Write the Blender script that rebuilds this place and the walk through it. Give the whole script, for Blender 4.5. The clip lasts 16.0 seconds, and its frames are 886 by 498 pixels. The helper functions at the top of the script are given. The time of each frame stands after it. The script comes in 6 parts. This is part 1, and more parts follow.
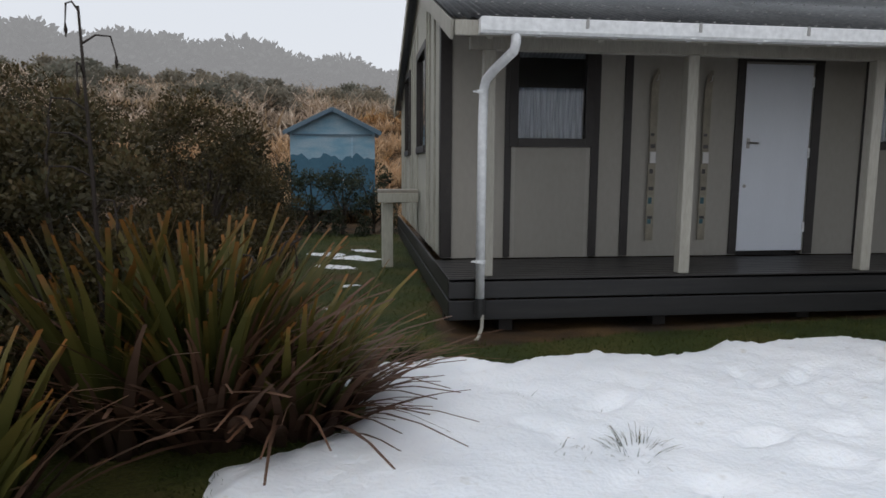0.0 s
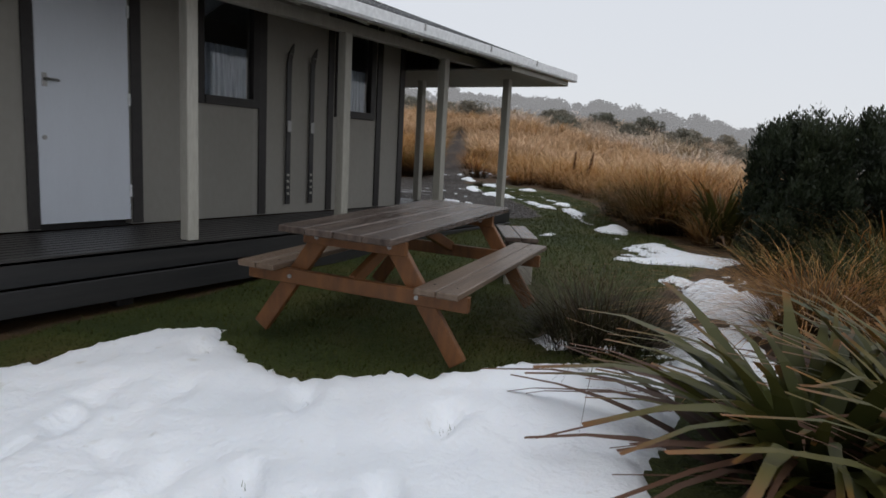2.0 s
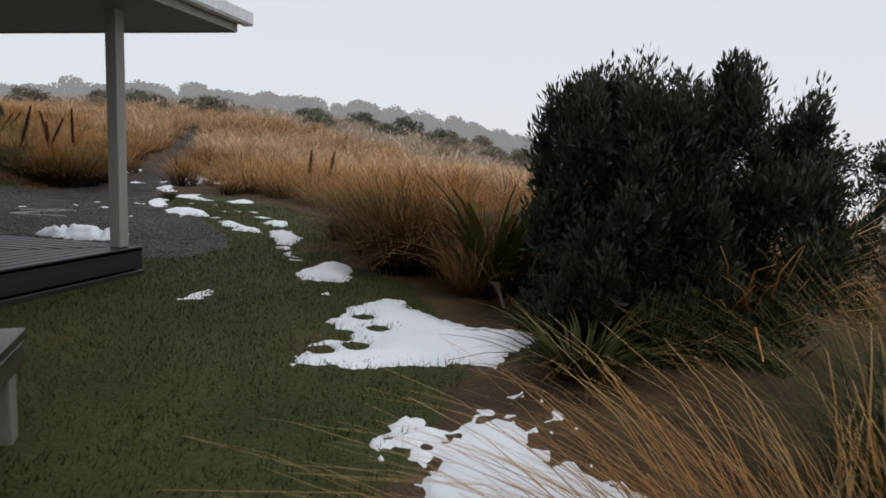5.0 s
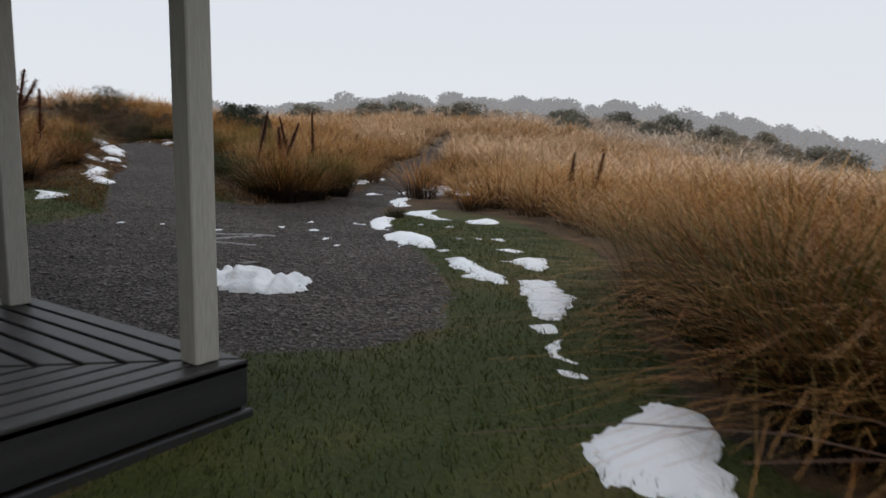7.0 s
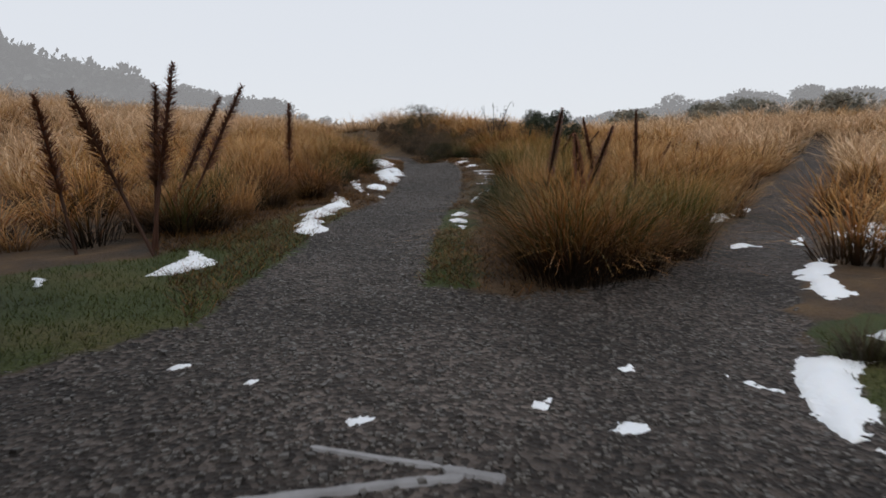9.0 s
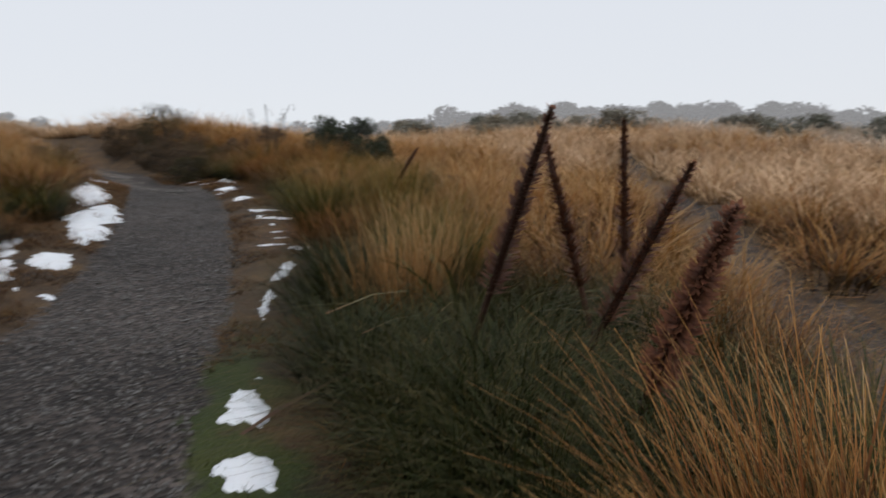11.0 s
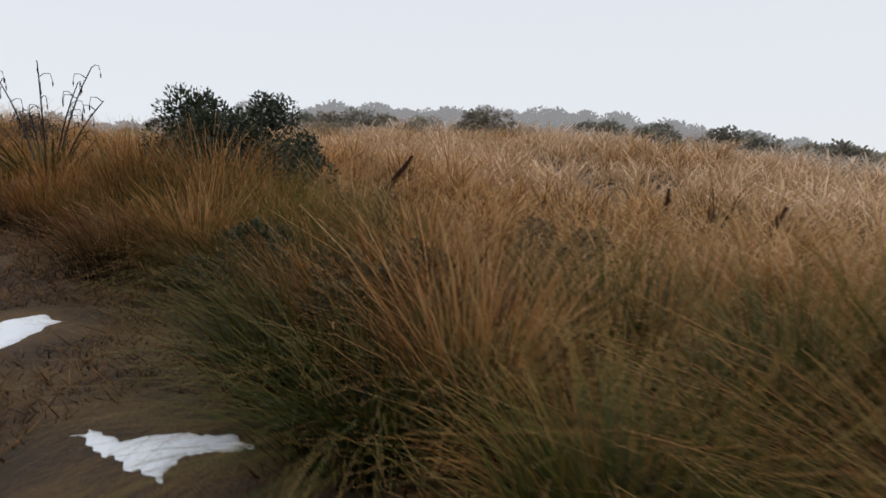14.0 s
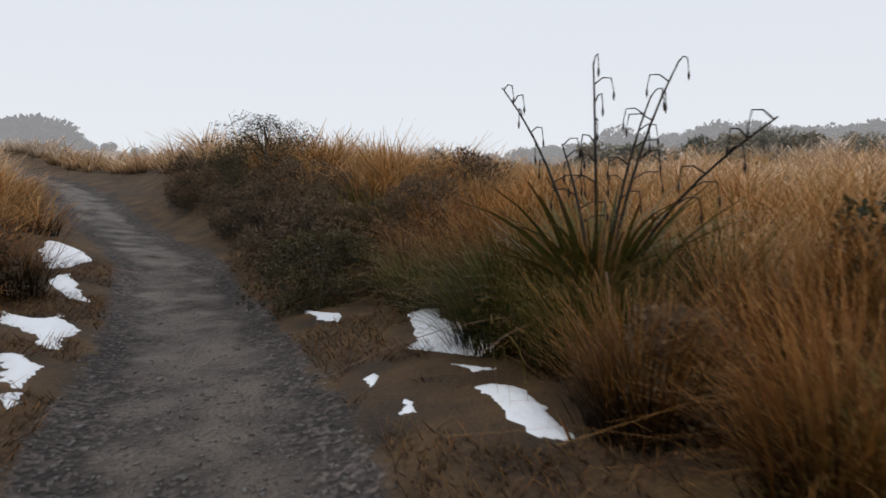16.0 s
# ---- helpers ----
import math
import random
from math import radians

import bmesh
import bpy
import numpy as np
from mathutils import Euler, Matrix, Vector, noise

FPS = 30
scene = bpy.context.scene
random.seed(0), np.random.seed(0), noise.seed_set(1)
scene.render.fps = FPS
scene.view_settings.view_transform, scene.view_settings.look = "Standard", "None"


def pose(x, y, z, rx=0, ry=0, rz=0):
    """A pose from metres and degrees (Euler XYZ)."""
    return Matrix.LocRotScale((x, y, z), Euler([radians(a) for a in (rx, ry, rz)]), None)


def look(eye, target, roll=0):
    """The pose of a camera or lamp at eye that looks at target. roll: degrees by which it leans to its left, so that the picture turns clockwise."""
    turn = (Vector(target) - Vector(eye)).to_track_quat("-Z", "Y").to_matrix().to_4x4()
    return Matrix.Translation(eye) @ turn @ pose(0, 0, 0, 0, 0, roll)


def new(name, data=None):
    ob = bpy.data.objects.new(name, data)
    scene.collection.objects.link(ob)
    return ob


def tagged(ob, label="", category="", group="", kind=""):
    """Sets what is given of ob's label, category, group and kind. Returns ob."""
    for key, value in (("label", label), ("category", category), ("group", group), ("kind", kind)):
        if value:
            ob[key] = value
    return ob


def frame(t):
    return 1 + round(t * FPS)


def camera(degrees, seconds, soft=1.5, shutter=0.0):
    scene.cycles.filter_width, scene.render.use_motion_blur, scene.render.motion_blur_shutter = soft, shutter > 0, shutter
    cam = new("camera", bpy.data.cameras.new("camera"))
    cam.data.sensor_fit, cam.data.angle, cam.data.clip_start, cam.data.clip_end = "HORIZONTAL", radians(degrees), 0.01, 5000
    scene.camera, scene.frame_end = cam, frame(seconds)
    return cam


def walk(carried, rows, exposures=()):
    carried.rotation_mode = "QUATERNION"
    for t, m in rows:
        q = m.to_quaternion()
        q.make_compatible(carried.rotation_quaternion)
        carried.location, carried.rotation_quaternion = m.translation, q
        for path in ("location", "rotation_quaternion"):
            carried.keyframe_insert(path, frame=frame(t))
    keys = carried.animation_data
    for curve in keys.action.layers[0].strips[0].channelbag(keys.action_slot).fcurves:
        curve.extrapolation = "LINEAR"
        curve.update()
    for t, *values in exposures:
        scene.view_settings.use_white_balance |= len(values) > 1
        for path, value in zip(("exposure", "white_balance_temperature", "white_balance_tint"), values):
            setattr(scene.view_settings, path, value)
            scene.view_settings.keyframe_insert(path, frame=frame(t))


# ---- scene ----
PATH = [
    (0, (-4.235, -6.86, 0.934), (-3.982, -4.892, 0.684), 0.31),
    (0.5, (-3.921, -6.93, 0.955), (-3.605, -4.975, 0.677), 0.23),
    (1, (-3.601, -6.701, 0.87), (-2.508, -5.054, 0.565), 1.88),
    (1.5, (-3.29, -6.352, 0.882), (-1.804, -5.049, 0.576), 2.69),
    (2, (-2.746, -5.809, 0.817), (-1.081, -4.744, 0.514), 3.06),
    (2.5, (-2.283, -5.421, 0.762), (-0.533, -4.5, 0.464), 3.02),
    (3, (-1.625, -5.079, 0.748), (0.231, -4.388, 0.467), 3.12),
    (3.5, (-1.032, -4.775, 0.766), (0.893, -4.307, 0.49), 3.5),
    (4.6, (0.75, -5.02, 0.79), (2.70, -4.60, 0.525), 2.8),
    (5.3, (1.93, -4.88, 0.74), (3.87, -4.42, 0.48), 2.0),
    (6, (2.954, -4.293, 0.651), (4.867, -3.768, 0.399), 1.23),
    (6.5, (3.631, -3.95, 0.654), (5.43, -3.115, 0.391), 1.21),
    (7, (4.685, -3.25, 0.745), (6.319, -2.13, 0.475), 1.2),
    (7.5, (5.785, -2.35, 0.82), (7.31, -1.084, 0.558), 0.8),
    (8, (6.957, -1.464, 0.873), (8.245, 0.043, 0.607), -0.5),
    (8.5, (7.901, -0.481, 0.905), (8.958, 1.2, 0.665), -0.8),
    (8.7, (8.2, 0.01, 0.901), (9.199, 1.726, 0.66), -0.7),
    (9.4, (9.02, 1.8, 1.02), (9.9, 3.57, 0.78), -0.4),
    (10.1, (9.98, 3.6, 1.18), (10.94, 5.33, 0.95), -0.4),
    (10.8, (11.0, 5.36, 1.34), (12.29, 6.87, 1.11), -0.5),
    (11, (11.308, 5.778, 1.383), (12.794, 7.098, 1.159), -0.5),
    (11.3, (11.54, 6.313, 1.501), (13.377, 7.071, 1.281), 0),
    (11.5, (11.769, 6.816, 1.58), (13.726, 7.154, 1.341), 0.9),
    (11.8, (12.139, 7.578, 1.617), (14.117, 7.768, 1.387), 0.9),
    (12, (12.397, 8.06, 1.628), (14.371, 8.277, 1.392), 0.7),
    (12.5, (13.111, 9.145, 1.665), (15.039, 9.621, 1.428), -0.5),
    (13, (13.742, 10.279, 1.636), (15.59, 11.01, 1.415), -0.51),
    (13.5, (14.44, 11.334, 1.701), (16.278, 12.087, 1.471), -0.36),
    (14, (15.219, 12.567, 1.78), (17.057, 13.324, 1.561), -0.23),
    (14.5, (15.85, 13.74, 1.95), (17.699, 14.472, 1.741), -0.29),
    (15, (16.38, 14.97, 2.055), (17.892, 16.267, 1.884), 0.3),
    (15.5, (16.762, 16.219, 2.108), (18.082, 17.714, 1.955), 0.23),
    (16, (17.269, 17.54, 2.225), (18.536, 19.081, 2.09), -0.42),
]
cam = camera(68.56, 16.0, soft=1.6, shutter=0.18)
walk(cam, [(t, look(eye, target, roll)) for t, eye, target, roll in PATH],
     exposures=[(0.0, 0.08), (1.0, 0.0), (3.5, 0.0), (6.0, 0.05), (8.5, 0.05), (11.0, 0.08), (16.0, 0.12)])

# ---- light ----
world = bpy.data.worlds.new("overcast_sky")
scene.world = world
world.use_nodes = True
wn, wl = world.node_tree.nodes, world.node_tree.links
wn.clear()
sky = wn.new("ShaderNodeTexSky")
sky.sky_type = 'NISHITA'
sky.sun_disc = False
sky.sun_elevation, sky.sun_rotation = radians(48), radians(200)
fog_mix = wn.new("ShaderNodeMix")
fog_mix.data_type = 'RGBA'
fog_mix.inputs[0].default_value = 0.93
wl.new(sky.outputs[0], fog_mix.inputs[6])
tc = wn.new("ShaderNodeTexCoord")
sep = wn.new("ShaderNodeSeparateXYZ")
wl.new(tc.outputs["Generated"], sep.inputs[0])
grad = wn.new("ShaderNodeValToRGB")
wl.new(sep.outputs[2], grad.inputs[0])
grad.color_ramp.elements[0].position, grad.color_ramp.elements[0].color = 0.0, (7.6, 7.8, 8.2, 1)
grad.color_ramp.elements[1].position, grad.color_ramp.elements[1].color = 0.75, (7.0, 7.5, 8.3, 1)
wl.new(grad.outputs[0], fog_mix.inputs[7])
bg = wn.new("ShaderNodeBackground")
bg.inputs[1].default_value = 0.10
wl.new(fog_mix.outputs[2], bg.inputs[0])
wo = wn.new("ShaderNodeOutputWorld")
wl.new(bg.outputs[0], wo.inputs[0])
sun = new("sun", bpy.data.lights.new("sun", 'SUN'))
sun.data.energy, sun.data.angle, sun.data.color = 0.6, radians(40), (1.0, 0.97, 0.93)
sun.matrix_world = look((-20, -30, 60), (5, 0, 0))


# ---- materials ----
def mat(name, rough=0.7, metal=0.0, spec=0.4):
    m = bpy.data.materials.new(name)
    m.use_nodes = True
    b = m.node_tree.nodes["Principled BSDF"]
    b.inputs["Roughness"].default_value, b.inputs["Metallic"].default_value = rough, metal
    b.inputs["Specular IOR Level"].default_value = spec
    return m, m.node_tree.nodes, m.node_tree.links, b


def ramp(nodes, links, src, stops):
    r = nodes.new("ShaderNodeValToRGB")
    while len(r.color_ramp.elements) < len(stops):
        r.color_ramp.elements.new(0.5)
    for e, (p, c) in zip(r.color_ramp.elements, stops):
        e.position, e.color = p, (*c, 1)
    links.new(src, r.inputs[0])
    return r.outputs[0]


def noise_tex(nodes, links, scale, detail=4.0, stretch=None, coord="Object"):
    t = nodes.new("ShaderNodeTexCoord")
    n = nodes.new("ShaderNodeTexNoise")
    n.inputs["Scale"].default_value, n.inputs["Detail"].default_value = scale, detail
    if stretch:
        mp = nodes.new("ShaderNodeMapping")
        mp.inputs["Scale"].default_value = stretch
        links.new(t.outputs[coord], mp.inputs[0])
        links.new(mp.outputs[0], n.inputs[0])
    else:
        links.new(t.outputs[coord], n.inputs[0])
    return n.outputs[0]


def mixc(nodes, links, fac, a, b, mode='MIX'):
    x = nodes.new("ShaderNodeMix")
    x.data_type, x.blend_type = 'RGBA', mode
    for sock, v in ((0, fac), (6, a), (7, b)):
        if isinstance(v, (int, float)):
            x.inputs[sock].default_value = v
        elif isinstance(v, tuple):
            x.inputs[sock].default_value = (*v, 1)
        else:
            links.new(v, x.inputs[sock])
    return x.outputs[2]


def bump(nodes, links, b, height, strength, dist=0.01):
    u = nodes.new("ShaderNodeBump")
    u.inputs["Strength"].default_value, u.inputs["Distance"].default_value = strength, dist
    links.new(height, u.inputs["Height"])
    links.new(u.outputs[0], b.inputs["Normal"])


def painted(name, col, dirt, rough=0.6, grain=(1, 1, 1), bump_s=0.15, spec=0.35, amount=0.5, speck=0.15):
    """Weathered paint or timber: base colour, a second colour in stains, fine grain."""
    m, n, l, b = mat(name, rough, 0.0, spec)
    big = noise_tex(n, l, 1.7, 5, grain)
    fine = noise_tex(n, l, 22, 6, grain)
    st = ramp(n, l, big, [(0.35, (0, 0, 0)), (0.75, (amount, amount, amount))])
    c = mixc(n, l, st, col, dirt)
    info = n.new("ShaderNodeObjectInfo")
    vary = ramp(n, l, info.outputs["Random"], [(0.0, (0.86, 0.86, 0.86)), (1.0, (1.1, 1.1, 1.1))])
    c = mixc(n, l, 1.0, c, vary, 'MULTIPLY')
    f = ramp(n, l, fine, [(0.3, (1 - speck,) * 3), (0.7, (1 + speck * 0.5,) * 3)])
    c = mixc(n, l, 1.0, c, f, 'MULTIPLY')
    l.new(c, b.inputs["Base Color"])
    bump(n, l, b, fine, bump_s, 0.004)
    return m


WALL = painted("grey_fibre_cement_paint", (0.30, 0.28, 0.248), (0.26, 0.24, 0.212), 0.65, (1, 1, 0.5), 0.06, speck=0.05)
TRIM = painted("dark_brown_trim_paint", (0.028, 0.024, 0.023), (0.05, 0.044, 0.04), 0.5)
POST = painted("pale_grey_post_paint", (0.40, 0.38, 0.33), (0.27, 0.26, 0.22), 0.6, (6, 6, 0.6))
WHITE = painted("white_gutter_plastic", (0.82, 0.83, 0.84), (0.70, 0.71, 0.70), 0.35, amount=0.3, bump_s=0.03)
DOORP = painted("white_door_paint", (0.74, 0.77, 0.83), (0.66, 0.69, 0.74), 0.4, (3, 3, 0.5), 0.03, amount=0.35, speck=0.02)
SIDE = painted("pale_batten_paint", (0.43, 0.42, 0.36), (0.33, 0.32, 0.27), 0.65, (2, 2, 0.4))
DECK = painted("wet_dark_deck_timber", (0.028, 0.026, 0.025), (0.060, 0.056, 0.053), 0.42, (0.5, 12, 1), 0.3)
SKIRT = painted("black_stained_skirting", (0.022, 0.022, 0.023), (0.05, 0.047, 0.045), 0.45, (0.5, 1, 8), 0.2)
TABLE = painted("weathered_tabletop_timber", (0.125, 0.092, 0.074), (0.026, 0.017, 0.014), 0.27, (0.9, 12, 4), 0.5, amount=0.95, speck=0.4)
SEAT = painted("weathered_bench_timber", (0.19, 0.135, 0.095), (0.075, 0.046, 0.032), 0.36, (0.9, 12, 4), 0.4, amount=0.9, speck=0.35)
LEGS = painted("orange_brown_stained_timber", (0.185, 0.075, 0.024), (0.060, 0.026, 0.012), 0.5, (2, 8, 2), 0.25, amount=0.8)
SKI = painted("worn_cream_ski", (0.30, 0.27, 0.21), (0.12, 0.10, 0.075), 0.5, (4, 4, 2), 0.2, amount=1.0)
SKID = painted("dark_old_ski", (0.030, 0.028, 0.030), (0.10, 0.09, 0.08), 0.4, (4, 4, 2), 0.2)
SKIMARK = painted("teal_ski_marking", (0.03, 0.10, 0.12), (0.05, 0.05, 0.05), 0.5)
BARE = painted("bare_grey_timber", (0.30, 0.275, 0.235), (0.16, 0.145, 0.125), 0.6, (8, 8, 1), 0.3)
SHEDB = painted("sky_blue_mural_paint", (0.20, 0.38, 0.50), (0.42, 0.52, 0.58), 0.7, (1, 1, 3), amount=1.0)
SHEDM = painted("deep_blue_mural_paint", (0.06, 0.15, 0.22), (0.08, 0.19, 0.25), 0.7)
SHEDR = painted("blue_grey_shed_roof", (0.10, 0.16, 0.21), (0.14, 0.19, 0.23), 0.6)
METAL = mat("dull_steel", 0.4, 0.9)[0]
METAL.node_tree.nodes["Principled BSDF"].inputs["Base Color"].default_value = (0.35, 0.34, 0.33, 1)
BLACK = mat("black_rubber_hose", 0.5)[0]
BLACK.node_tree.nodes["Principled BSDF"].inputs["Base Color"].default_value = (0.02, 0.02, 0.02, 1)
RED = painted("faded_red_sign_paint", (0.42, 0.07, 0.05), (0.33, 0.10, 0.07), 0.5)
CREAM = painted("cream_lettering", (0.6, 0.5, 0.42), (0.5, 0.42, 0.36), 0.6)


def curtain_mat():
    m, n, l, b = mat("pale_lace_curtain", 0.9)
    c = ramp(n, l, noise_tex(n, l, 9, 3, (6, 1, 0.3)), [(0.3, (0.30, 0.34, 0.42)), (0.7, (0.62, 0.66, 0.74))])
    l.new(c, b.inputs["Base Color"])
    return m


def glass_mat():
    m, n, l, b = mat("window_glass", 0.03)
    b.inputs["Transmission Weight"].default_value = 1.0
    b.inputs["Base Color"].default_value = (0.9, 0.93, 0.95, 1)
    b.inputs["IOR"].default_value = 1.45
    return m


def roof_mat():
    m, n, l, b = mat("grey_corrugated_iron", 0.45, 0.0, 0.5)
    big = noise_tex(n, l, 0.9, 5)
    fine = noise_tex(n, l, 14, 5)
    c = ramp(n, l, big, [(0.3, (0.115, 0.12, 0.125)), (0.7, (0.19, 0.195, 0.20))])
    f = ramp(n, l, fine, [(0.35, (0.8, 0.8, 0.8)), (0.65, (1.1, 1.1, 1.1))])
    l.new(mixc(n, l, 1.0, c, f, 'MULTIPLY'), b.inputs["Base Color"])
    return m


def snow_mat():
    m, n, l, b = mat("old_wet_snow", 0.55, 0.0, 0.3)
    big = noise_tex(n, l, 1.3, 4)
    fine = noise_tex(n, l, 30, 5)
    c = ramp(n, l, big, [(0.3, (0.78, 0.80, 0.83)), (0.6, (0.87, 0.88, 0.90))])
    dirt = ramp(n, l, noise_tex(n, l, 7, 7), [(0.66, (1, 1, 1)), (0.76, (0.80, 0.77, 0.71))])
    l.new(mixc(n, l, 1.0, c, dirt, 'MULTIPLY'), b.inputs["Base Color"])
    b.inputs["Subsurface Weight"].default_value = 0.15
    b.inputs["Subsurface Radius"].default_value = (0.03, 0.035, 0.04)
    bump(n, l, b, fine, 0.6, 0.02)
    return m


def ground_mat():
    m, n, l, b = mat("wet_ground", 0.8, 0.0, 0.3)
    a1, a2, a3 = [n.new("ShaderNodeAttribute") for _ in range(3)]
    a1.attribute_name, a2.attribute_name, a3.attribute_name = "gravel", "lawn", "mud"
    # grass
    g = ramp(n, l, noise_tex(n, l, 1.1, 6), [(0.3, (0.022, 0.034, 0.005)), (0.48, (0.040, 0.052, 0.008)), (0.62, (0.064, 0.062, 0.013)), (0.76, (0.085, 0.046, 0.018))])
    gf = ramp(n, l, noise_tex(n, l, 45, 5), [(0.3, (0.68, 0.68, 0.68)), (0.7, (1.28, 1.28, 1.28))])
    g = mixc(n, l, 1.0, g, gf, 'MULTIPLY')
    # litter under the tussocks
    t = ramp(n, l, noise_tex(n, l, 2.2, 7), [(0.3, (0.030, 0.020, 0.012)), (0.5, (0.070, 0.040, 0.018)), (0.7, (0.12, 0.070, 0.028))])
    t = mixc(n, l, 1.0, t, gf, 'MULTIPLY')
    # gravel
    tc_, v = n.new("ShaderNodeTexCoord"), n.new("ShaderNodeTexVoronoi")
    v.inputs["Scale"].default_value = 34
    l.new(tc_.outputs["Object"], v.inputs[0])
    rnd = n.new("ShaderNodeSeparateColor")
    l.new(v.outputs["Color"], rnd.inputs[0])
    gr = ramp(n, l, rnd.outputs[0], [(0.0, (0.014, 0.011, 0.009)), (0.6, (0.046, 0.037, 0.032)), (1.0, (0.12, 0.10, 0.088))])
    gb = ramp(n, l, noise_tex(n, l, 0.7, 5), [(0.35, (0.62, 0.58, 0.55)), (0.65, (1.4, 1.36, 1.34))])
    gr = mixc(n, l, 1.0, gr, gb, 'MULTIPLY')
    mud = ramp(n, l, noise_tex(n, l, 3.0, 6), [(0.35, (0.055, 0.040, 0.030)), (0.65, (0.125, 0.095, 0.072))])

    def soft_mask(att, scale, lo, hi):
        s = n.new("ShaderNodeMath")
        s.operation = 'ADD'
        nn = n.new("ShaderNodeMath")
        nn.operation = 'MULTIPLY_ADD'
        l.new(noise_tex(n, l, scale, 6), nn.inputs[0])
        nn.inputs[1].default_value, nn.inputs[2].default_value = 1.1, -0.55
        l.new(att.outputs["Fac"], s.inputs[0])
        l.new(nn.outputs[0], s.inputs[1])
        return ramp(n, l, s.outputs[0], [(lo, (0, 0, 0)), (hi, (1, 1, 1))])
    c = mixc(n, l, soft_mask(a2, 3.0, 0.42, 0.58), t, g)
    mg = soft_mask(a1, 4.0, 0.40, 0.60)
    c = mixc(n, l, mg, c, gr)
    mm = soft_mask(a3, 2.0, 0.40, 0.65)
    c = mixc(n, l, mm, c, mud)
    l.new(c, b.inputs["Base Color"])
    rr = mixc(n, l, mm, (0.8, 0.8, 0.8), (0.48, 0.48, 0.48))
    l.new(rr, b.inputs["Roughness"])
    h = mixc(n, l, mg, noise_tex(n, l, 45, 5), v.outputs["Distance"])
    bump(n, l, b, h, 0.9, 0.03)
    return m


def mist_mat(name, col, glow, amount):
    """Distance beyond fifty metres; grey emission paints the mist over its colour."""
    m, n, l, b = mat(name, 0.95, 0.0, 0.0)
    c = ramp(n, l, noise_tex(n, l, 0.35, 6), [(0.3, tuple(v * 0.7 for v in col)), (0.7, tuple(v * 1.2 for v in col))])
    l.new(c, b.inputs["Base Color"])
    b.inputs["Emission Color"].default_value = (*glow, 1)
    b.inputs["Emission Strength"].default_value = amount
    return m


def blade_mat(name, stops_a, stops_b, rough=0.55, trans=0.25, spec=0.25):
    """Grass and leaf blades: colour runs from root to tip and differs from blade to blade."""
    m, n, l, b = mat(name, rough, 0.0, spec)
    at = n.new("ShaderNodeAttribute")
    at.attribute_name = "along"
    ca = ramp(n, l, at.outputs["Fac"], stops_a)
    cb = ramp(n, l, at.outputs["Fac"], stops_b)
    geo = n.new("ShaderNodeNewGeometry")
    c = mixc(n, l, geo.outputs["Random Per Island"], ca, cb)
    info = n.new("ShaderNodeObjectInfo")
    vary = ramp(n, l, info.outputs["Random"], [(0.0, (0.75, 0.78, 0.75)), (0.5, (1.0, 0.97, 0.95)), (1.0, (1.2, 1.1, 1.0))])
    c = mixc(n, l, 1.0, c, vary, 'MULTIPLY')
    l.new(c, b.inputs["Base Color"])
    if trans:
        tr_ = n.new("ShaderNodeBsdfTranslucent")
        l.new(c, tr_.inputs[0])
        ms = n.new("ShaderNodeMixShader")
        ms.inputs[0].default_value = trans
        l.new(b.outputs[0], ms.inputs[1])
        l.new(tr_.outputs[0], ms.inputs[2])
        l.new(ms.outputs[0], n["Material Output"].inputs[0])
    return m


CURTAIN, GLASS, ROOF, SNOW, GROUND = curtain_mat(), glass_mat(), roof_mat(), snow_mat(), ground_mat()
# Roots run near black: clump shade painted over the brown dead base.
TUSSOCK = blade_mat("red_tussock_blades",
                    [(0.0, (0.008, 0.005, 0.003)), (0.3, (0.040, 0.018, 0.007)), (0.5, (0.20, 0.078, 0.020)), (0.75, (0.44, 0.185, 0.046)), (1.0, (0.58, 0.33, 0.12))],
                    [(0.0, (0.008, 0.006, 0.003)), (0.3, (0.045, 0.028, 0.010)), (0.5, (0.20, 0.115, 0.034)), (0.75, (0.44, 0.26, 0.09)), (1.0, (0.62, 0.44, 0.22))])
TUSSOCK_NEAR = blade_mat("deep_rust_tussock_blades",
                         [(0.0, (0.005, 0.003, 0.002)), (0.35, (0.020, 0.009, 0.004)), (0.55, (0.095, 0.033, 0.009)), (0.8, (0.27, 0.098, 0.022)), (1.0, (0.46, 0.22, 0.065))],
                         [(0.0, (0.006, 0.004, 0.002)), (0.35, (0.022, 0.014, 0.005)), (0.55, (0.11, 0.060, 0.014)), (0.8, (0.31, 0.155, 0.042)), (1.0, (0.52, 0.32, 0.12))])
# Mid-field blades lifted towards mist paleness; some near straw clumps share them.
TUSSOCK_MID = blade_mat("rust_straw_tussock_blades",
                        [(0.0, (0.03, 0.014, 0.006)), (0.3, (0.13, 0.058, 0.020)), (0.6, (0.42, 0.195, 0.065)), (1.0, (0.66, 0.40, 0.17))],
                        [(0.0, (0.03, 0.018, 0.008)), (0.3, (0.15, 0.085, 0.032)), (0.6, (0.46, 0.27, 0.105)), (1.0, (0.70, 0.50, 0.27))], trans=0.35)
# Slope scrub lightened so that its base colour carries the mist.
SCRUB_HAZED = blade_mat("haze_paled_scrub_leaves",
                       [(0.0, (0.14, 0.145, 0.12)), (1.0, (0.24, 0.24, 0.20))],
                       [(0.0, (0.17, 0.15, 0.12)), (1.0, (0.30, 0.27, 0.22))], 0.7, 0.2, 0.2)
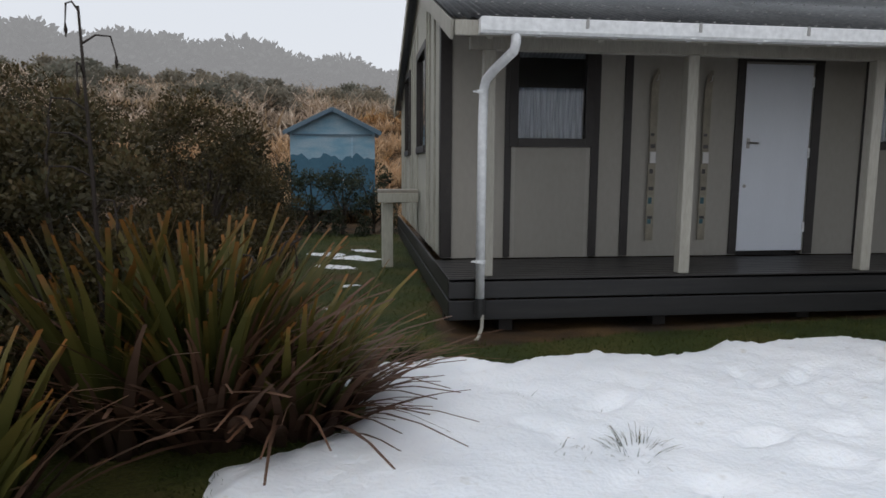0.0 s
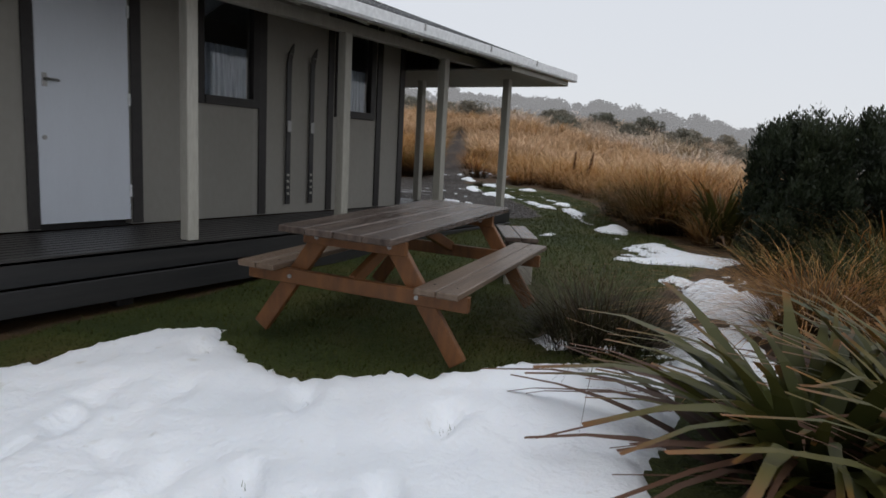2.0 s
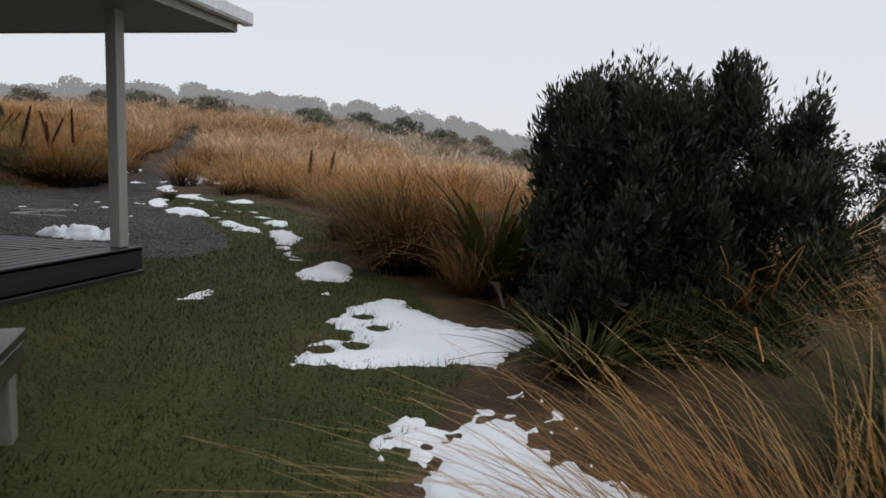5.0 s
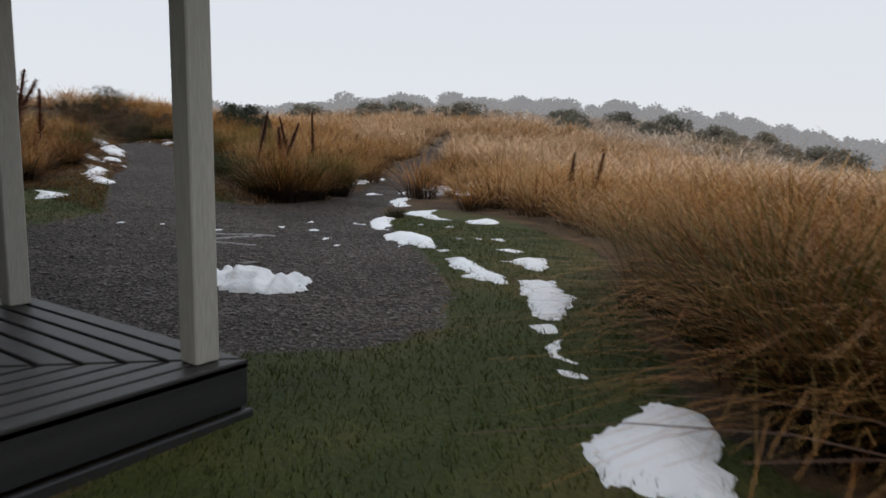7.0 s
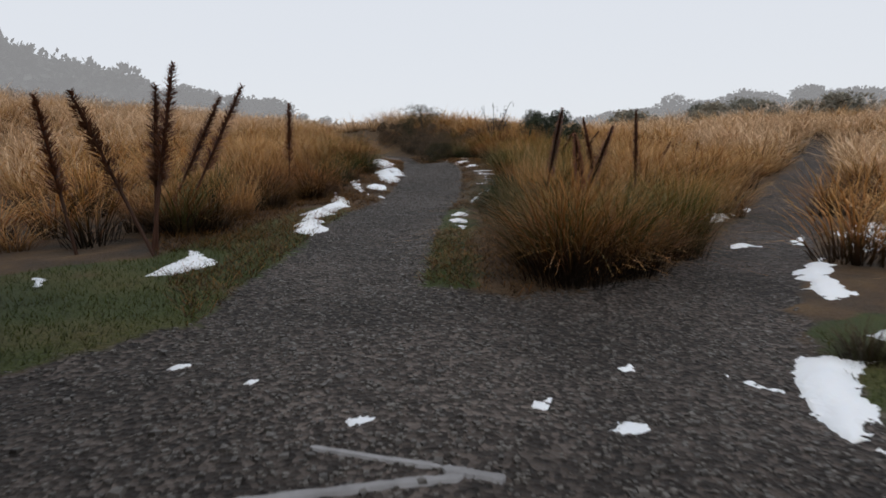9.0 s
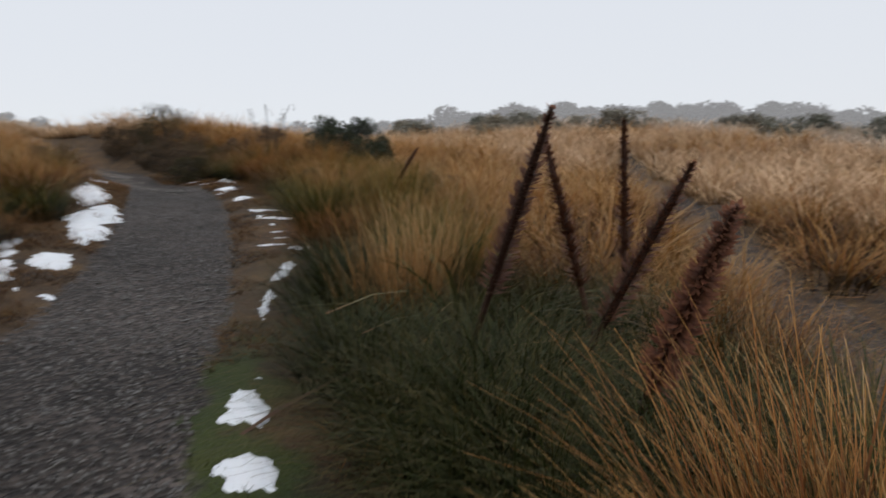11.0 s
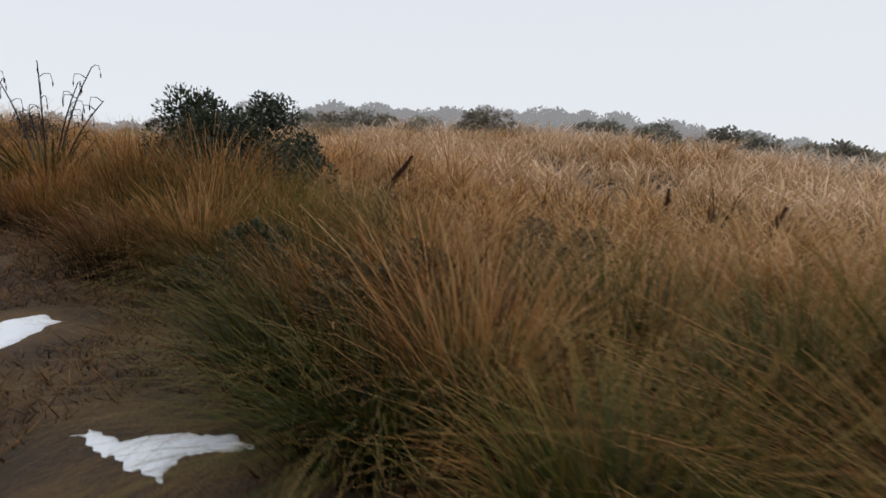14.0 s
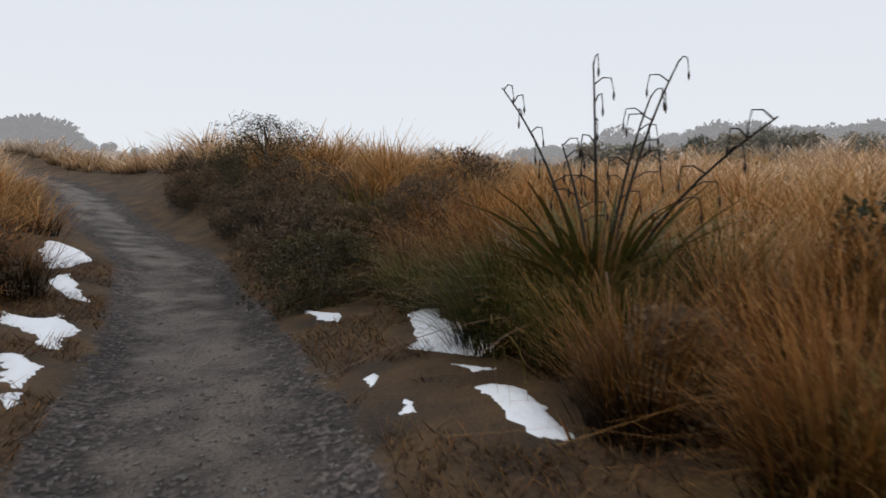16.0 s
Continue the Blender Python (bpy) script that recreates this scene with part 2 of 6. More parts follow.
# Lower half of these greens darkened as well, standing in for clump shade.
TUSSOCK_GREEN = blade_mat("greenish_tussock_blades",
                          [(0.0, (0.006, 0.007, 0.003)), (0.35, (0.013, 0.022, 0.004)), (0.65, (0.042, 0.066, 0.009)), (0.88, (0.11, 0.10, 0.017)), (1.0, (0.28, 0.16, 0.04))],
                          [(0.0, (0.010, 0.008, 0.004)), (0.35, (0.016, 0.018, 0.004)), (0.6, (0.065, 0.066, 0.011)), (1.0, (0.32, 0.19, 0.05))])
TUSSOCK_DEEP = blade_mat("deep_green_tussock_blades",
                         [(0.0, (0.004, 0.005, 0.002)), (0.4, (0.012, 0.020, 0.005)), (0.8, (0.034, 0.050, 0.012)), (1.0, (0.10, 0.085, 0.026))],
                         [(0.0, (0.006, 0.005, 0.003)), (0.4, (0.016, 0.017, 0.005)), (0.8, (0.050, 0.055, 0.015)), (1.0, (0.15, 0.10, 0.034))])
# Straw paled for the middle distance, with mist put into the base colour.
TUSSOCK_HAZED = blade_mat("haze_paled_tussock_blades",
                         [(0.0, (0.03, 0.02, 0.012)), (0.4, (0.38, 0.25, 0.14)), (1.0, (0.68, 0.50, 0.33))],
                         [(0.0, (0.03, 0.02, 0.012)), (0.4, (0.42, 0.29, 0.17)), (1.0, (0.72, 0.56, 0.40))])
# Paler again for the far field, more mist painted into the blades.
TUSSOCK_FAR_HAZE = blade_mat("far_haze_tussock_blades",
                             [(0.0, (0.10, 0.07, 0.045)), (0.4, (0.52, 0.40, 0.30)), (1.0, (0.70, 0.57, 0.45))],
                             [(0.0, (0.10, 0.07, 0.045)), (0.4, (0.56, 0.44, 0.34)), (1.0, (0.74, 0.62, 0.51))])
SCRUB = blade_mat("grey_green_scrub_leaves",
                  [(0.0, (0.05, 0.055, 0.045)), (1.0, (0.10, 0.105, 0.085))],
                  [(0.0, (0.06, 0.06, 0.05)), (1.0, (0.14, 0.14, 0.115))], 0.7, 0.2, 0.2)
TUSSOCK_DARK = blade_mat("dark_tuft_blades",
                         [(0.0, (0.015, 0.010, 0.007)), (0.5, (0.034, 0.020, 0.011)), (1.0, (0.085, 0.040, 0.022))],
                         [(0.0, (0.020, 0.012, 0.008)), (0.5, (0.045, 0.050, 0.018)), (1.0, (0.12, 0.075, 0.035))])
FLAX = blade_mat("green_flax_leaves",
                 [(0.0, (0.05, 0.025, 0.012)), (0.3, (0.032, 0.038, 0.013)), (0.85, (0.065, 0.064, 0.017)), (1.0, (0.20, 0.085, 0.022))],
                 [(0.0, (0.05, 0.03, 0.015)), (0.5, (0.075, 0.082, 0.022)), (0.9, (0.12, 0.095, 0.024)), (1.0, (0.20, 0.085, 0.022))], 0.45, 0.12, 0.18)
FLAX_DEAD = blade_mat("dead_brown_flax_leaves",
                      [(0.0, (0.03, 0.017, 0.012)), (1.0, (0.12, 0.06, 0.035))],
                      [(0.0, (0.03, 0.02, 0.016)), (1.0, (0.095, 0.055, 0.036))], 0.6, 0.05)
# Leaf ramps run dark to light, shading each clump from underside to top.
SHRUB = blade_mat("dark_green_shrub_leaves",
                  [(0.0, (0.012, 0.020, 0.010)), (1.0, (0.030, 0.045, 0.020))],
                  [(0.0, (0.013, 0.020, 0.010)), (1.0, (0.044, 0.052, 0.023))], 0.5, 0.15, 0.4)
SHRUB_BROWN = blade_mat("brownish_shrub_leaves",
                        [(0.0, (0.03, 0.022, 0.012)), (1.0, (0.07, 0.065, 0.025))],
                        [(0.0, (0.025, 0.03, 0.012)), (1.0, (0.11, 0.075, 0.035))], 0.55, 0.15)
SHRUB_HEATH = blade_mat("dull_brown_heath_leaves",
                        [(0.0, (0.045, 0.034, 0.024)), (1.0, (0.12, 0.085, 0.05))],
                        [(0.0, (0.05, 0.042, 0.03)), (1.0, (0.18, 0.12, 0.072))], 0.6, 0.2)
SPIKE = blade_mat("dark_red_brown_seed_spike",
                  [(0.0, (0.06, 0.026, 0.016)), (1.0, (0.14, 0.048, 0.026))],
                  [(0.0, (0.07, 0.034, 0.022)), (1.0, (0.23, 0.10, 0.05))], 0.7, 0.05)
STALK = blade_mat("dark_flower_stalk",
                  [(0.0, (0.02, 0.015, 0.012)), (1.0, (0.035, 0.024, 0.02))],
                  [(0.0, (0.025, 0.018, 0.015)), (1.0, (0.06, 0.04, 0.025))], 0.6, 0.0)
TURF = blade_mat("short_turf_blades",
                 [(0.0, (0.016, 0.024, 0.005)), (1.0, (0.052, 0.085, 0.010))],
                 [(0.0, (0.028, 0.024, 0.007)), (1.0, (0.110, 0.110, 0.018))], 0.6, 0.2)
WOOD = painted("grey_brown_shrub_bark", (0.06, 0.045, 0.035), (0.03, 0.024, 0.02), 0.8, (3, 3, 1), 0.4)
# Emission here stands in for mist, strongest on the farthest ground.
MIST_HILL = mist_mat("mist_glow_hillside", (0.16, 0.115, 0.08), (0.33, 0.315, 0.31), 0.85)
MIST_FAR = mist_mat("fog_glow_far_hillside", (0.10, 0.10, 0.10), (0.60, 0.61, 0.63), 1.0)
MIST_BUSH = mist_mat("mist_glow_far_bushes", (0.060, 0.062, 0.055), (0.27, 0.27, 0.28), 0.85)
STONE = blade_mat("wet_gravel_chips", [(0.0, (0.020, 0.017, 0.015)), (1.0, (0.050, 0.042, 0.037))], [(0.0, (0.05, 0.042, 0.036)), (1.0, (0.13, 0.112, 0.10))], 0.45, 0.0, 0.4)
WATER = mat("puddle_water", 0.06, 0.0, 0.5)[0]
WATER.node_tree.nodes["Principled BSDF"].inputs["Base Color"].default_value = (0.03, 0.025, 0.022, 1)
SLUSH = painted("grey_slush", (0.30, 0.29, 0.29), (0.16, 0.15, 0.15), 0.4, amount=1.0)


# ---- building helpers ----
def part(name, bm, material, parent, label="", smooth=False):
    me = bpy.data.meshes.new(name)
    bm.to_mesh(me)
    bm.free()
    me.materials.append(material)
    if smooth:
        me.polygons.foreach_set("use_smooth", [True] * len(me.polygons))
    ob = new(name, me)
    if parent:
        ob.parent = parent
    return tagged(ob, label)


def thing(name, at, label, category, group="", kind=""):
    ob = new(name)
    ob.empty_display_size = 0.1
    ob.location = at
    return tagged(ob, label, category, group, kind)


def slab(bm, lo, hi, bevel=0.0):
    """A box from corner to corner, its edges rounded off."""
    r = bmesh.ops.create_cube(bm, size=1.0)
    c = [(a + b) / 2 for a, b in zip(lo, hi)]
    s = [abs(b - a) for a, b in zip(lo, hi)]
    bmesh.ops.transform(bm, verts=r["verts"], matrix=Matrix.LocRotScale(c, None, s))
    if bevel:
        edges = list({e for v in r["verts"] for e in v.link_edges})
        bmesh.ops.bevel(bm, geom=edges, offset=bevel, segments=1, affect='EDGES')
    return bm


def box(lo, hi, bevel=0.004):
    return slab(bmesh.new(), lo, hi, bevel)


def beam(bm, a, b, w, h, bevel=0.004):
    """A timber from a to b, w across and h deep."""
    a, b = Vector(a), Vector(b)
    d = b - a
    q = d.to_track_quat('X', 'Z')
    r = bmesh.ops.create_cube(bm, size=1.0)
    bmesh.ops.transform(bm, verts=r["verts"], matrix=Matrix.LocRotScale((a + b) / 2, q, (d.length, w, h)))
    if bevel:
        bmesh.ops.bevel(bm, geom=list({e for v in r["verts"] for e in v.link_edges}), offset=bevel, segments=1, affect='EDGES')
    return bm


def tube(bm, points, radius, sides=10, caps=True):
    """A round pipe along points; radius is one number or one for each point."""
    rings = []
    pts = [Vector(p) for p in points]
    rad = radius if isinstance(radius, (list, tuple)) else [radius] * len(pts)
    for i, p in enumerate(pts):
        d = (pts[min(i + 1, len(pts) - 1)] - pts[max(i - 1, 0)]).normalized()
        q = d.to_track_quat('Z', 'X')
        rings.append([bm.verts.new(p + q @ Vector((rad[i] * math.cos(k * math.tau / sides), rad[i] * math.sin(k * math.tau / sides), 0))) for k in range(sides)])
    for r0, r1 in zip(rings, rings[1:]):
        for k in range(sides):
            bm.faces.new((r0[k], r0[(k + 1) % sides], r1[(k + 1) % sides], r1[k]))
    if caps:
        bm.faces.new(rings[0][::-1])
        bm.faces.new(rings[-1])
    return bm


# ---- ground ----
SPOTS = np.array([(-4.3, -7, -.65), (-3, -3, -.62), (-3.1, -2.0, -.60), (-.8, -2.6, -.47), (-2.1, -3.9, -.63), (.1, -4, -.46), (1.3, -4.5, -.38), (6.4, -3.7, -.30), (8, -.6, -.28),
                  (10.5, .9, -.19), (12.2, 2.7, -.13), (14.7, 4.6, -.08), (16, 5.6, -.02), (9.4, 3.6, -.13), (8.8, 6.6, .12), (9.8, 7.9, .24), (11.3, 5.9, .16), (12.4, 8.1, .40), (12.1, 11.3, .42),
                  (13.7, 10.3, .50), (15.2, 12.6, .68), (16.7, 13.8, .92), (16.4, 15, .98), (17.3, 17.5, 1.12), (18.5, 18, 1.25), (19.2, 19.4, 1.34), (20, 21, 1.42), (18.2, 23, 1.32), (20.9, 30.8, 1.9),
                  (-3.6, 3, -.5), (6.5, 0, -.28), (-.5, -7, -.5), (5, -7, -.4), (6, 6, -.15), (17, 8.5, .22), (19, 13, .75)])
BEAR = np.array([-180, -140, -90, -50, -25, 0, 12, 20, 28, 40, 48, 58, 68, 80, 90, 100, 112, 140, 180.0])
RISE = np.array([-3, -1, 5, 8.6, 9.4, 7.4, 6.2, 5.2, 4.2, 4.2, 5.5, 6.2, 5.8, 4.6, 2.7, -0.4, -3.8, -7, -4.0])


def smooth(a, b, v):
    u = np.clip((v - a) / (b - a), 0, 1)
    return u * u * (3 - 2 * u)


def waves(x, y, seed=0.0):
    """A cheap rolling unevenness, about -1 to 1."""
    return (np.sin(x * 1.3 + 2.1 * np.sin(y * 0.7 + seed)) + np.sin(y * 1.7 + 1.3 * np.sin(x * 0.9 - seed)) + 0.6 * np.sin(x * 3.7 + y * 2.9 + seed) + 0.5 * np.sin(y * 4.3 - x * 3.1 + 2 * seed)) / 3.1


def ground_z(x, y):
    x, y = np.asarray(x, float), np.asarray(y, float)
    d2 = (x[..., None] - SPOTS[:, 0]) ** 2 + (y[..., None] - SPOTS[:, 1]) ** 2
    w = np.exp(-d2 / 8.0) + 1e-6 / (1 + d2)
    near = (w * SPOTS[:, 2]).sum(-1) / w.sum(-1)
    dx, dy = x - 10.0, y - 5.0
    r = np.hypot(dx, dy)
    el = np.interp(np.degrees(np.arctan2(dx, dy)), BEAR, RISE)
    reach = np.minimum(r, 80) + np.maximum(np.minimum(r, 300) - 80, 0) * 0.35
    far = np.tan(np.radians(el)) * np.maximum(reach - 5, 0) - 0.1 + 0.25 * waves(x * 0.25, y * 0.25) * smooth(20, 40, r)
    k = smooth(13, 32, r)
    bank = 1.4 * np.exp(-(x - 25) ** 2 / 40 - (y - 33) ** 2 / 90) * smooth(0.8, 3.2, line_gap(x, y, TRACK))
    return near * (1 - k) + far * k + bank + 0.02 * waves(x, y) + 0.008 * waves(x * 4, y * 4, 1.0)


def gz(x, y):
    return float(ground_z(np.array([x]), np.array([y]))[0])


def line_gap(px, py, pts):
    """Distance from points to a bent line."""
    best = np.full(np.shape(px), 1e9)
    for (ax, ay), (bx_, by_) in zip(pts, pts[1:]):
        ex, ey = bx_ - ax, by_ - ay
        u = np.clip(((px - ax) * ex + (py - ay) * ey) / (ex * ex + ey * ey), 0, 1)
        best = np.minimum(best, np.hypot(px - ax - u * ex, py - ay - u * ey))
    return best


def area_gap(px, py, poly):
    """Signed distance to the rim of an area: below zero inside it."""
    d = line_gap(px, py, poly + poly[:1])
    inside = np.zeros(np.shape(px), bool)
    for (ax, ay), (bx_, by_) in zip(poly, poly[1:] + poly[:1]):
        cut = ((ay > py) != (by_ > py)) & (px < (bx_ - ax) * (py - ay) / (by_ - ay + 1e-12) + ax)
        inside ^= cut
    return np.where(inside, -d, d)


YARD = [(5.6, -.2), (6.75, -.45), (7.4, -.95), (8.0, -1.0), (8.9, -.42), (9.87, .5), (10.6, 1.45), (11.6, 2.4), (12.7, 3.5), (13.6, 4.3), (12.6, 4.7), (11.2, 4.6), (10.6, 5.4), (9.5, 5.6), (9.1, 5.0), (8.3, 4.6), (7.5, 4.7), (4.5, 7), (5.6, 2)]
TRACK = [(9.6, 4.6), (10.4, 6.0), (11.2, 7.4), (12.3, 9.2), (13.2, 10.4), (14.4, 12.4), (15.8, 14.9), (17.0, 17.5), (18.1, 20.1), (18.55, 21.4), (19.3, 23.8), (20.1, 27.0), (20.44, 31.04), (21.01, 41.47), (18.45, 54.74)]
FORK = [(12.7, 4.1), (14.9, 5.4), (17.2, 6.8), (21.5, 9.3), (27, 12.5), (34, 17)]
LAWN = [(-6, -1.4), (-3.4, -1.6), (0, -1.2), (6.2, -1.2), (6.3, -.3), (7.0, -.5), (7.6, -.85), (8.2, -.85), (9.0, -.3), (9.9, .6), (10.7, 1.6), (11.7, 2.5), (12.6, 3.3), (13.6, 3.2), (13.4, 1.6), (11.5, -.6), (9.2, -1.8), (7.3, -2.7), (6.8, -3.5), (5.0, -4.4), (2, -4.3), (.5, -6.2), (-3, -7.5), (-6, -5)]
LAWN2 = [(-3.6, -1.8), (-4.6, -1.7), (-5.2, 1), (-5.4, 7), (-3.4, 7), (-3.4, 0)]
VERGE = [(7.2, 4.6), (8.3, 4.5), (9.1, 4.9), (9.5, 5.6), (10.6, 7.5), (11.9, 9.8), (11.3, 10.2), (10, 8.6), (8.9, 7.3), (7.5, 7.2)]


def masks(x, y):
    yard = smooth(0.35, -0.35, area_gap(x, y, YARD))
    wide = 0.06 * smooth(11, 17, y)
    gap_ = line_gap(x, y, TRACK) - wide
    track = smooth(0.95, 0.40, gap_)
    fork = smooth(0.75, 0.3, line_gap(x, y, FORK))
    gravel = np.maximum(np.maximum(yard, track), fork)
    lawn = np.maximum(np.maximum(smooth(0.3, -0.3, area_gap(x, y, LAWN)), smooth(0.3, -0.3, area_gap(x, y, LAWN2))), smooth(0.3, -0.3, area_gap(x, y, VERGE)))
    lawn = np.maximum(lawn, 0.75 * smooth(1.5, 0.8, line_gap(x, y, TRACK)) * smooth(11, 8, y))
    mud = smooth(0.75, 0.2, gap_) * smooth(17.5, 20, y) * 0.6
    return gravel, lawn, mud


def surf(x, y):
    """The ground as built, with the tracks worn into it."""
    g = masks(x, y)[0]
    return ground_z(x, y) - 0.05 * g - 0.10 * smooth(1.3, 0.3, line_gap(x, y, TRACK)) * smooth(8, 14, y)


def sz(x, y):
    return float(surf(np.array([x], float), np.array([y], float))[0])


def spaced(lo, hi, step, reach, grow=1.16):
    core = list(np.arange(lo, hi + step / 2, step))
    out, s, v = [], step, hi
    while v < hi + reach:
        s *= grow
        v += s
        out.append(v)
    back, s, v = [], step, lo
    while v > lo - reach:
        s *= grow
        v -= s
        back.append(v)
    return np.array(back[::-1] + core + out)


def build_ground():
    xs, ys = spaced(-7, 23, 0.16, 700), spaced(-8, 28, 0.16, 700)
    X, Y = np.meshgrid(xs, ys)
    Z = surf(X, Y)
    g, l_, m_ = masks(X, Y)
    nx, ny = len(xs), len(ys)
    idx = np.arange(nx * ny).reshape(ny, nx)
    quads = np.stack([idx[:-1, :-1], idx[:-1, 1:], idx[1:, 1:], idx[1:, :-1]], -1).reshape(-1, 4)
    me = bpy.data.meshes.new("ground")
    me.from_pydata(np.stack([X, Y, Z], -1).reshape(-1, 3).tolist(), [], quads.tolist())
    me.materials.append(GROUND)
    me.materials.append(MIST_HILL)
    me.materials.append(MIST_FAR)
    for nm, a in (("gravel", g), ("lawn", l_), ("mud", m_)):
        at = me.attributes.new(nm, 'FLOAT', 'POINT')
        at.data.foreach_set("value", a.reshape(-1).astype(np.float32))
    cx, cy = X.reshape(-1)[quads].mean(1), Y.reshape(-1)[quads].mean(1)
    # Faces past 52 m and 92 m take the glowing mist materials.
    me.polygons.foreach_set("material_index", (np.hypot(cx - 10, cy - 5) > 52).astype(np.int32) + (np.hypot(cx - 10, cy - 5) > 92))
    me.polygons.foreach_set("use_smooth", np.ones(len(quads), bool))
    ob = new("ground", me)
    return tagged(ob, "uneven ground of wet turf, gravel and tussock litter", "ground", kind="structure")


build_ground()


# ---- the hut ----
WX0, WX1, WD, WT = -3.37, 5.04, 6.4, 0.10      # wall ends, depth, thickness
EAVE_Y, EAVE_Z, SLOPE = -1.72, 2.08, 0.35      # front eave of the roof
RIDGE_Y = (EAVE_Y + WD + 0.35) / 2
RX0, RX1 = -3.52, 7.05                         # roof ends
hut = thing("hut", (0, 0, -0.04), "grey tramping hut with dark battens and a verandah", "hut")


def hp(name, bm, material, label="", smooth_=False, under=None):
    bm.transform(Matrix.Translation((0, 0, 0.04)))
    return part(name, bm, material, under or hut, label, smooth_)


def wall_run(holes, x0, x1, top, along_x=True, at=0.0, thick=WT, bottom=-0.04):
    """A wall with openings cut through it: boxes round the holes (u0, u1, z0, z1)."""
    bm = bmesh.new()
    cuts = sorted({x0, x1, *[h[0] for h in holes], *[h[1] for h in holes]})
    for a, b in zip(cuts, cuts[1:]):
        hs = [h for h in holes if h[0] < (a + b) / 2 < h[1]]
        spans = [(bottom, top)]
        for h in hs:
            spans = [(bottom, h[2]), (h[3], top)]
        for z0, z1 in spans:
            if z1 - z0 > 0.01:
                if along_x:
                    slab(bm, (a, at, z0), (b, at + thick, z1))
                else:
                    slab(bm, (at, a, z0), (at + thick, b, z1))
    return bm


ROOF_UNDER = EAVE_Z + SLOPE * (0 - EAVE_Y) - 0.03
FRONT_HOLES = [(-2.58, -1.80, 1.23, 2.34), (0.0, 0.82, 0.0, 2.09), (1.60, 2.27, 1.23, 2.34), (3.66, 4.30, 1.23, 2.34)]
edges = [WX0] + [u for h in FRONT_HOLES for u in h[:2]] + [WX1]
for u0, u1 in zip(edges[::2], edges[1::2]):
    hp("wall_panel", box((u0, 0, -0.04), (u1, WT, ROOF_UNDER), 0), WALL, "grey painted sheet cladding")
for u0, u1, z0, z1 in FRONT_HOLES:
    hp("wall_panel", box((u0, 0, z1), (u1, WT, ROOF_UNDER), 0), WALL, "grey painted sheet cladding")
    if z0 > 0.1:
        hp("wall_panel", box((u0, 0, -0.04), (u1, WT, z0), 0), WALL, "grey painted sheet cladding")
LEFT_HOLES = [(1.55, 2.75, 1.2, 2.45), (4.2, 5.2, 1.2, 2.45)]


def gable(x, holes):
    bm = wall_run(holes, WT, WD, 2.5, False, x)
    v = [bm.verts.new((x + d, y, z)) for d in (0, WT) for y, z in ((WT, 2.5), (WD, 2.5), (RIDGE_Y, EAVE_Z + SLOPE * (RIDGE_Y - EAVE_Y) - 0.05))]
    bm.faces.new((v[0], v[2], v[1]))
    bm.faces.new((v[3], v[4], v[5]))
    for i, j in ((0, 1), (1, 2), (2, 0)):
        bm.faces.new((v[i], v[j], v[j + 3], v[i + 3]))
    return bm


hp("side_wall", gable(WX0, LEFT_HOLES), SIDE, "pale grey batten-clad gable wall")
hp("side_wall", gable(WX1 - WT, []), WALL)
hp("back_wall", box((WX0 + WT, WD - WT, -0.04), (WX1 - WT, WD, 2.5), 0), WALL)
hp("room_floor", box((WX0 + WT, WT, -0.06), (WX1 - WT, WD - WT, -0.01), 0), DECK)
hp("partition", box((WX0 + WT, 2.2, 0), (WX1 - WT, 2.28, 2.45), 0), WALL)
# battens on the front
for x0, x1, z0, z1 in ((WX0 - 0.012, -3.27, -0.03, 2.5), (-2.70, -2.63, -0.03, 2.4), (-1.75, -1.66, -0.03, 2.4), (-1.39, -1.30, -0.03, 2.4), (-0.10, -0.006, -0.03, 2.4),
                       (0.826, 0.93, -0.03, 2.4), (1.45, 1.52, -0.03, 2.4), (2.34, 2.45, -0.03, 2.4), (3.45, 3.55, -0.03, 2.4), (4.42, 4.53, -0.03, 2.4), (WX1 - 0.10, WX1 + 0.012, -0.03, 2.5)):
    hp("batten", box((x0, -0.022, z0), (x1, -0.001, z1), 0.003), TRIM, "dark brown batten")
hp("corner_trim", box((WX0 - 0.02, -0.02, -0.03), (WX0 - 0.001, 0.10, 2.5), 0.003), TRIM)
hp("door_head", box((-0.10, -0.026, 2.10), (0.93, -0.002, 2.17), 0.003), TRIM)
for y in (0.62, 1.15, 1.48, 2.82, 3.3, 3.75, 4.15, 5.26, 5.8, 6.3):
    hp("batten", box((WX0 - 0.022, y - 0.022, -0.03), (WX0 - 0.001, y + 0.022, 2.45 + 0.55 * (1 - abs(y - RIDGE_Y) / 3.6)), 0.003), SIDE)


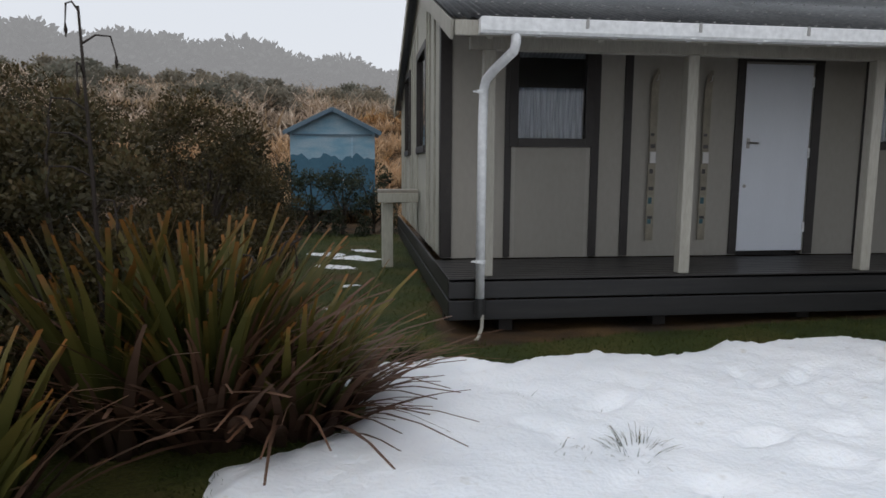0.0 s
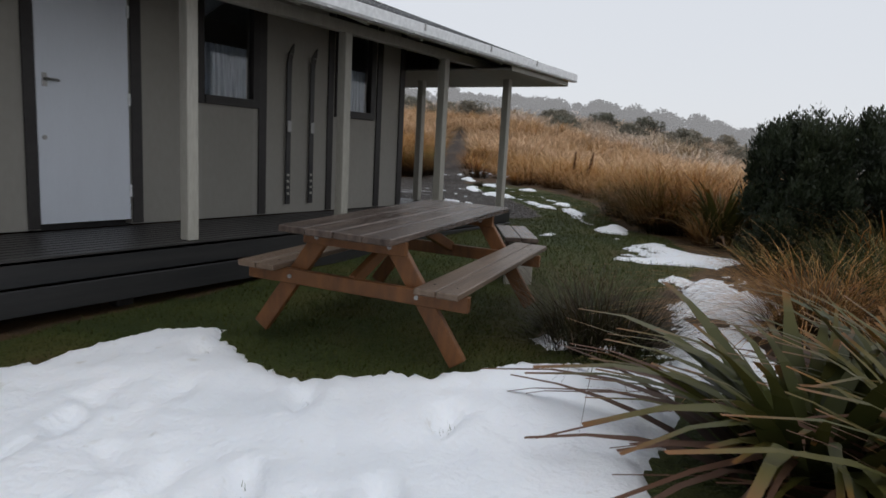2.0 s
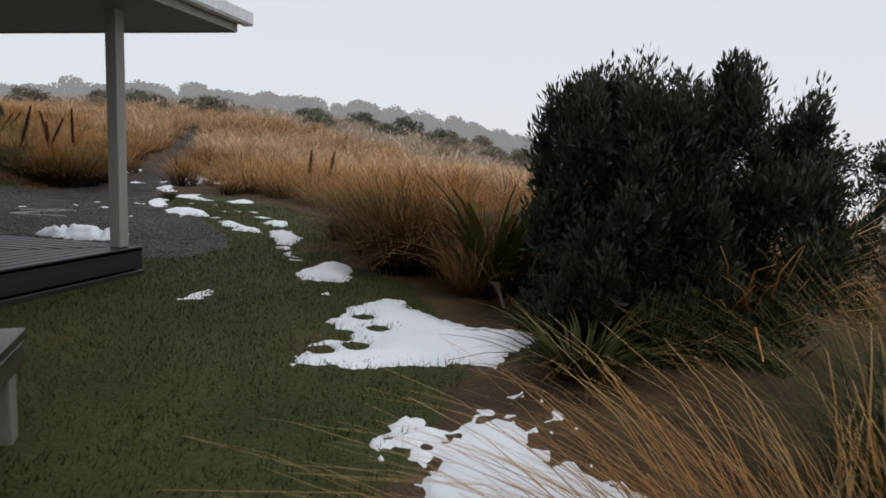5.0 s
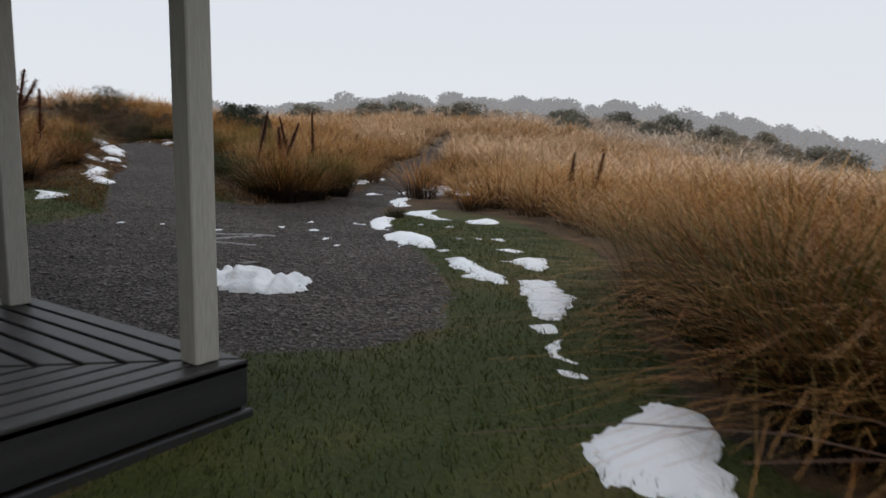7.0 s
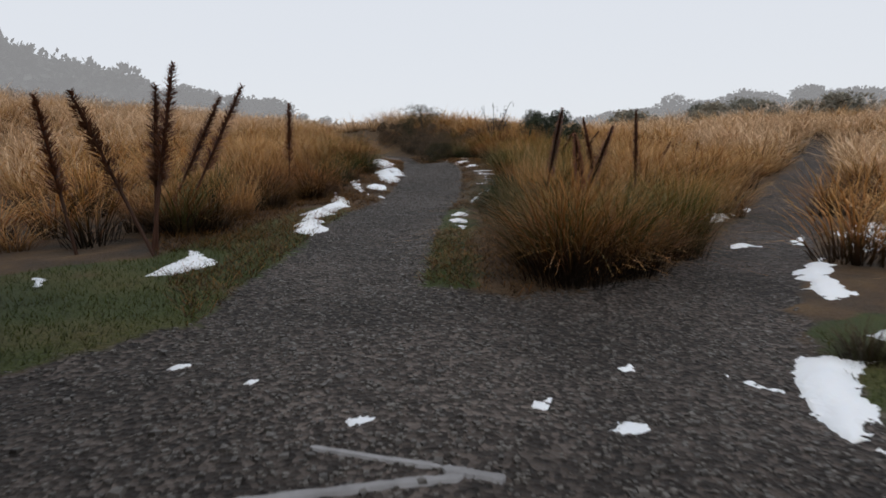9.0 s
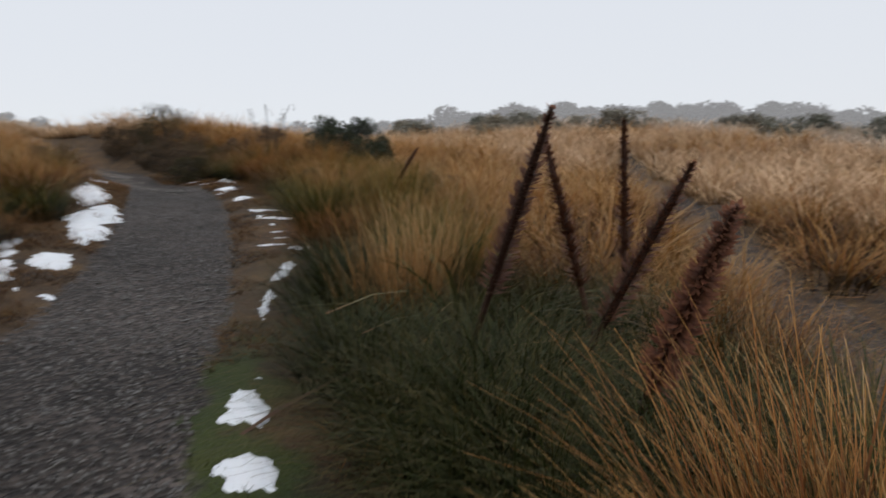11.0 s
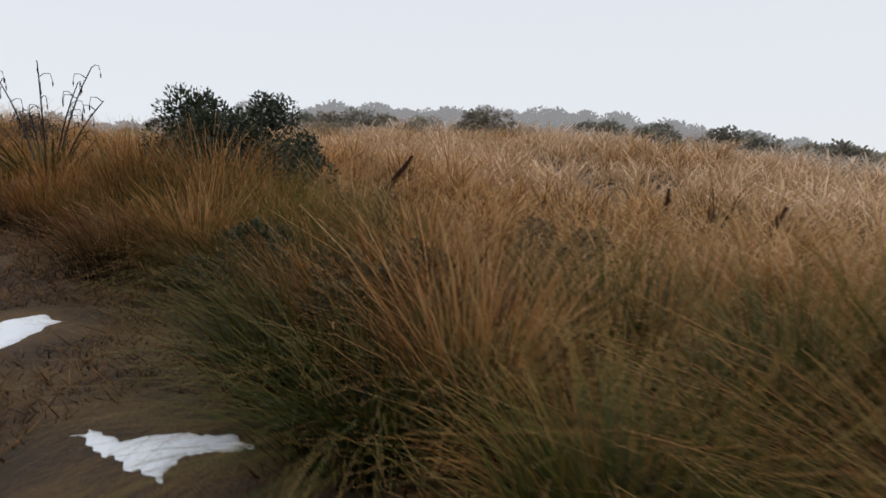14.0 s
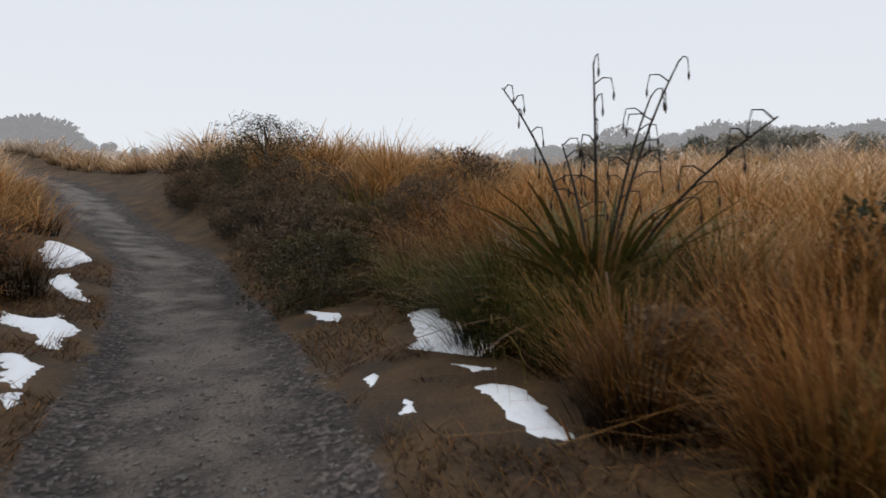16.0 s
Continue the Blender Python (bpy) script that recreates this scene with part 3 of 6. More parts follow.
def window(x0, x1, z0, z1, along_x=True, at=0.0):
    """Dark frame, pane and a lace curtain behind its lower half."""
    w = hp("window", bmesh.new(), TRIM, "window with a dark frame")

    def b(u0, v0, a, u1, v1, c, bev=0.003):
        return box((u0, v0, a), (u1, v1, c), bev) if along_x else box((v0, u0, a), (v1, u1, c), bev)
    f = 0.075
    o0, o1 = at - 0.03, at + 0.05
    for nm, args in (("frame_side", (x0 - f, o0, z0 - f, x0 + 0.02, o1, z1 + f)), ("frame_side", (x1 - 0.02, o0, z0 - f, x1 + f, o1, z1 + f)),
                     ("sill", (x0 + 0.02, o0 - 0.015, z0 - f, x1 - 0.02, o1, z0 + 0.015)), ("frame_head", (x0 + 0.02, o0, z1 - 0.015, x1 - 0.02, o1, z1 + f))):
        hp(nm, b(*args), TRIM, under=w)
    pane = hp("pane", b(x0 + 0.02, at + 0.02, z0 + 0.01, x1 - 0.02, at + 0.026, z1 - 0.01, 0), GLASS, "clear glass pane", under=w)
    pane.visible_shadow = False
    bm = bmesh.new()
    n = 30
    top, low = [], []
    for i in range(n + 1):
        u = x0 + 0.01 + (x1 - x0 - 0.02) * i / n
        d = at + 0.10 + 0.014 * math.sin(i * 1.9)
        for lst, z in ((top, z0 + 0.50 * (z1 - z0)), (low, z0 + 0.02)):
            lst.append(bm.verts.new((u, d, z) if along_x else (d, u, z)))
    for i in range(n):
        bm.faces.new((low[i], low[i + 1], top[i + 1], top[i]))
    bmesh.ops.solidify(bm, geom=bm.faces[:], thickness=0.003)
    hp("curtain", bm, CURTAIN, "pale blue-white lace curtain", under=w)
    return w


for x0, x1, z0, z1 in (FRONT_HOLES[0], FRONT_HOLES[2], FRONT_HOLES[3]):
    window(x0, x1, z0, z1)
for y0, y1, z0, z1 in LEFT_HOLES:
    window(y0, y1, z0, z1, False, WX0)

# door
door = hp("door", box((0.006, 0.0, 0.006), (0.814, 0.045, 2.082), 0.004), DOORP, "closed white painted door")
bm = bmesh.new()
tube(bm, [(0.075, -0.001, 1.22), (0.075, -0.05, 1.22)], 0.012, 8)
tube(bm, [(0.065, -0.05, 1.22), (0.17, -0.052, 1.215)], 0.011, 8)
slab(bm, (0.055, -0.006, 1.16), (0.095, -0.0005, 1.27), 0.002)
hp("door_handle", bm, METAL, "steel lever handle", under=door)
hp("lock", tube(bmesh.new(), [(0.06, -0.008, 0.74), (0.06, 0.001, 0.74)], 0.02, 10), METAL, under=door)
for z in (0.22, 1.06, 1.84):
    hp("hinge", box((0.80, -0.012, z), (0.826, -0.0005, z + 0.11), 0.002), WHITE, under=door)

# roof: two corrugated slopes
def corrugated(y0, z0, y1, z1):
    bm = bmesh.new()
    pitch, n = 0.076, int((RX1 - RX0) / 0.076) * 6
    rows = []
    for v in range(3):
        u = v / 2
        rows.append([bm.verts.new((RX0 + (RX1 - RX0) * i / n, y0 + (y1 - y0) * u, z0 + (z1 - z0) * u + 0.010 * math.sin(i * math.tau / 6))) for i in range(n + 1)])
    for a, b in zip(rows, rows[1:]):
        for i in range(n):
            bm.faces.new((a[i], a[i + 1], b[i + 1], b[i]))
    bmesh.ops.solidify(bm, geom=bm.faces[:], thickness=-0.004)
    return bm


RIDGE_Z = EAVE_Z + SLOPE * (RIDGE_Y - EAVE_Y)
roof = hp("roof", corrugated(EAVE_Y, EAVE_Z, RIDGE_Y, RIDGE_Z), ROOF, "grey corrugated iron roof", True)
hp("roof", corrugated(WD + 0.35, EAVE_Z, RIDGE_Y, RIDGE_Z), ROOF, "", True)
hp("ridge_cap", tube(bmesh.new(), [(RX0, RIDGE_Y, RIDGE_Z + 0.01), (RX1, RIDGE_Y, RIDGE_Z + 0.01)], 0.07, 10), ROOF)
bm = bmesh.new()
rng = random.Random(3)
for j in range(4):
    y = EAVE_Y + 0.12 + j * 0.95
    for i in range(0, 130, 2):
        x = RX0 + 0.06 + i * 0.0765 + 0.019
        z = EAVE_Z + SLOPE * (y - EAVE_Y) + 0.012
        if x < RX1:
            slab(bm, (x - 0.009, y - 0.009, z), (x + 0.009, y + 0.009, z + 0.008))
tagged(hp("roof_screws", bm, METAL), kind="stuff")
# soffit, barge boards, rafters and beams
hp("barge_board", beam(bmesh.new(), (RX0 + 0.012, EAVE_Y + 0.03, EAVE_Z - 0.085), (RX0 + 0.012, RIDGE_Y, RIDGE_Z - 0.085), 0.025, 0.15), POST, "grey barge board")
hp("barge_board", beam(bmesh.new(), (RX0 + 0.012, WD + 0.32, EAVE_Z - 0.085), (RX0 + 0.012, RIDGE_Y, RIDGE_Z - 0.085), 0.025, 0.15), POST)
hp("barge_board", beam(bmesh.new(), (RX1 - 0.012, EAVE_Y + 0.03, EAVE_Z - 0.085), (RX1 - 0.012, RIDGE_Y, RIDGE_Z - 0.085), 0.025, 0.15), POST)
hp("fascia", box((RX0 + 0.03, EAVE_Y, EAVE_Z - 0.13), (RX1 - 0.03, EAVE_Y + 0.025, EAVE_Z - 0.012)), POST)
hp("verandah_beam", box((WX0 + 0.1, -1.15, 1.95), (6.55, -1.06, 2.06)), POST)
hp("verandah_beam", box((6.12, -1.05, 1.93), (6.21, WD - 1.0, 2.04)), POST)
bm = bmesh.new()
vv = [bm.verts.new(p) for p in ((WX0 + 0.05, EAVE_Y + 0.03, EAVE_Z - 0.04), (RX1 - 0.03, EAVE_Y + 0.03, EAVE_Z - 0.04), (RX1 - 0.03, RIDGE_Y, RIDGE_Z - 0.04), (WX0 + 0.05, RIDGE_Y, RIDGE_Z - 0.04))]
bm.faces.new(vv)
bmesh.ops.solidify(bm, geom=bm.faces[:], thickness=0.012)
hp("lining", bm, WALL, "grey board lining under the roof")
for i in range(12):
    x = -3.2 + i * 0.9
    hp("rafter", beam(bmesh.new(), (x, EAVE_Y + 0.04, EAVE_Z - 0.10), (x, 0.0 if x < WX1 else 2.0, EAVE_Z + SLOPE * ((0.0 if x < WX1 else 2.0) - EAVE_Y) - 0.10), 0.045, 0.09), POST)
hp("soffit", box((WX1 + 0.06, EAVE_Y + 0.03, 1.90), (RX1 - 0.04, WD - 0.9, 1.925), 0), POST, "grey soffit over the end verandah")
hp("soffit_edge", box((RX1 - 0.038, EAVE_Y + 0.03, 1.885), (RX1 - 0.015, WD - 0.9, 2.0), 0.004), POST)
hp("soffit_edge", box((WX1 + 0.06, EAVE_Y + 0.002, 1.885), (RX1 - 0.04, EAVE_Y + 0.028, EAVE_Z - 0.132), 0.003), POST)
# board closing the gable above the end verandah
bm = bmesh.new()
BACK_Y = WD - 0.92
BACK_Z = RIDGE_Z + (EAVE_Z - RIDGE_Z) * (BACK_Y - RIDGE_Y) / (WD + 0.35 - RIDGE_Y)
rim = [(EAVE_Y + 0.06, 1.93), (BACK_Y, 1.93), (BACK_Y, BACK_Z - 0.05), (RIDGE_Y, RIDGE_Z - 0.05), (EAVE_Y + 0.06, EAVE_Z - 0.03)]
near = [bm.verts.new((RX1 - 0.075, y, z)) for y, z in rim]
far = [bm.verts.new((RX1 - 0.045, y, z)) for y, z in rim]
bm.faces.new(near)
bm.faces.new(far[::-1])
for k in range(5):
    bm.faces.new((near[k], near[k - 1], far[k - 1], far[k]))
bmesh.ops.recalc_face_normals(bm, faces=bm.faces)
hp("gable_board", bm, POST, "grey board closing the roof end")
# gutter with brackets, downpipe
GX0, GX1, GY, GZ = -3.30, 7.09, EAVE_Y - 0.055, EAVE_Z - 0.055


def channel(x0, x1):
    bm = bmesh.new()
    prof = [(0.052, 0.045), (0.052, -0.062), (0.03, -0.072), (-0.035, -0.072), (-0.052, -0.05), (-0.055, 0.045), (-0.048, 0.050), (-0.045, 0.045), (-0.044, -0.046), (-0.03, -0.064), (0.03, -0.064), (0.046, -0.055), (0.046, 0.045)]
    rings = [[bm.verts.new((x, GY + a, GZ + b)) for a, b in prof] for x in (x0, x1)]
    k = len(prof)
    for i in range(k):
        bm.faces.new((rings[0][i], rings[0][(i + 1) % k], rings[1][(i + 1) % k], rings[1][i]))
    slab(bm, (x0 - 0.006, GY - 0.054, GZ - 0.07), (x0, GY + 0.052, GZ + 0.045))
    slab(bm, (x1, GY - 0.054, GZ - 0.07), (x1 + 0.006, GY + 0.052, GZ + 0.045))
    return bm


gutter = hp("gutter", channel(GX0, GX1), WHITE, "white plastic gutter")
for i in range(16):
    x = GX0 + 0.45 + i * 0.62
    if x < GX1:
        hp("bracket", box((x, GY - 0.061, GZ - 0.078), (x + 0.035, GY + 0.04, GZ - 0.066), 0.002), WHITE, under=gutter)
for x in (-2.48, -1.55, -0.62, 1.1, 2.9, 4.3, 5.6):
    hp("joint_clip", box((x, GY - 0.064, GZ - 0.02), (x + 0.025, GY - 0.052, GZ + 0.053), 0.002), METAL, under=gutter)
bm = bmesh.new()
path_pts = [(-3.02, GY, GZ - 0.06), (-3.02, GY, GZ - 0.13), (-3.03, GY + 0.02, GZ - 0.19), (-3.13, GY + 0.30, GZ - 0.30), (-3.17, -1.36, GZ - 0.36), (-3.18, -1.31, GZ - 0.43), (-3.185, -1.30, 1.3), (-3.19, -1.30, -0.22)]
tube(bm, path_pts, 0.040, 14)
pipe = hp("downpipe", bm, WHITE, "white plastic downpipe", True)
for z in (1.56, 0.10):
    hp("pipe_clip", tube(bmesh.new(), [(-3.19, -1.30, z), (-3.19, -1.30, z + 0.025)], 0.048, 14), WHITE, under=pipe)
    hp("pipe_clip_arm", box((-3.27, -1.31, z + 0.004), (-3.2, -1.29, z + 0.02), 0.002), WHITE, under=pipe)
hp("pipe_end", tube(bmesh.new(), [(-3.19, -1.30, -0.38), (-3.19, -1.30, -0.215)], 0.047, 14), BLACK, "black rubber pipe end", under=pipe)
hp("hose", tube(bmesh.new(), [(-3.17, -1.33, -0.36), (-3.18, -1.36, -0.47), (-3.22, -1.40, -0.55), (-3.28, -1.44, -0.60)], 0.016, 8), POST, "pale ribbed hose", under=pipe)

# posts
for x, y, wd in ((-3.10, -1.11, 0.105), (-1.22, -1.11, 0.105), (0.65, -1.11, 0.105), (2.52, -1.11, 0.105), (4.40, -1.11, 0.105), (6.17, -1.10, 0.105), (6.17, 0.47, 0.105)):
    bm = box((x - wd / 2, y - wd / 2, -0.045), (x + wd / 2, y + wd / 2, 1.95 if y < 0 else 1.93), 0.006)
    hp("post", bm, POST, "pale grey square verandah post")
# skirting boards round the deck
DX0, DX1, DY = -3.46, 6.30, -1.19
for z0, z1 in ((-0.235, -0.055), (-0.43, -0.250)):
    o = 0.0 if z0 > -0.3 else 0.015
    hp("skirting", box((DX0, DY - 0.03 - o, z0), (DX1 + o, DY - o, z1), 0.006), SKIRT, "black stained deck edge board")
    hp("skirting", box((DX1 - 0.03 + o, DY + 0.002, z0), (DX1 + o, WD - 0.9, z1), 0.006), SKIRT)
    hp("skirting", box((DX0, DY + 0.002, z0), (DX0 + 0.03, WD, z1), 0.006), SKIRT)
for x in (-2.9, -1.4, 0.1, 1.6, 3.1, 4.6, 6.1):
    for y in (-1.0, 0.8, 3.0):
        hp("foundation_post", box((x - 0.07, y - 0.07, -0.85), (x + 0.07, y + 0.07, -0.24), 0.01), TRIM)
for y in (-0.6, 0.5, 1.6, 2.7, 3.8):
    hp("foundation_post", box((DX0 + 0.035, y - 0.07, -0.85), (DX0 + 0.17, y + 0.07, -0.24), 0.01), TRIM)
# deck boards, mitred at the corner
deck = hp("deck", box((DX0 + 0.035, DY + 0.005, -0.16), (DX1 - 0.035, -0.005, -0.085), 0), SKIRT, "wet dark decking")


def board(x0, y0, x1, y1, mitre0=0.0, mitre1=0.0, along_x=True):
    bm = bmesh.new()
    z0, z1 = -0.080, -0.047
    if along_x:
        c = [(x0, y0), (x1 - mitre0, y0), (x1 - mitre1, y1), (x0, y1)]
    else:
        c = [(x0, y0 + mitre0), (x1, y0 + mitre1), (x1, y1), (x0, y1)]
    lo = [bm.verts.new((a, b, z0)) for a, b in c]
    hi = [bm.verts.new((a, b, z1)) for a, b in c]
    bm.faces.new(lo[::-1])
    bm.faces.new(hi)
    for i in range(4):
        bm.faces.new((lo[i], lo[(i + 1) % 4], hi[(i + 1) % 4], hi[i]))
    bmesh.ops.bevel(bm, geom=[e for e in bm.edges if all(v.co.z > -0.05 for v in e.verts)], offset=0.004, segments=1, affect='EDGES')
    return bm


pw, gap = 0.088, 0.020
for i in range(11):
    y0 = DY - 0.03 + i * (pw + gap)
    m0, m1 = i * (pw + gap), i * (pw + gap) + pw
    hp("deck_board", board(DX0, y0, DX1, min(y0 + pw, -0.025), m0, m1), DECK, under=deck)
    x1 = DX1 - i * (pw + gap)
    hp("deck_board", board(x1 - pw, DY - 0.03, x1, WD - 0.9, m1 + gap * 1.4, m0 + gap * 1.4, False), DECK, under=deck)
hp("side_deck", box((WX1 + 0.02, 0.0, -0.16), (DX1 - 0.035, WD - 0.9, -0.085), 0), SKIRT)


def ski(x, z0, z1, w, material, marked):
    s = thing("ski", (x, -0.02, z0), "old wooden ski hung upright on the hut wall" if marked else "dark old ski hung upright on the hut wall", "ski", "skis on the wall")
    bm = bmesh.new()
    n = 22
    rows = []
    for i in range(n + 1):
        u = i / n
        ww = w * (0.92 + 0.16 * abs(u - 0.5)) / 2
        if u > 0.93:
            ww *= max(0.15, 1 - ((u - 0.93) / 0.07) ** 2)
        off = -0.008 - (0.07 * ((u - 0.86) / 0.14) ** 2 if u > 0.86 else 0)
        z = (z1 - z0) * u
        rows.append([bm.verts.new((sx * ww, off + dy, z)) for sx, dy in ((-1, 0), (1, 0), (1, -0.014), (-1, -0.014))])
    for a, b in zip(rows, rows[1:]):
        for k in range(4):
            bm.faces.new((a[k], a[(k + 1) % 4], b[(k + 1) % 4], b[k]))
    bm.faces.new(rows[0])
    bm.faces.new(rows[-1][::-1])
    bmesh.ops.recalc_face_normals(bm, faces=bm.faces[:])
    part("blade", bm, material, s)
    part("binding", box((-w * 0.42, -0.042, (z1 - z0) * 0.46), (w * 0.42, -0.0225, (z1 - z0) * 0.53), 0.004), METAL, s, "worn steel binding")
    part("hook", tube(bmesh.new(), [(0, 0.02, (z1 - z0) * 0.94), (0, -0.09, (z1 - z0) * 0.94), (0, -0.10, (z1 - z0) * 0.97)], 0.006, 6), METAL, s)
    if marked:
        for k, (u, h) in enumerate(((0.10, 0.05), (0.13, 0.03), (0.22, 0.07), (0.30, 0.04), (0.40, 0.05), (0.55, 0.04), (0.62, 0.03))):
            part("marking", box((-w * 0.33, -0.0245, (z1 - z0) * u), (w * (0.33 if k % 2 else 0.15), -0.0222, (z1 - z0) * u + h), 0), SKIMARK if k in (2, 0) else SKID, s)
    else:
        for u in (0.06, 0.10, 0.14, 0.18):
            part("marking", box((-w * 0.25, -0.0245, (z1 - z0) * u), (w * 0.25, -0.0222, (z1 - z0) * u + 0.03), 0), POST, s)


for x in (-1.06, -0.45):
    ski(x, 0.14, 1.98, 0.085, SKI, True)
for x in (2.77, 3.15):
    ski(x, 0.07, 1.92, 0.07, SKID, False)


# ---- plants ----
def strips(rs, n, base_r, height, lean, droop, width, segs=3, spread_h=0.35, root=(0, 0), twist=1.0, up=0.0):
    """n blades as tapering strips: vertices, faces and the place along each blade."""
    a = rs.uniform(0, math.tau, n)
    r0 = base_r * np.sqrt(rs.uniform(0, 1, n))
    h = height * (1 - spread_h + spread_h * 2 * rs.uniform(0, 1, n) ** 1.2)
    le = lean * (0.15 + 0.85 * rs.uniform(0, 1, n)) * (0.4 + 0.6 * r0 / max(base_r, 1e-6))
    dr = droop * rs.uniform(0.3, 1.3, n)
    wd = width * rs.uniform(0.6, 1.3, n)
    ox, oy = root[0] + r0 * np.cos(a), root[1] + r0 * np.sin(a)
    a2 = a + rs.normal(0, 0.5, n) * twist
    verts, along = [], []
    sx, sy = -np.sin(a2 + rs.normal(0, 0.6, n)), np.cos(a2)
    for k in range(segs + 1):
        u = k / segs
        out = h * (math.sin(1) * 0 + le * u + dr * u ** 2.4)
        z = h * (u * np.cos(le * 0.6) - 0.55 * dr * u ** 3) + up
        x, y = ox + out * np.cos(a2), oy + out * np.sin(a2)
        w = wd * (1 - u ** 2.2) * 0.5 + (0.12 * wd if k == segs else 0)
        verts.append(np.stack([np.stack([x - w * sx, y - w * sy, z], -1), np.stack([x + w * sx, y + w * sy, z], -1)], 1))
        along.append(np.full((n, 2), u))
    V = np.stack(verts, 1).reshape(n, -1, 3)
    A = np.stack(along, 1).reshape(n, -1)
    m = 2 * (segs + 1)
    tri = np.array([[2 * k, 2 * k + 1, 2 * k + 3, 2 * k + 2] for k in range(segs)])
    Fc = (np.arange(n)[:, None, None] * m + tri[None]).reshape(-1, 4)
    return V.reshape(-1, 3), Fc, A.reshape(-1)


def join(pieces):
    V, Fc, A, off = [], [], [], 0
    for v, f, a in pieces:
        V.append(v), Fc.append(f + off), A.append(a)
        off += len(v)
    return np.concatenate(V), np.concatenate(Fc), np.concatenate(A)


def blade_mesh(name, data, material):
    v, f, a = data
    me = bpy.data.meshes.new(name)
    me.from_pydata(v.tolist(), [], f.tolist())
    me.materials.append(material)
    at = me.attributes.new("along", 'FLOAT', 'POINT')
    at.data.foreach_set("value", a.astype(np.float32))
    return me


def leafy(rs, centres, n, size, rise=0.5, slim=0.28):
    """Small leaves scattered round the given centres (x, y, z, radius)."""
    V, Fc, A = [], [], []
    off = 0
    for cx, cy, cz, r in centres:
        d = rs.normal(0, 1, (n, 3))
        d /= np.linalg.norm(d, axis=1, keepdims=True)
        p = np.array((cx, cy, cz)) + d * r * (rs.uniform(0.55, 1.05, (n, 1)) if rise < 1 else rs.uniform(0.0, 1.3, (n, 1)) * np.array((0.8, 0.8, 1.7)))
        t = d + rs.normal(0, 0.6, (n, 3)) + np.array((0, 0, rise))
        t /= np.linalg.norm(t, axis=1, keepdims=True)
        s = np.cross(t, rs.normal(0, 1, (n, 3)))
        s /= np.linalg.norm(s, axis=1, keepdims=True) + 1e-9
        L = size * rs.uniform(0.6, 1.4, (n, 1))
        q = np.stack([p - s * L * 0.10, p + t * L * 0.5 - s * L * slim, p + t * L, p + t * L * 0.5 + s * L * slim], 1)
        V.append(q.reshape(-1, 3))
        Fc.append((np.arange(n)[:, None] * 4 + np.arange(4)[None]) + off)
        # Clump undersides take the ramp's dark end, tops the light: shading in colour.
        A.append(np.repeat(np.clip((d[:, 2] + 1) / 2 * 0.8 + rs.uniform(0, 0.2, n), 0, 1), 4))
        off += 4 * n
    return np.concatenate(V), np.concatenate(Fc), np.concatenate(A)


def plant(name, parts, at, label, category, group="", turn=0.0, size=1.0):
    """An Empty at the root with its parts: (name, mesh, label)."""
    root = thing(name, at, label, category, group)
    root.rotation_euler = (0, 0, turn)
    root.scale = (size, size, size)
    for nm, me, lb in parts:
        o = new(nm, me)
        o.parent = root
        tagged(o, lb)
    return root


def tussock_data(seed, blades=230, h=0.95, width=0.006, lean=0.75, droop=0.5, base=0.16, segs=4):
    rs = np.random.RandomState(seed)
    return join([strips(rs, int(blades * 0.7), base, h, lean, droop, width, segs),
                 strips(rs, int(blades * 0.3), base * 1.3, h * 0.75, lean * 1.7, droop * 1.5, width, segs)])


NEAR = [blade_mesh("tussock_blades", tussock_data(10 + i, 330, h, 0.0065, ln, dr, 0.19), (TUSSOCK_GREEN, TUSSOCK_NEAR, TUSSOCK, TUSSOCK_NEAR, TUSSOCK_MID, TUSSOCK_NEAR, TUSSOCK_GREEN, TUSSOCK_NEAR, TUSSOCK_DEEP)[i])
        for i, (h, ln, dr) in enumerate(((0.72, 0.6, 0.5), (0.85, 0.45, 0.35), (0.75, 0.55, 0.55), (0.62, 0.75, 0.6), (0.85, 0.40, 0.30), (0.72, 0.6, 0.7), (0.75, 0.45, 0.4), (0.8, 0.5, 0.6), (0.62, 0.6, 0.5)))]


def keep_clear(x, y):
    """Which spots may carry tussock: off the tracks, yard, lawn and hut."""
    g = np.minimum(line_gap(x, y, TRACK) - 1.05, line_gap(x, y, FORK) - 0.62)
    g = np.minimum(g, area_gap(x, y, YARD) - 0.5)
    g = np.minimum(g, area_gap(x, y, LAWN) - 0.35)
    g = np.minimum(g, area_gap(x, y, LAWN2) - 0.4)
    g = np.minimum(g, area_gap(x, y, VERGE) - 0.3)
    g = np.minimum(g, area_gap(x, y, [(-5.2, -3.5), (-3.2, -1.5), (7.4, -1.5), (7.4, 7.2), (-5.2, 7.2)]))
    g = np.minimum(g, area_gap(x, y, [(-7, -8), (-7, -3), (-4, -2.5), (0, -4), (2.5, -4.2), (6.5, -3.6), (7.2, -5.0), (4.5, -6.8), (2.5, -6.6), (0.5, -8)]))
    for sx, sy, sr in SNOW_SPOTS:
        g = np.minimum(g, np.hypot(x - sx, y - sy) - sr)
    g = np.minimum(g, line_gap(x, y, WALKED) - 0.75)
    side = np.where(line_gap(x, y, [(a + 0.8, b - 0.35) for a, b in TRACK]) < line_gap(x, y, [(a - 0.8, b + 0.35) for a, b in TRACK]), 1.75, 1.25)
    g = np.minimum(g, np.where(y > 12, line_gap(x, y, TRACK) - side - 0.2, 9.0))
    return g


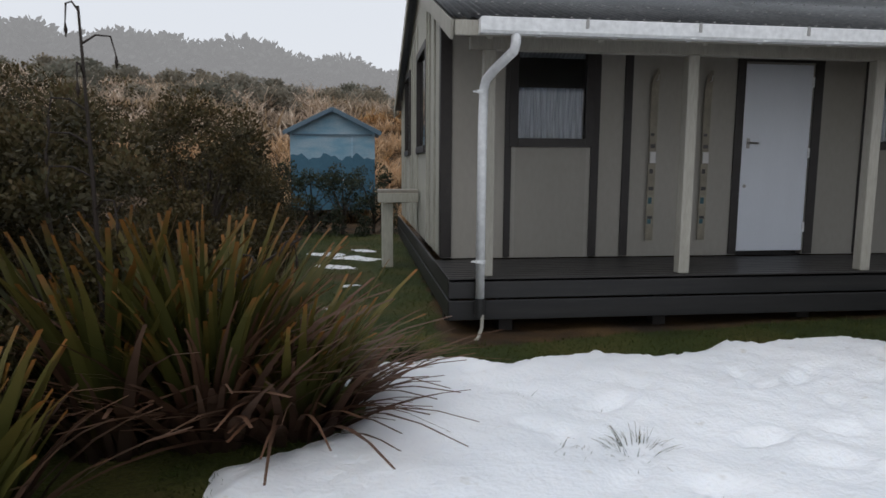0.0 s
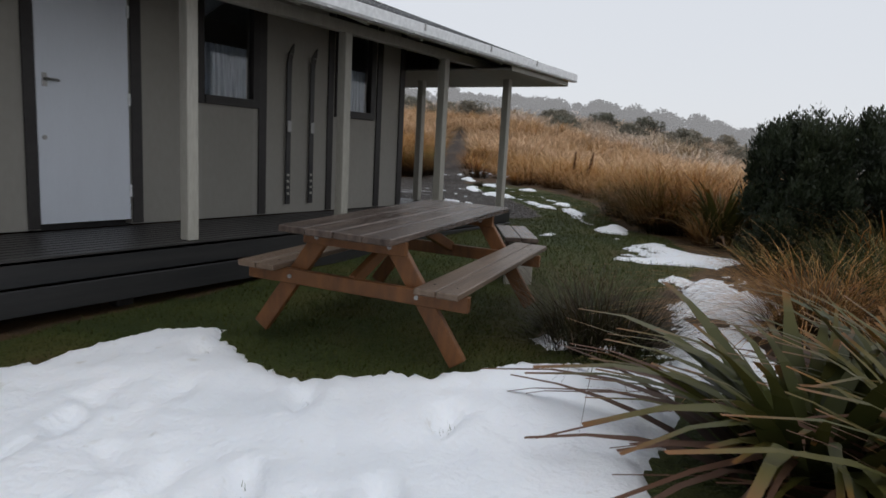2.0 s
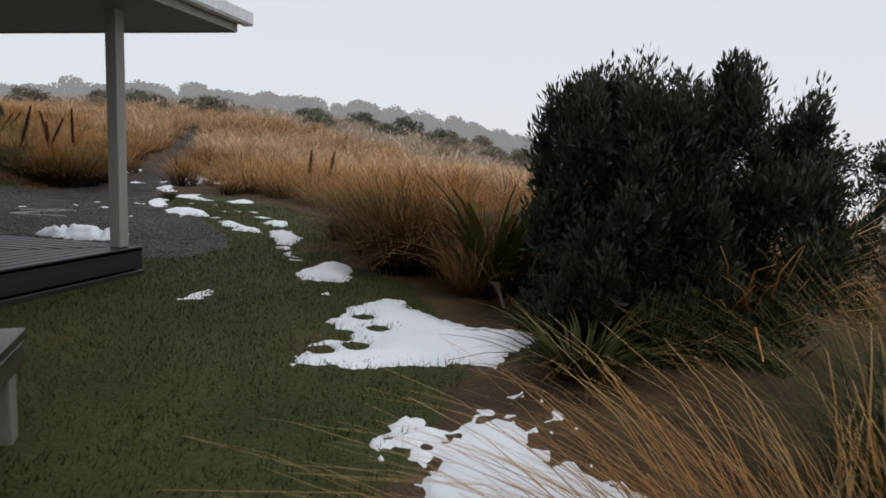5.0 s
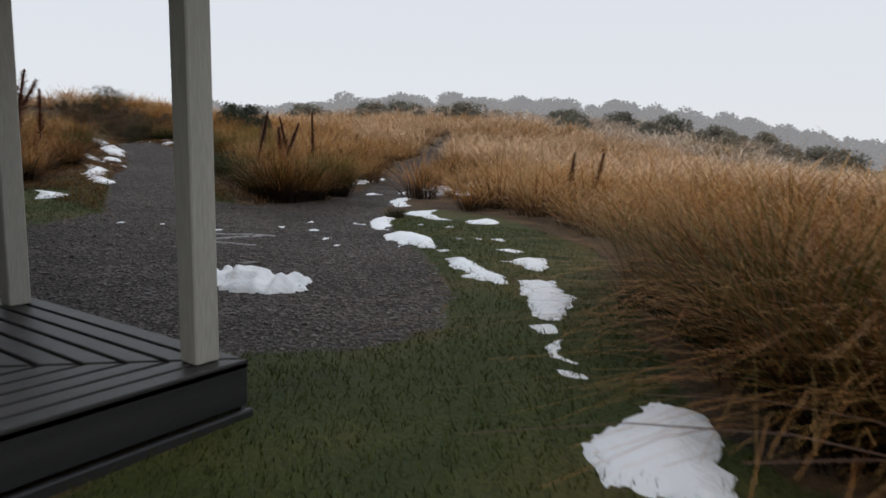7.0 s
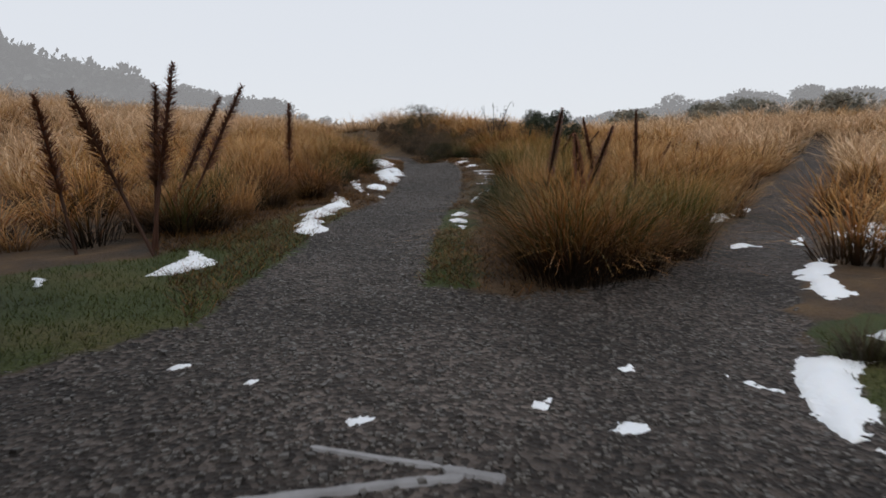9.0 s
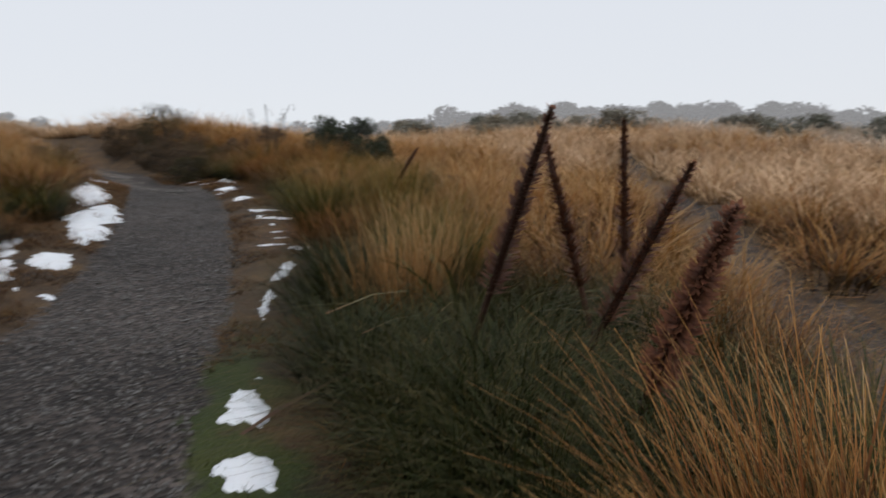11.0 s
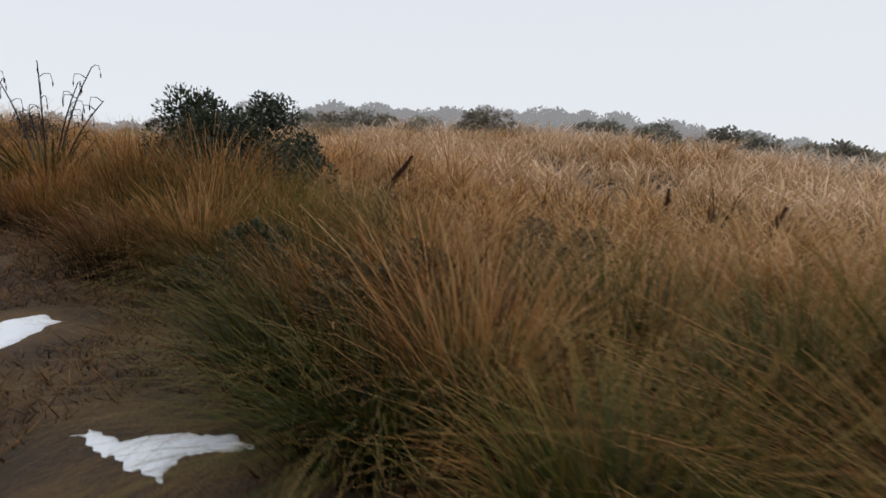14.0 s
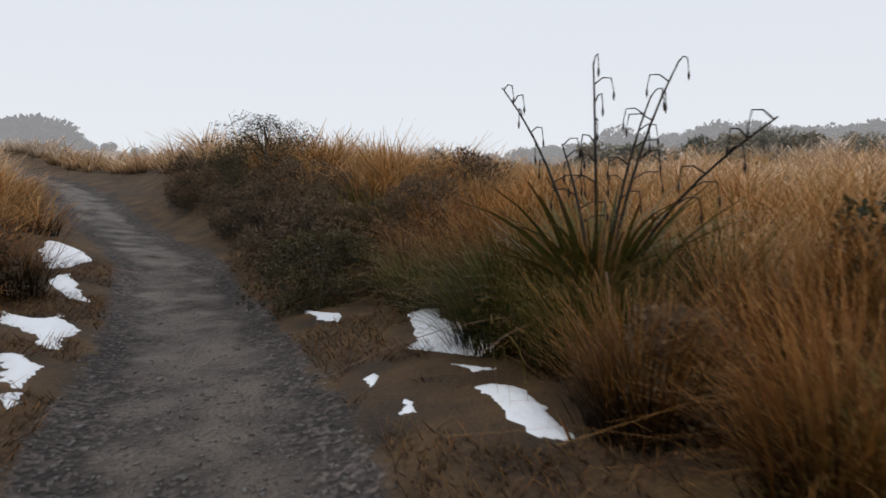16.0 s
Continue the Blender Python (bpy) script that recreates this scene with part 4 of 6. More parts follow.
SNOW_SPOTS = []
WALKED = [eye[:2] for t, eye, target, roll in PATH if t >= 6]
SEEN_LINE = [(4, -3), (8.4, .1), (11.3, 6), (12.7, 9), (15.7, 13.8), (17.8, 19.2), (20, 24)]


def field():
    rs = np.random.RandomState(5)
    gx, gy = np.meshgrid(np.arange(-40, 66, 0.62), np.arange(-30, 66, 0.62))
    x, y = (gx + rs.uniform(-.28, .28, gx.shape)).ravel(), (gy + rs.uniform(-.28, .28, gy.shape)).ravel()
    r = np.hypot(x - 10, y - 5)
    ok = (keep_clear(x, y) > 0) & (r < 52)
    bear = np.degrees(np.arctan2(x - 10, y - 5))
    seen = (bear > -75) & (bear < 135)
    ok &= seen | (r < 12)
    thin = rs.uniform(0, 1, x.shape) < np.where(r < 26, 0.9, np.clip(26 / r, 0.3, 1)) * np.where(bear < -12, 0.6, 1.0)
    ok &= thin
    x, y = x[ok], y[ok]
    d = line_gap(x, y, SEEN_LINE)
    order = np.argsort(d)
    x, y, d = x[order], y[order], d[order]
    z = ground_z(x, y) - 0.03
    near = 160
    for i in range(near):
        root = thing("tussock", (x[i], y[i], z[i]), "clump of rust and straw coloured tussock grass", "tussock", "tussock clumps beside the track")
        root.rotation_euler = (rs.normal(0, 0.06), rs.normal(0, 0.06), rs.uniform(0, 6.28))
        hollow = min(math.hypot(x[i] - 13.4, y[i] - 7.7) - 1.7, math.hypot(x[i] - 14.4, y[i] - 9.9) - 0.9) < 0
        s = rs.uniform(0.6, 0.85) if hollow else rs.uniform(0.62, 1.18)
        root.scale = (s * 1.1, s * 1.1, s * rs.uniform(0.75, 1.1))
        o = new("foliage", NEAR[8 if hollow else rs.randint(8)])
        o.parent = root
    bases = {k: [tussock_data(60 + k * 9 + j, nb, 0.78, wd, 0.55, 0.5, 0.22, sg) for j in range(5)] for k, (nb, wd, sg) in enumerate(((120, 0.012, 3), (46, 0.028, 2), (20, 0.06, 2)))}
    # Farther groups take paler blades, which paints mist into their colour.
    looks = {(0, 0): TUSSOCK_NEAR, (0, 1): TUSSOCK, (0, 2): TUSSOCK_MID, (1, 0): TUSSOCK_MID, (1, 1): TUSSOCK_HAZED, (1, 2): TUSSOCK_HAZED, (2, 0): TUSSOCK_HAZED, (2, 1): TUSSOCK_FAR_HAZE, (2, 2): TUSSOCK_FAR_HAZE}
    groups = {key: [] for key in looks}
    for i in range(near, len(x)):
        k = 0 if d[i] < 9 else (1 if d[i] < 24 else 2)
        v, f, a = bases[k][rs.randint(5)]
        t, s = rs.uniform(0, 6.28), rs.uniform(0.6, 1.3)
        c, sn = math.cos(t), math.sin(t)
        w = np.stack([(v[:, 0] * c - v[:, 1] * sn) * s * 1.15 + x[i], (v[:, 0] * sn + v[:, 1] * c) * s * 1.15 + y[i], v[:, 2] * s * rs.uniform(0.75, 1.1) + z[i]], -1)
        tone = float(waves(x[i] * 0.45, y[i] * 0.45, 3.0)) + rs.normal(0, 0.35)
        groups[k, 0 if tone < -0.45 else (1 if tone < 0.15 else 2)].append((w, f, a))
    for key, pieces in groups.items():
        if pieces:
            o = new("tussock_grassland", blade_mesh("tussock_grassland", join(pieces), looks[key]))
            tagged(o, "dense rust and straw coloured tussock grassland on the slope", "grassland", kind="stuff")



# ---- snow ----
def snow(outline, thick, label, step=0.05, ragged=0.10, prints=(), group="", seed=1.0, holes=()):
    """A patch of old snow lying on the ground, ragged at its rim, with footprints pressed into it."""
    px, py = [p[0] for p in outline], [p[1] for p in outline]
    SNOW_SPOTS.append(((min(px) + max(px)) / 2, (min(py) + max(py)) / 2, min(0.62, 0.32 + 0.5 * max(max(px) - min(px), max(py) - min(py)))))
    xs, ys = np.arange(min(px) - 0.2, max(px) + 0.2, step), np.arange(min(py) - 0.2, max(py) + 0.2, step)
    X, Y = np.meshgrid(xs, ys)
    d = area_gap(X, Y, list(outline)) + ragged * (0.9 * waves(X * 3.1, Y * 3.1, seed) + 0.8 * waves(X * 9, Y * 9, seed + 2) + 0.5 * waves(X * 23, Y * 23, seed + 4) + 0.35 * waves(X * 41, Y * 41, seed + 6))
    for hx, hy, hr in holes:
        d = np.maximum(d, hr - np.hypot(X - hx, Y - hy) + 0.25 * hr * waves(X * 9, Y * 9, seed))
    up = thick * np.clip(-d / 0.18, 0, 1) ** 0.85 * (1 + 0.22 * waves(X * 2.3, Y * 2.3, seed) + 0.12 * waves(X * 7, Y * 7, seed) + 0.10 * waves(X * 19, Y * 19, seed) + 0.06 * waves(X * 31, Y * 31, seed))
    for fx, fy, fa, fd in prints:
        ca, sa = math.cos(fa), math.sin(fa)
        u, v = (X - fx) * ca + (Y - fy) * sa, -(X - fx) * sa + (Y - fy) * ca
        q = (u / 0.15) ** 2 + (v / 0.065) ** 2
        up = up - fd * np.exp(-q ** 2) + 0.15 * fd * np.exp(-(np.sqrt(q) - 1.5) ** 2 * 6)
    up = np.maximum(up, 0.016 * np.clip(-d / 0.08, 0, 1))
    Z = surf(X, Y) + np.where(d < 0, up, -0.03)
    keep = (d < step * 1.2)
    ny, nx = X.shape
    cell = keep[:-1, :-1] | keep[1:, :-1] | keep[:-1, 1:] | keep[1:, 1:]
    idx = np.arange(nx * ny).reshape(ny, nx)
    quads = np.stack([idx[:-1, :-1], idx[:-1, 1:], idx[1:, 1:], idx[1:, :-1]], -1)[cell]
    used, inv = np.unique(quads, return_inverse=True)
    me = bpy.data.meshes.new("snow_patch")
    me.from_pydata(np.stack([X, Y, Z], -1).reshape(-1, 3)[used].tolist(), [], inv.reshape(-1, 4).tolist())
    me.materials.append(SNOW)
    me.polygons.foreach_set("use_smooth", np.ones(len(me.polygons), bool))
    return tagged(new("snow_patch", me), label, "snow", group)


SMALL = "melting snow patches"
rng = random.Random(11)
PRINTS = [(rng.uniform(-3.6, 0.8), rng.uniform(-5.6, -2.4), rng.uniform(0, 3.1), rng.uniform(0.02, 0.055)) for _ in range(34)]
PRINTS += [(-2.15, -3.86, 0.2, 0.08), (-1.7, -3.1, 0.3, 0.06), (-1.35, -3.0, 0.5, 0.05), (-1.2, -4.0, 0.8, 0.07), (-0.3, -4.3, 0.4, 0.08), (-1.0, -4.5, 0.8, 0.08), (-0.5, -3.6, 0.5, 0.06)]
snow([(-6.2, -9), (-5.5, -6.5), (-5.2, -4.6), (-4.9, -3.9), (-4.5, -3.6), (-4.24, -3.1), (-4.28, -2.5), (-4.05, -1.85), (-3.85, -1.9), (-3.25, -2.2), (-2.9, -2.08), (-2.2, -2.02), (-1.98, -2.2), (-1.4, -2.0), (-0.95, -1.93), (-0.2, -1.88), (0.17, -2.2),
      (-0.08, -2.5), (-0.17, -2.95), (-0.3, -3.38), (-0.05, -3.55), (0.16, -3.88), (0.45, -4.05), (0.7, -4.1), (0.9, -4.35), (0.97, -4.6), (1.1, -4.95), (0.45, -5.15), (-0.25, -5.28), (-0.75, -5.5), (-1.2, -6.2), (-1.5, -8), (-3, -9.5)],
     0.085, "broad sheet of trodden old snow before the hut", 0.045, 0.07, PRINTS, holes=((-3.9, -1.95, 0.17),))
for k, (x, y, a) in enumerate(((-4.35, 1.0, .16), (-4.55, 2.4, .24), (-4.35, 3.2, .3), (-4.75, 3.6, .26), (-4.15, 4.1, .28), (-4.5, -0.2, .13))):
    snow([(x + a * (1 + .3 * math.sin(2 * u + k)) * math.cos(u), y + a * 0.7 * (1 + .3 * math.cos(3 * u + k)) * math.sin(u)) for u in [i * math.tau / 10 for i in range(10)]],
         0.03, "scrap of old snow on the grass beside the hut", 0.03, 0.07, group=SMALL, seed=80 + k)
snow([(1.25, -4.01), (1.4, -4.06), (1.32, -4.32), (1.19, -4.32), (1.12, -4.2)], 0.05, "small lump of melting snow on dark turf", 0.03, 0.05, group=SMALL)
snow([(1.41, -4.41), (1.53, -4.52), (1.4, -4.6), (1.29, -4.5)], 0.05, "small lump of melting snow on dark turf", 0.03, 0.05, group=SMALL, seed=2)
snow([(1.1, -4.9), (1.9, -4.75), (3.3, -4.55), (3.9, -4.25), (4.45, -4.75), (4.0, -5.0), (3.65, -5.3), (2.6, -5.35), (1.7, -5.35), (1.0, -5.6)], 0.05, "strip of old snow between tussocks", 0.035, 0.17, group=SMALL, seed=3, holes=((2.6, -4.9, 0.15),))
snow([(5.42, -3.26), (5.63, -3.32), (5.9, -3.28), (6.25, -3.45), (6.22, -3.65), (6.04, -3.74), (5.85, -3.98), (5.66, -4.24), (5.71, -4.56), (5.69, -4.75), (5.28, -4.62), (4.93, -4.5), (4.59, -3.48), (4.68, -3.45), (4.87, -3.39), (4.91, -3.44), (5.02, -3.46), (5.08, -3.5), (5.04, -3.58), (5.11, -3.64), (5.25, -3.57), (5.32, -3.46), (5.39, -3.39)], 0.05, "snow patch on the lawn edge with turf showing through", 0.03, 0.05, group=SMALL, seed=3, holes=((5.69, -3.47, 0.07), (5.45, -3.67, 0.07), (4.88, -3.51, 0.07), (5.02, -3.68, 0.07)))
snow([(9.46, -0.7), (9.65, -0.99), (9.26, -1.33), (8.47, -1.59), (8.48, -1.36), (8.91, -1.07)], 0.05, "snow strip at the foot of overhanging tussock", 0.03, 0.05, group=SMALL, seed=91)
snow([(8.27, -1.46), (8.39, -1.56), (8.22, -1.68), (8.11, -1.57)], 0.03, "thin scrap of snow at the lawn edge", 0.02, 0.03, group=SMALL, seed=92)
snow([(7.98, -1.69), (8.2, -1.74), (7.86, -1.85), (7.79, -2.05), (7.73, -1.98), (7.78, -1.83)], 0.03, "thin scrap of snow at the lawn edge", 0.02, 0.02, group=SMALL, seed=93)
snow([(7.6, -1.88), (7.66, -2.02), (7.57, -2.17), (7.5, -2.07)], 0.025, "thin scrap of snow at the lawn edge", 0.02, 0.02, group=SMALL, seed=94)
snow([(17.36, 16.0), (17.47, 15.97), (17.62, 15.89), (17.57, 15.73), (17.33, 15.62), (17.19, 15.6), (17.1, 15.63)], 0.05, "bright snow patch under rust tussock beside the track", 0.025, 0.03, group=SMALL, seed=95)
snow([(6.86, -2.39), (7.11, -2.4), (7.38, -2.51), (7.48, -2.72), (6.97, -2.91), (6.66, -2.92), (6.68, -2.76), (6.64, -2.58)], 0.07, "snow patch under an overhanging tussock", 0.03, 0.04, group=SMALL, seed=4)
snow([(5.57, -2.09), (5.75, -2.05), (5.89, -2.09), (6.06, -2.01), (5.79, -2.19), (5.65, -2.23)], 0.012, "thin scrap of melting snow on the lawn", 0.02, 0.05, group=SMALL, seed=5)
snow([(6.16, -2.95), (6.42, -2.95), (6.18, -3.01)], 0.02, "crumb of melting snow on the lawn", 0.02, 0.03, group=SMALL, seed=6)
snow([(10.77, 1.87), (11.03, 1.79), (11.02, 1.51), (10.78, 1.1), (10.27, 0.68), (10.25, 0.86), (10.41, 1.11), (10.36, 1.25), (10.57, 1.61)], 0.055, "ragged snow strip along the gravel edge", 0.03, 0.05, group=SMALL, seed=7)
snow([(9.86, 0.25), (10.01, 0.12), (9.95, -0.03), (9.78, -0.15), (9.68, -0.35), (9.56, -0.51), (9.56, -0.59), (9.45, -0.65), (9.4, -0.77), (9.26, -0.78), (9.2, -0.65), (9.25, -0.45), (9.3, -0.27), (9.42, -0.27), (9.52, -0.16), (9.62, 0.05)], 0.055, "ragged snow strip along the gravel edge", 0.03, 0.05, group=SMALL, seed=8)
snow([(10.19, 0.62), (10.27, 0.52), (10.21, 0.43), (10.09, 0.48)], 0.03, "small lump of snow on short grass", 0.02, 0.02, group=SMALL, seed=9)
snow([(10.63, 0.2), (10.82, 0.06), (10.75, -0.13), (10.64, -0.08), (10.64, 0.04)], 0.03, "small lump of snow on short grass", 0.02, 0.02, group=SMALL, seed=10)
snow([(11.37, 0.66), (11.53, 0.58), (11.36, 0.4), (11.28, 0.5)], 0.03, "small lump of snow on short grass", 0.02, 0.02, group=SMALL, seed=11)
snow([(11.22, 0.84), (11.25, 0.69), (11.15, 0.67)], 0.03, "small lump of snow on short grass", 0.02, 0.02, group=SMALL, seed=12)
snow([(10.97, 0.95), (11.12, 0.87), (11.02, 0.83)], 0.03, "small lump of snow on short grass", 0.02, 0.02, group=SMALL, seed=13)
snow([(10.16, -0.19), (10.37, -0.29), (10.47, -0.46), (10.39, -0.59), (9.99, -0.71), (10.0, -0.6), (10.11, -0.48), (10.12, -0.34)], 0.05, "ragged snow patch on short grass", 0.03, 0.06, group=SMALL, seed=14)
snow([(12.64, 3.01), (13.0, 2.96), (13.41, 2.91), (13.05, 2.75), (12.75, 2.39), (12.44, 1.97), (12.31, 2.07), (12.36, 2.29), (12.6, 2.65), (12.6, 2.89)], 0.05, "branching snow patch round a grassy hump", 0.03, 0.06, group=SMALL, seed=15)
snow([(11.37, 2.99), (11.5, 2.71), (11.92, 3.02), (12.06, 2.88), (12.2, 2.65), (11.82, 2.56), (11.19, 2.11), (11.16, 2.29), (11.36, 2.5), (11.37, 2.69)], 0.05, "branching snow patch round a grassy hump", 0.03, 0.06, group=SMALL, seed=16)
snow([(12.47, 1.81), (12.89, 1.64), (12.85, 1.3), (12.52, 1.34), (12.4, 1.54)], 0.06, "snow patch at the foot of tussocks", 0.03, 0.05, group=SMALL, seed=17)
snow([(8.86, 6.42), (9.21, 7.1), (9.33, 7.62), (9.41, 7.37), (9.44, 6.91), (9.46, 6.64), (9.28, 6.52), (9.05, 6.4)], 0.04, "snow patch on the grass at the foot of the bank", 0.03, 0.04, group=SMALL, seed=18)
snow([(8.05, 6.97), (8.15, 6.79), (8.18, 6.51), (8.08, 6.52)], 0.04, "snow patch on the grass at the foot of the bank", 0.03, 0.04, group=SMALL, seed=19)
snow([(10.51, 7.99), (10.96, 9.38), (11.78, 10.58), (12.46, 12.38), (12.09, 10.52), (11.59, 9.65), (11.09, 8.97), (10.91, 8.1), (10.62, 7.81)], 0.05, "melting snow along the bank of the track", 0.04, 0.07, group=SMALL, seed=20)
snow([(13.36, 13.98), (13.62, 14.18), (13.12, 12.77), (12.87, 11.74), (12.85, 12.31)], 0.05, "melting snow along the bank of the track", 0.04, 0.07, group=SMALL, seed=21)
snow([(14.88, 15.72), (15.59, 16.58), (15.01, 14.88), (14.46, 14.42)], 0.05, "melting snow along the bank of the track", 0.04, 0.07, group=SMALL, seed=22)
snow([(12.98, 11.54), (13.1, 11.61), (13.02, 11.42)], 0.05, "melting snow along the bank of the track", 0.04, 0.07, group=SMALL, seed=23)
snow([(13.54, 5.71), (15.07, 7.29), (15.13, 7.16), (14.64, 6.65), (14.68, 6.3), (13.75, 5.72)], 0.05, "snow patch beside the fork track", 0.04, 0.07, group=SMALL, seed=24)
snow([(15.37, 6.91), (16.96, 7.89), (17.63, 7.77), (16.44, 7.22), (15.43, 6.76)], 0.05, "snow patch beside the fork track", 0.04, 0.07, group=SMALL, seed=25)
snow([(18.47, 8.27), (19.05, 8.47), (18.13, 7.99)], 0.05, "snow patch beside the fork track", 0.04, 0.07, group=SMALL, seed=26)
snow([(13.48, 3.93), (14.54, 4.68), (15.19, 4.85), (14.78, 4.48), (14.09, 4.13), (13.7, 3.69), (13.35, 3.64)], 0.05, "snow patch beside the fork track", 0.04, 0.07, group=SMALL, seed=27)
snow([(16.13, 5.8), (17.04, 6.29), (16.02, 5.58)], 0.05, "snow patch beside the fork track", 0.04, 0.07, group=SMALL, seed=28)
snow([(20.08, 6.49), (20.64, 6.32), (20.5, 6.07), (20.96, 5.5), (19.91, 5.65), (19.32, 5.97), (18.55, 5.94), (18.41, 5.68), (17.77, 6.13), (18.33, 6.35), (19.2, 6.26)], 0.05, "snow patch beside the fork track", 0.04, 0.07, group=SMALL, seed=29)
snow([(17.78, 5.83), (17.9, 5.24), (17.23, 5.38), (16.77, 5.06), (16.53, 4.92), (16.11, 4.72), (15.76, 4.88), (15.98, 4.99), (16.3, 5.21), (16.87, 5.42), (17.08, 5.8), (17.25, 5.95)], 0.05, "snow patch beside the fork track", 0.04, 0.07, group=SMALL, seed=30)
snow([(17.35, 4.87), (17.56, 4.58), (17.53, 4.08), (16.92, 4.35), (16.6, 4.85), (17.13, 4.82)], 0.05, "snow patch beside the fork track", 0.04, 0.07, group=SMALL, seed=31)
snow([(15.49, 6.07), (15.59, 5.8), (15.41, 5.88), (15.05, 5.8), (15.13, 5.94), (15.36, 6.03)], 0.05, "snow patch beside the fork track", 0.04, 0.07, group=SMALL, seed=32)
snow([(14.92, 7.51), (15.5, 7.45), (16.02, 7.39), (15.29, 7.38), (14.98, 7.42)], 0.04, "scrap of snow among tussock stems", 0.03, 0.03, group=SMALL, seed=33)
snow([(12.65, 8.31), (13.11, 8.79), (12.75, 8.23)], 0.04, "scrap of snow among tussock stems", 0.03, 0.03, group=SMALL, seed=34)
snow([(12.33, 7.62), (12.5, 7.47), (12.27, 7.3)], 0.04, "scrap of snow among tussock stems", 0.03, 0.03, group=SMALL, seed=35)
snow([(15.43, 18.18), (17.55, 23.15), (15.9, 17.56), (15.52, 16.66), (15.03, 16.23)], 0.06, "bright snow patch on the track bank", 0.04, 0.07, group=SMALL, seed=36)
snow([(14.37, 15.18), (14.68, 15.47), (14.98, 15.48), (14.71, 14.71), (14.54, 14.02), (14.03, 13.52), (14.0, 13.82)], 0.06, "bright snow patch on the track bank", 0.04, 0.07, group=SMALL, seed=37)
snow([(13.28, 12.9), (13.5, 13.21), (13.65, 12.82), (13.46, 12.36), (13.26, 12.46)], 0.06, "bright snow patch on the track bank", 0.04, 0.07, group=SMALL, seed=38)
snow([(12.46, 8.0), (12.55, 8.02), (12.63, 8.0), (12.65, 7.86), (12.54, 7.71), (12.43, 7.82)], 0.04, "small patch of melting snow on brown litter beside the track", 0.025, 0.03, group=SMALL, seed=39)
snow([(12.73, 8.37), (12.9, 8.6), (13.01, 8.55), (12.93, 8.28), (12.78, 8.13), (12.76, 8.25)], 0.04, "small patch of melting snow on brown litter beside the track", 0.025, 0.03, group=SMALL, seed=40)
snow([(13.02, 8.68), (13.19, 8.72), (13.12, 8.62)], 0.04, "small patch of melting snow on brown litter beside the track", 0.025, 0.03, group=SMALL, seed=41)
snow([(13.94, 9.98), (14.28, 10.33), (14.21, 10.11), (13.7, 9.53)], 0.04, "small patch of melting snow on brown litter beside the track", 0.025, 0.03, group=SMALL, seed=42)
snow([(14.88, 11.0), (15.1, 11.13), (14.91, 10.84), (14.57, 10.56), (14.39, 10.5)], 0.04, "small patch of melting snow on brown litter beside the track", 0.025, 0.03, group=SMALL, seed=43)
snow([(15.31, 11.45), (15.48, 11.53), (15.53, 11.44), (15.46, 11.36), (15.33, 11.33)], 0.035, "flat ragged scrap of snow on dead grass beside the track", 0.02, 0.03, group=SMALL, seed=44)
snow([(15.75, 12.51), (15.98, 12.45), (15.9, 12.36), (15.71, 12.37)], 0.035, "flat ragged scrap of snow on dead grass beside the track", 0.02, 0.03, group=SMALL, seed=45)
snow([(15.58, 12.16), (15.77, 12.12), (15.71, 12.06), (15.6, 12.07)], 0.035, "flat ragged scrap of snow on dead grass beside the track", 0.02, 0.03, group=SMALL, seed=46)
snow([(15.19, 12.01), (15.32, 11.96), (15.39, 11.83), (15.44, 11.7), (15.37, 11.74), (15.31, 11.82), (15.21, 11.91)], 0.035, "flat ragged scrap of snow on dead grass beside the track", 0.02, 0.03, group=SMALL, seed=47)
snow([(15.34, 11.54), (15.42, 11.56), (15.49, 11.43), (15.41, 11.33), (15.32, 11.5)], 0.035, "flat ragged scrap of snow on dead grass beside the track", 0.02, 0.03, group=SMALL, seed=48)
snow([(16.73, 14.59), (16.81, 14.56), (16.79, 14.39), (16.93, 14.07), (16.89, 13.95), (16.75, 14.1), (16.59, 14.03), (16.62, 14.18)], 0.035, "flat ragged scrap of snow on dead grass beside the track", 0.02, 0.03, group=SMALL, seed=49)
snow([(16.4, 13.78), (16.47, 13.72), (16.35, 13.61), (16.54, 13.56), (16.52, 13.47), (16.66, 13.29), (16.54, 13.14), (16.49, 13.23), (16.32, 13.23), (16.4, 13.32), (16.25, 13.6)], 0.035, "flat ragged scrap of snow on dead grass beside the track", 0.02, 0.03, group=SMALL, seed=50)
snow([(16.05, 12.98), (16.12, 12.99), (16.09, 12.85), (16.01, 12.88)], 0.035, "flat ragged scrap of snow on dead grass beside the track", 0.02, 0.03, group=SMALL, seed=51)
snow([(18.17, 18.09), (18.3, 17.96), (18.44, 18.15), (18.58, 18.22), (18.47, 18.03), (18.52, 17.89), (18.36, 17.7), (18.26, 17.38), (18.08, 17.24), (17.88, 17.15), (17.68, 17.04), (17.66, 17.11), (17.72, 17.21), (17.87, 17.29), (18.06, 17.48), (18.1, 17.71), (18.18, 17.78)], 0.045, "melting snow patch on the litter below the flax", 0.025, 0.03, group=SMALL, seed=52)
snow([(18.69, 18.47), (18.84, 18.49), (18.74, 18.37)], 0.045, "melting snow patch on the litter below the flax", 0.025, 0.03, group=SMALL, seed=53)
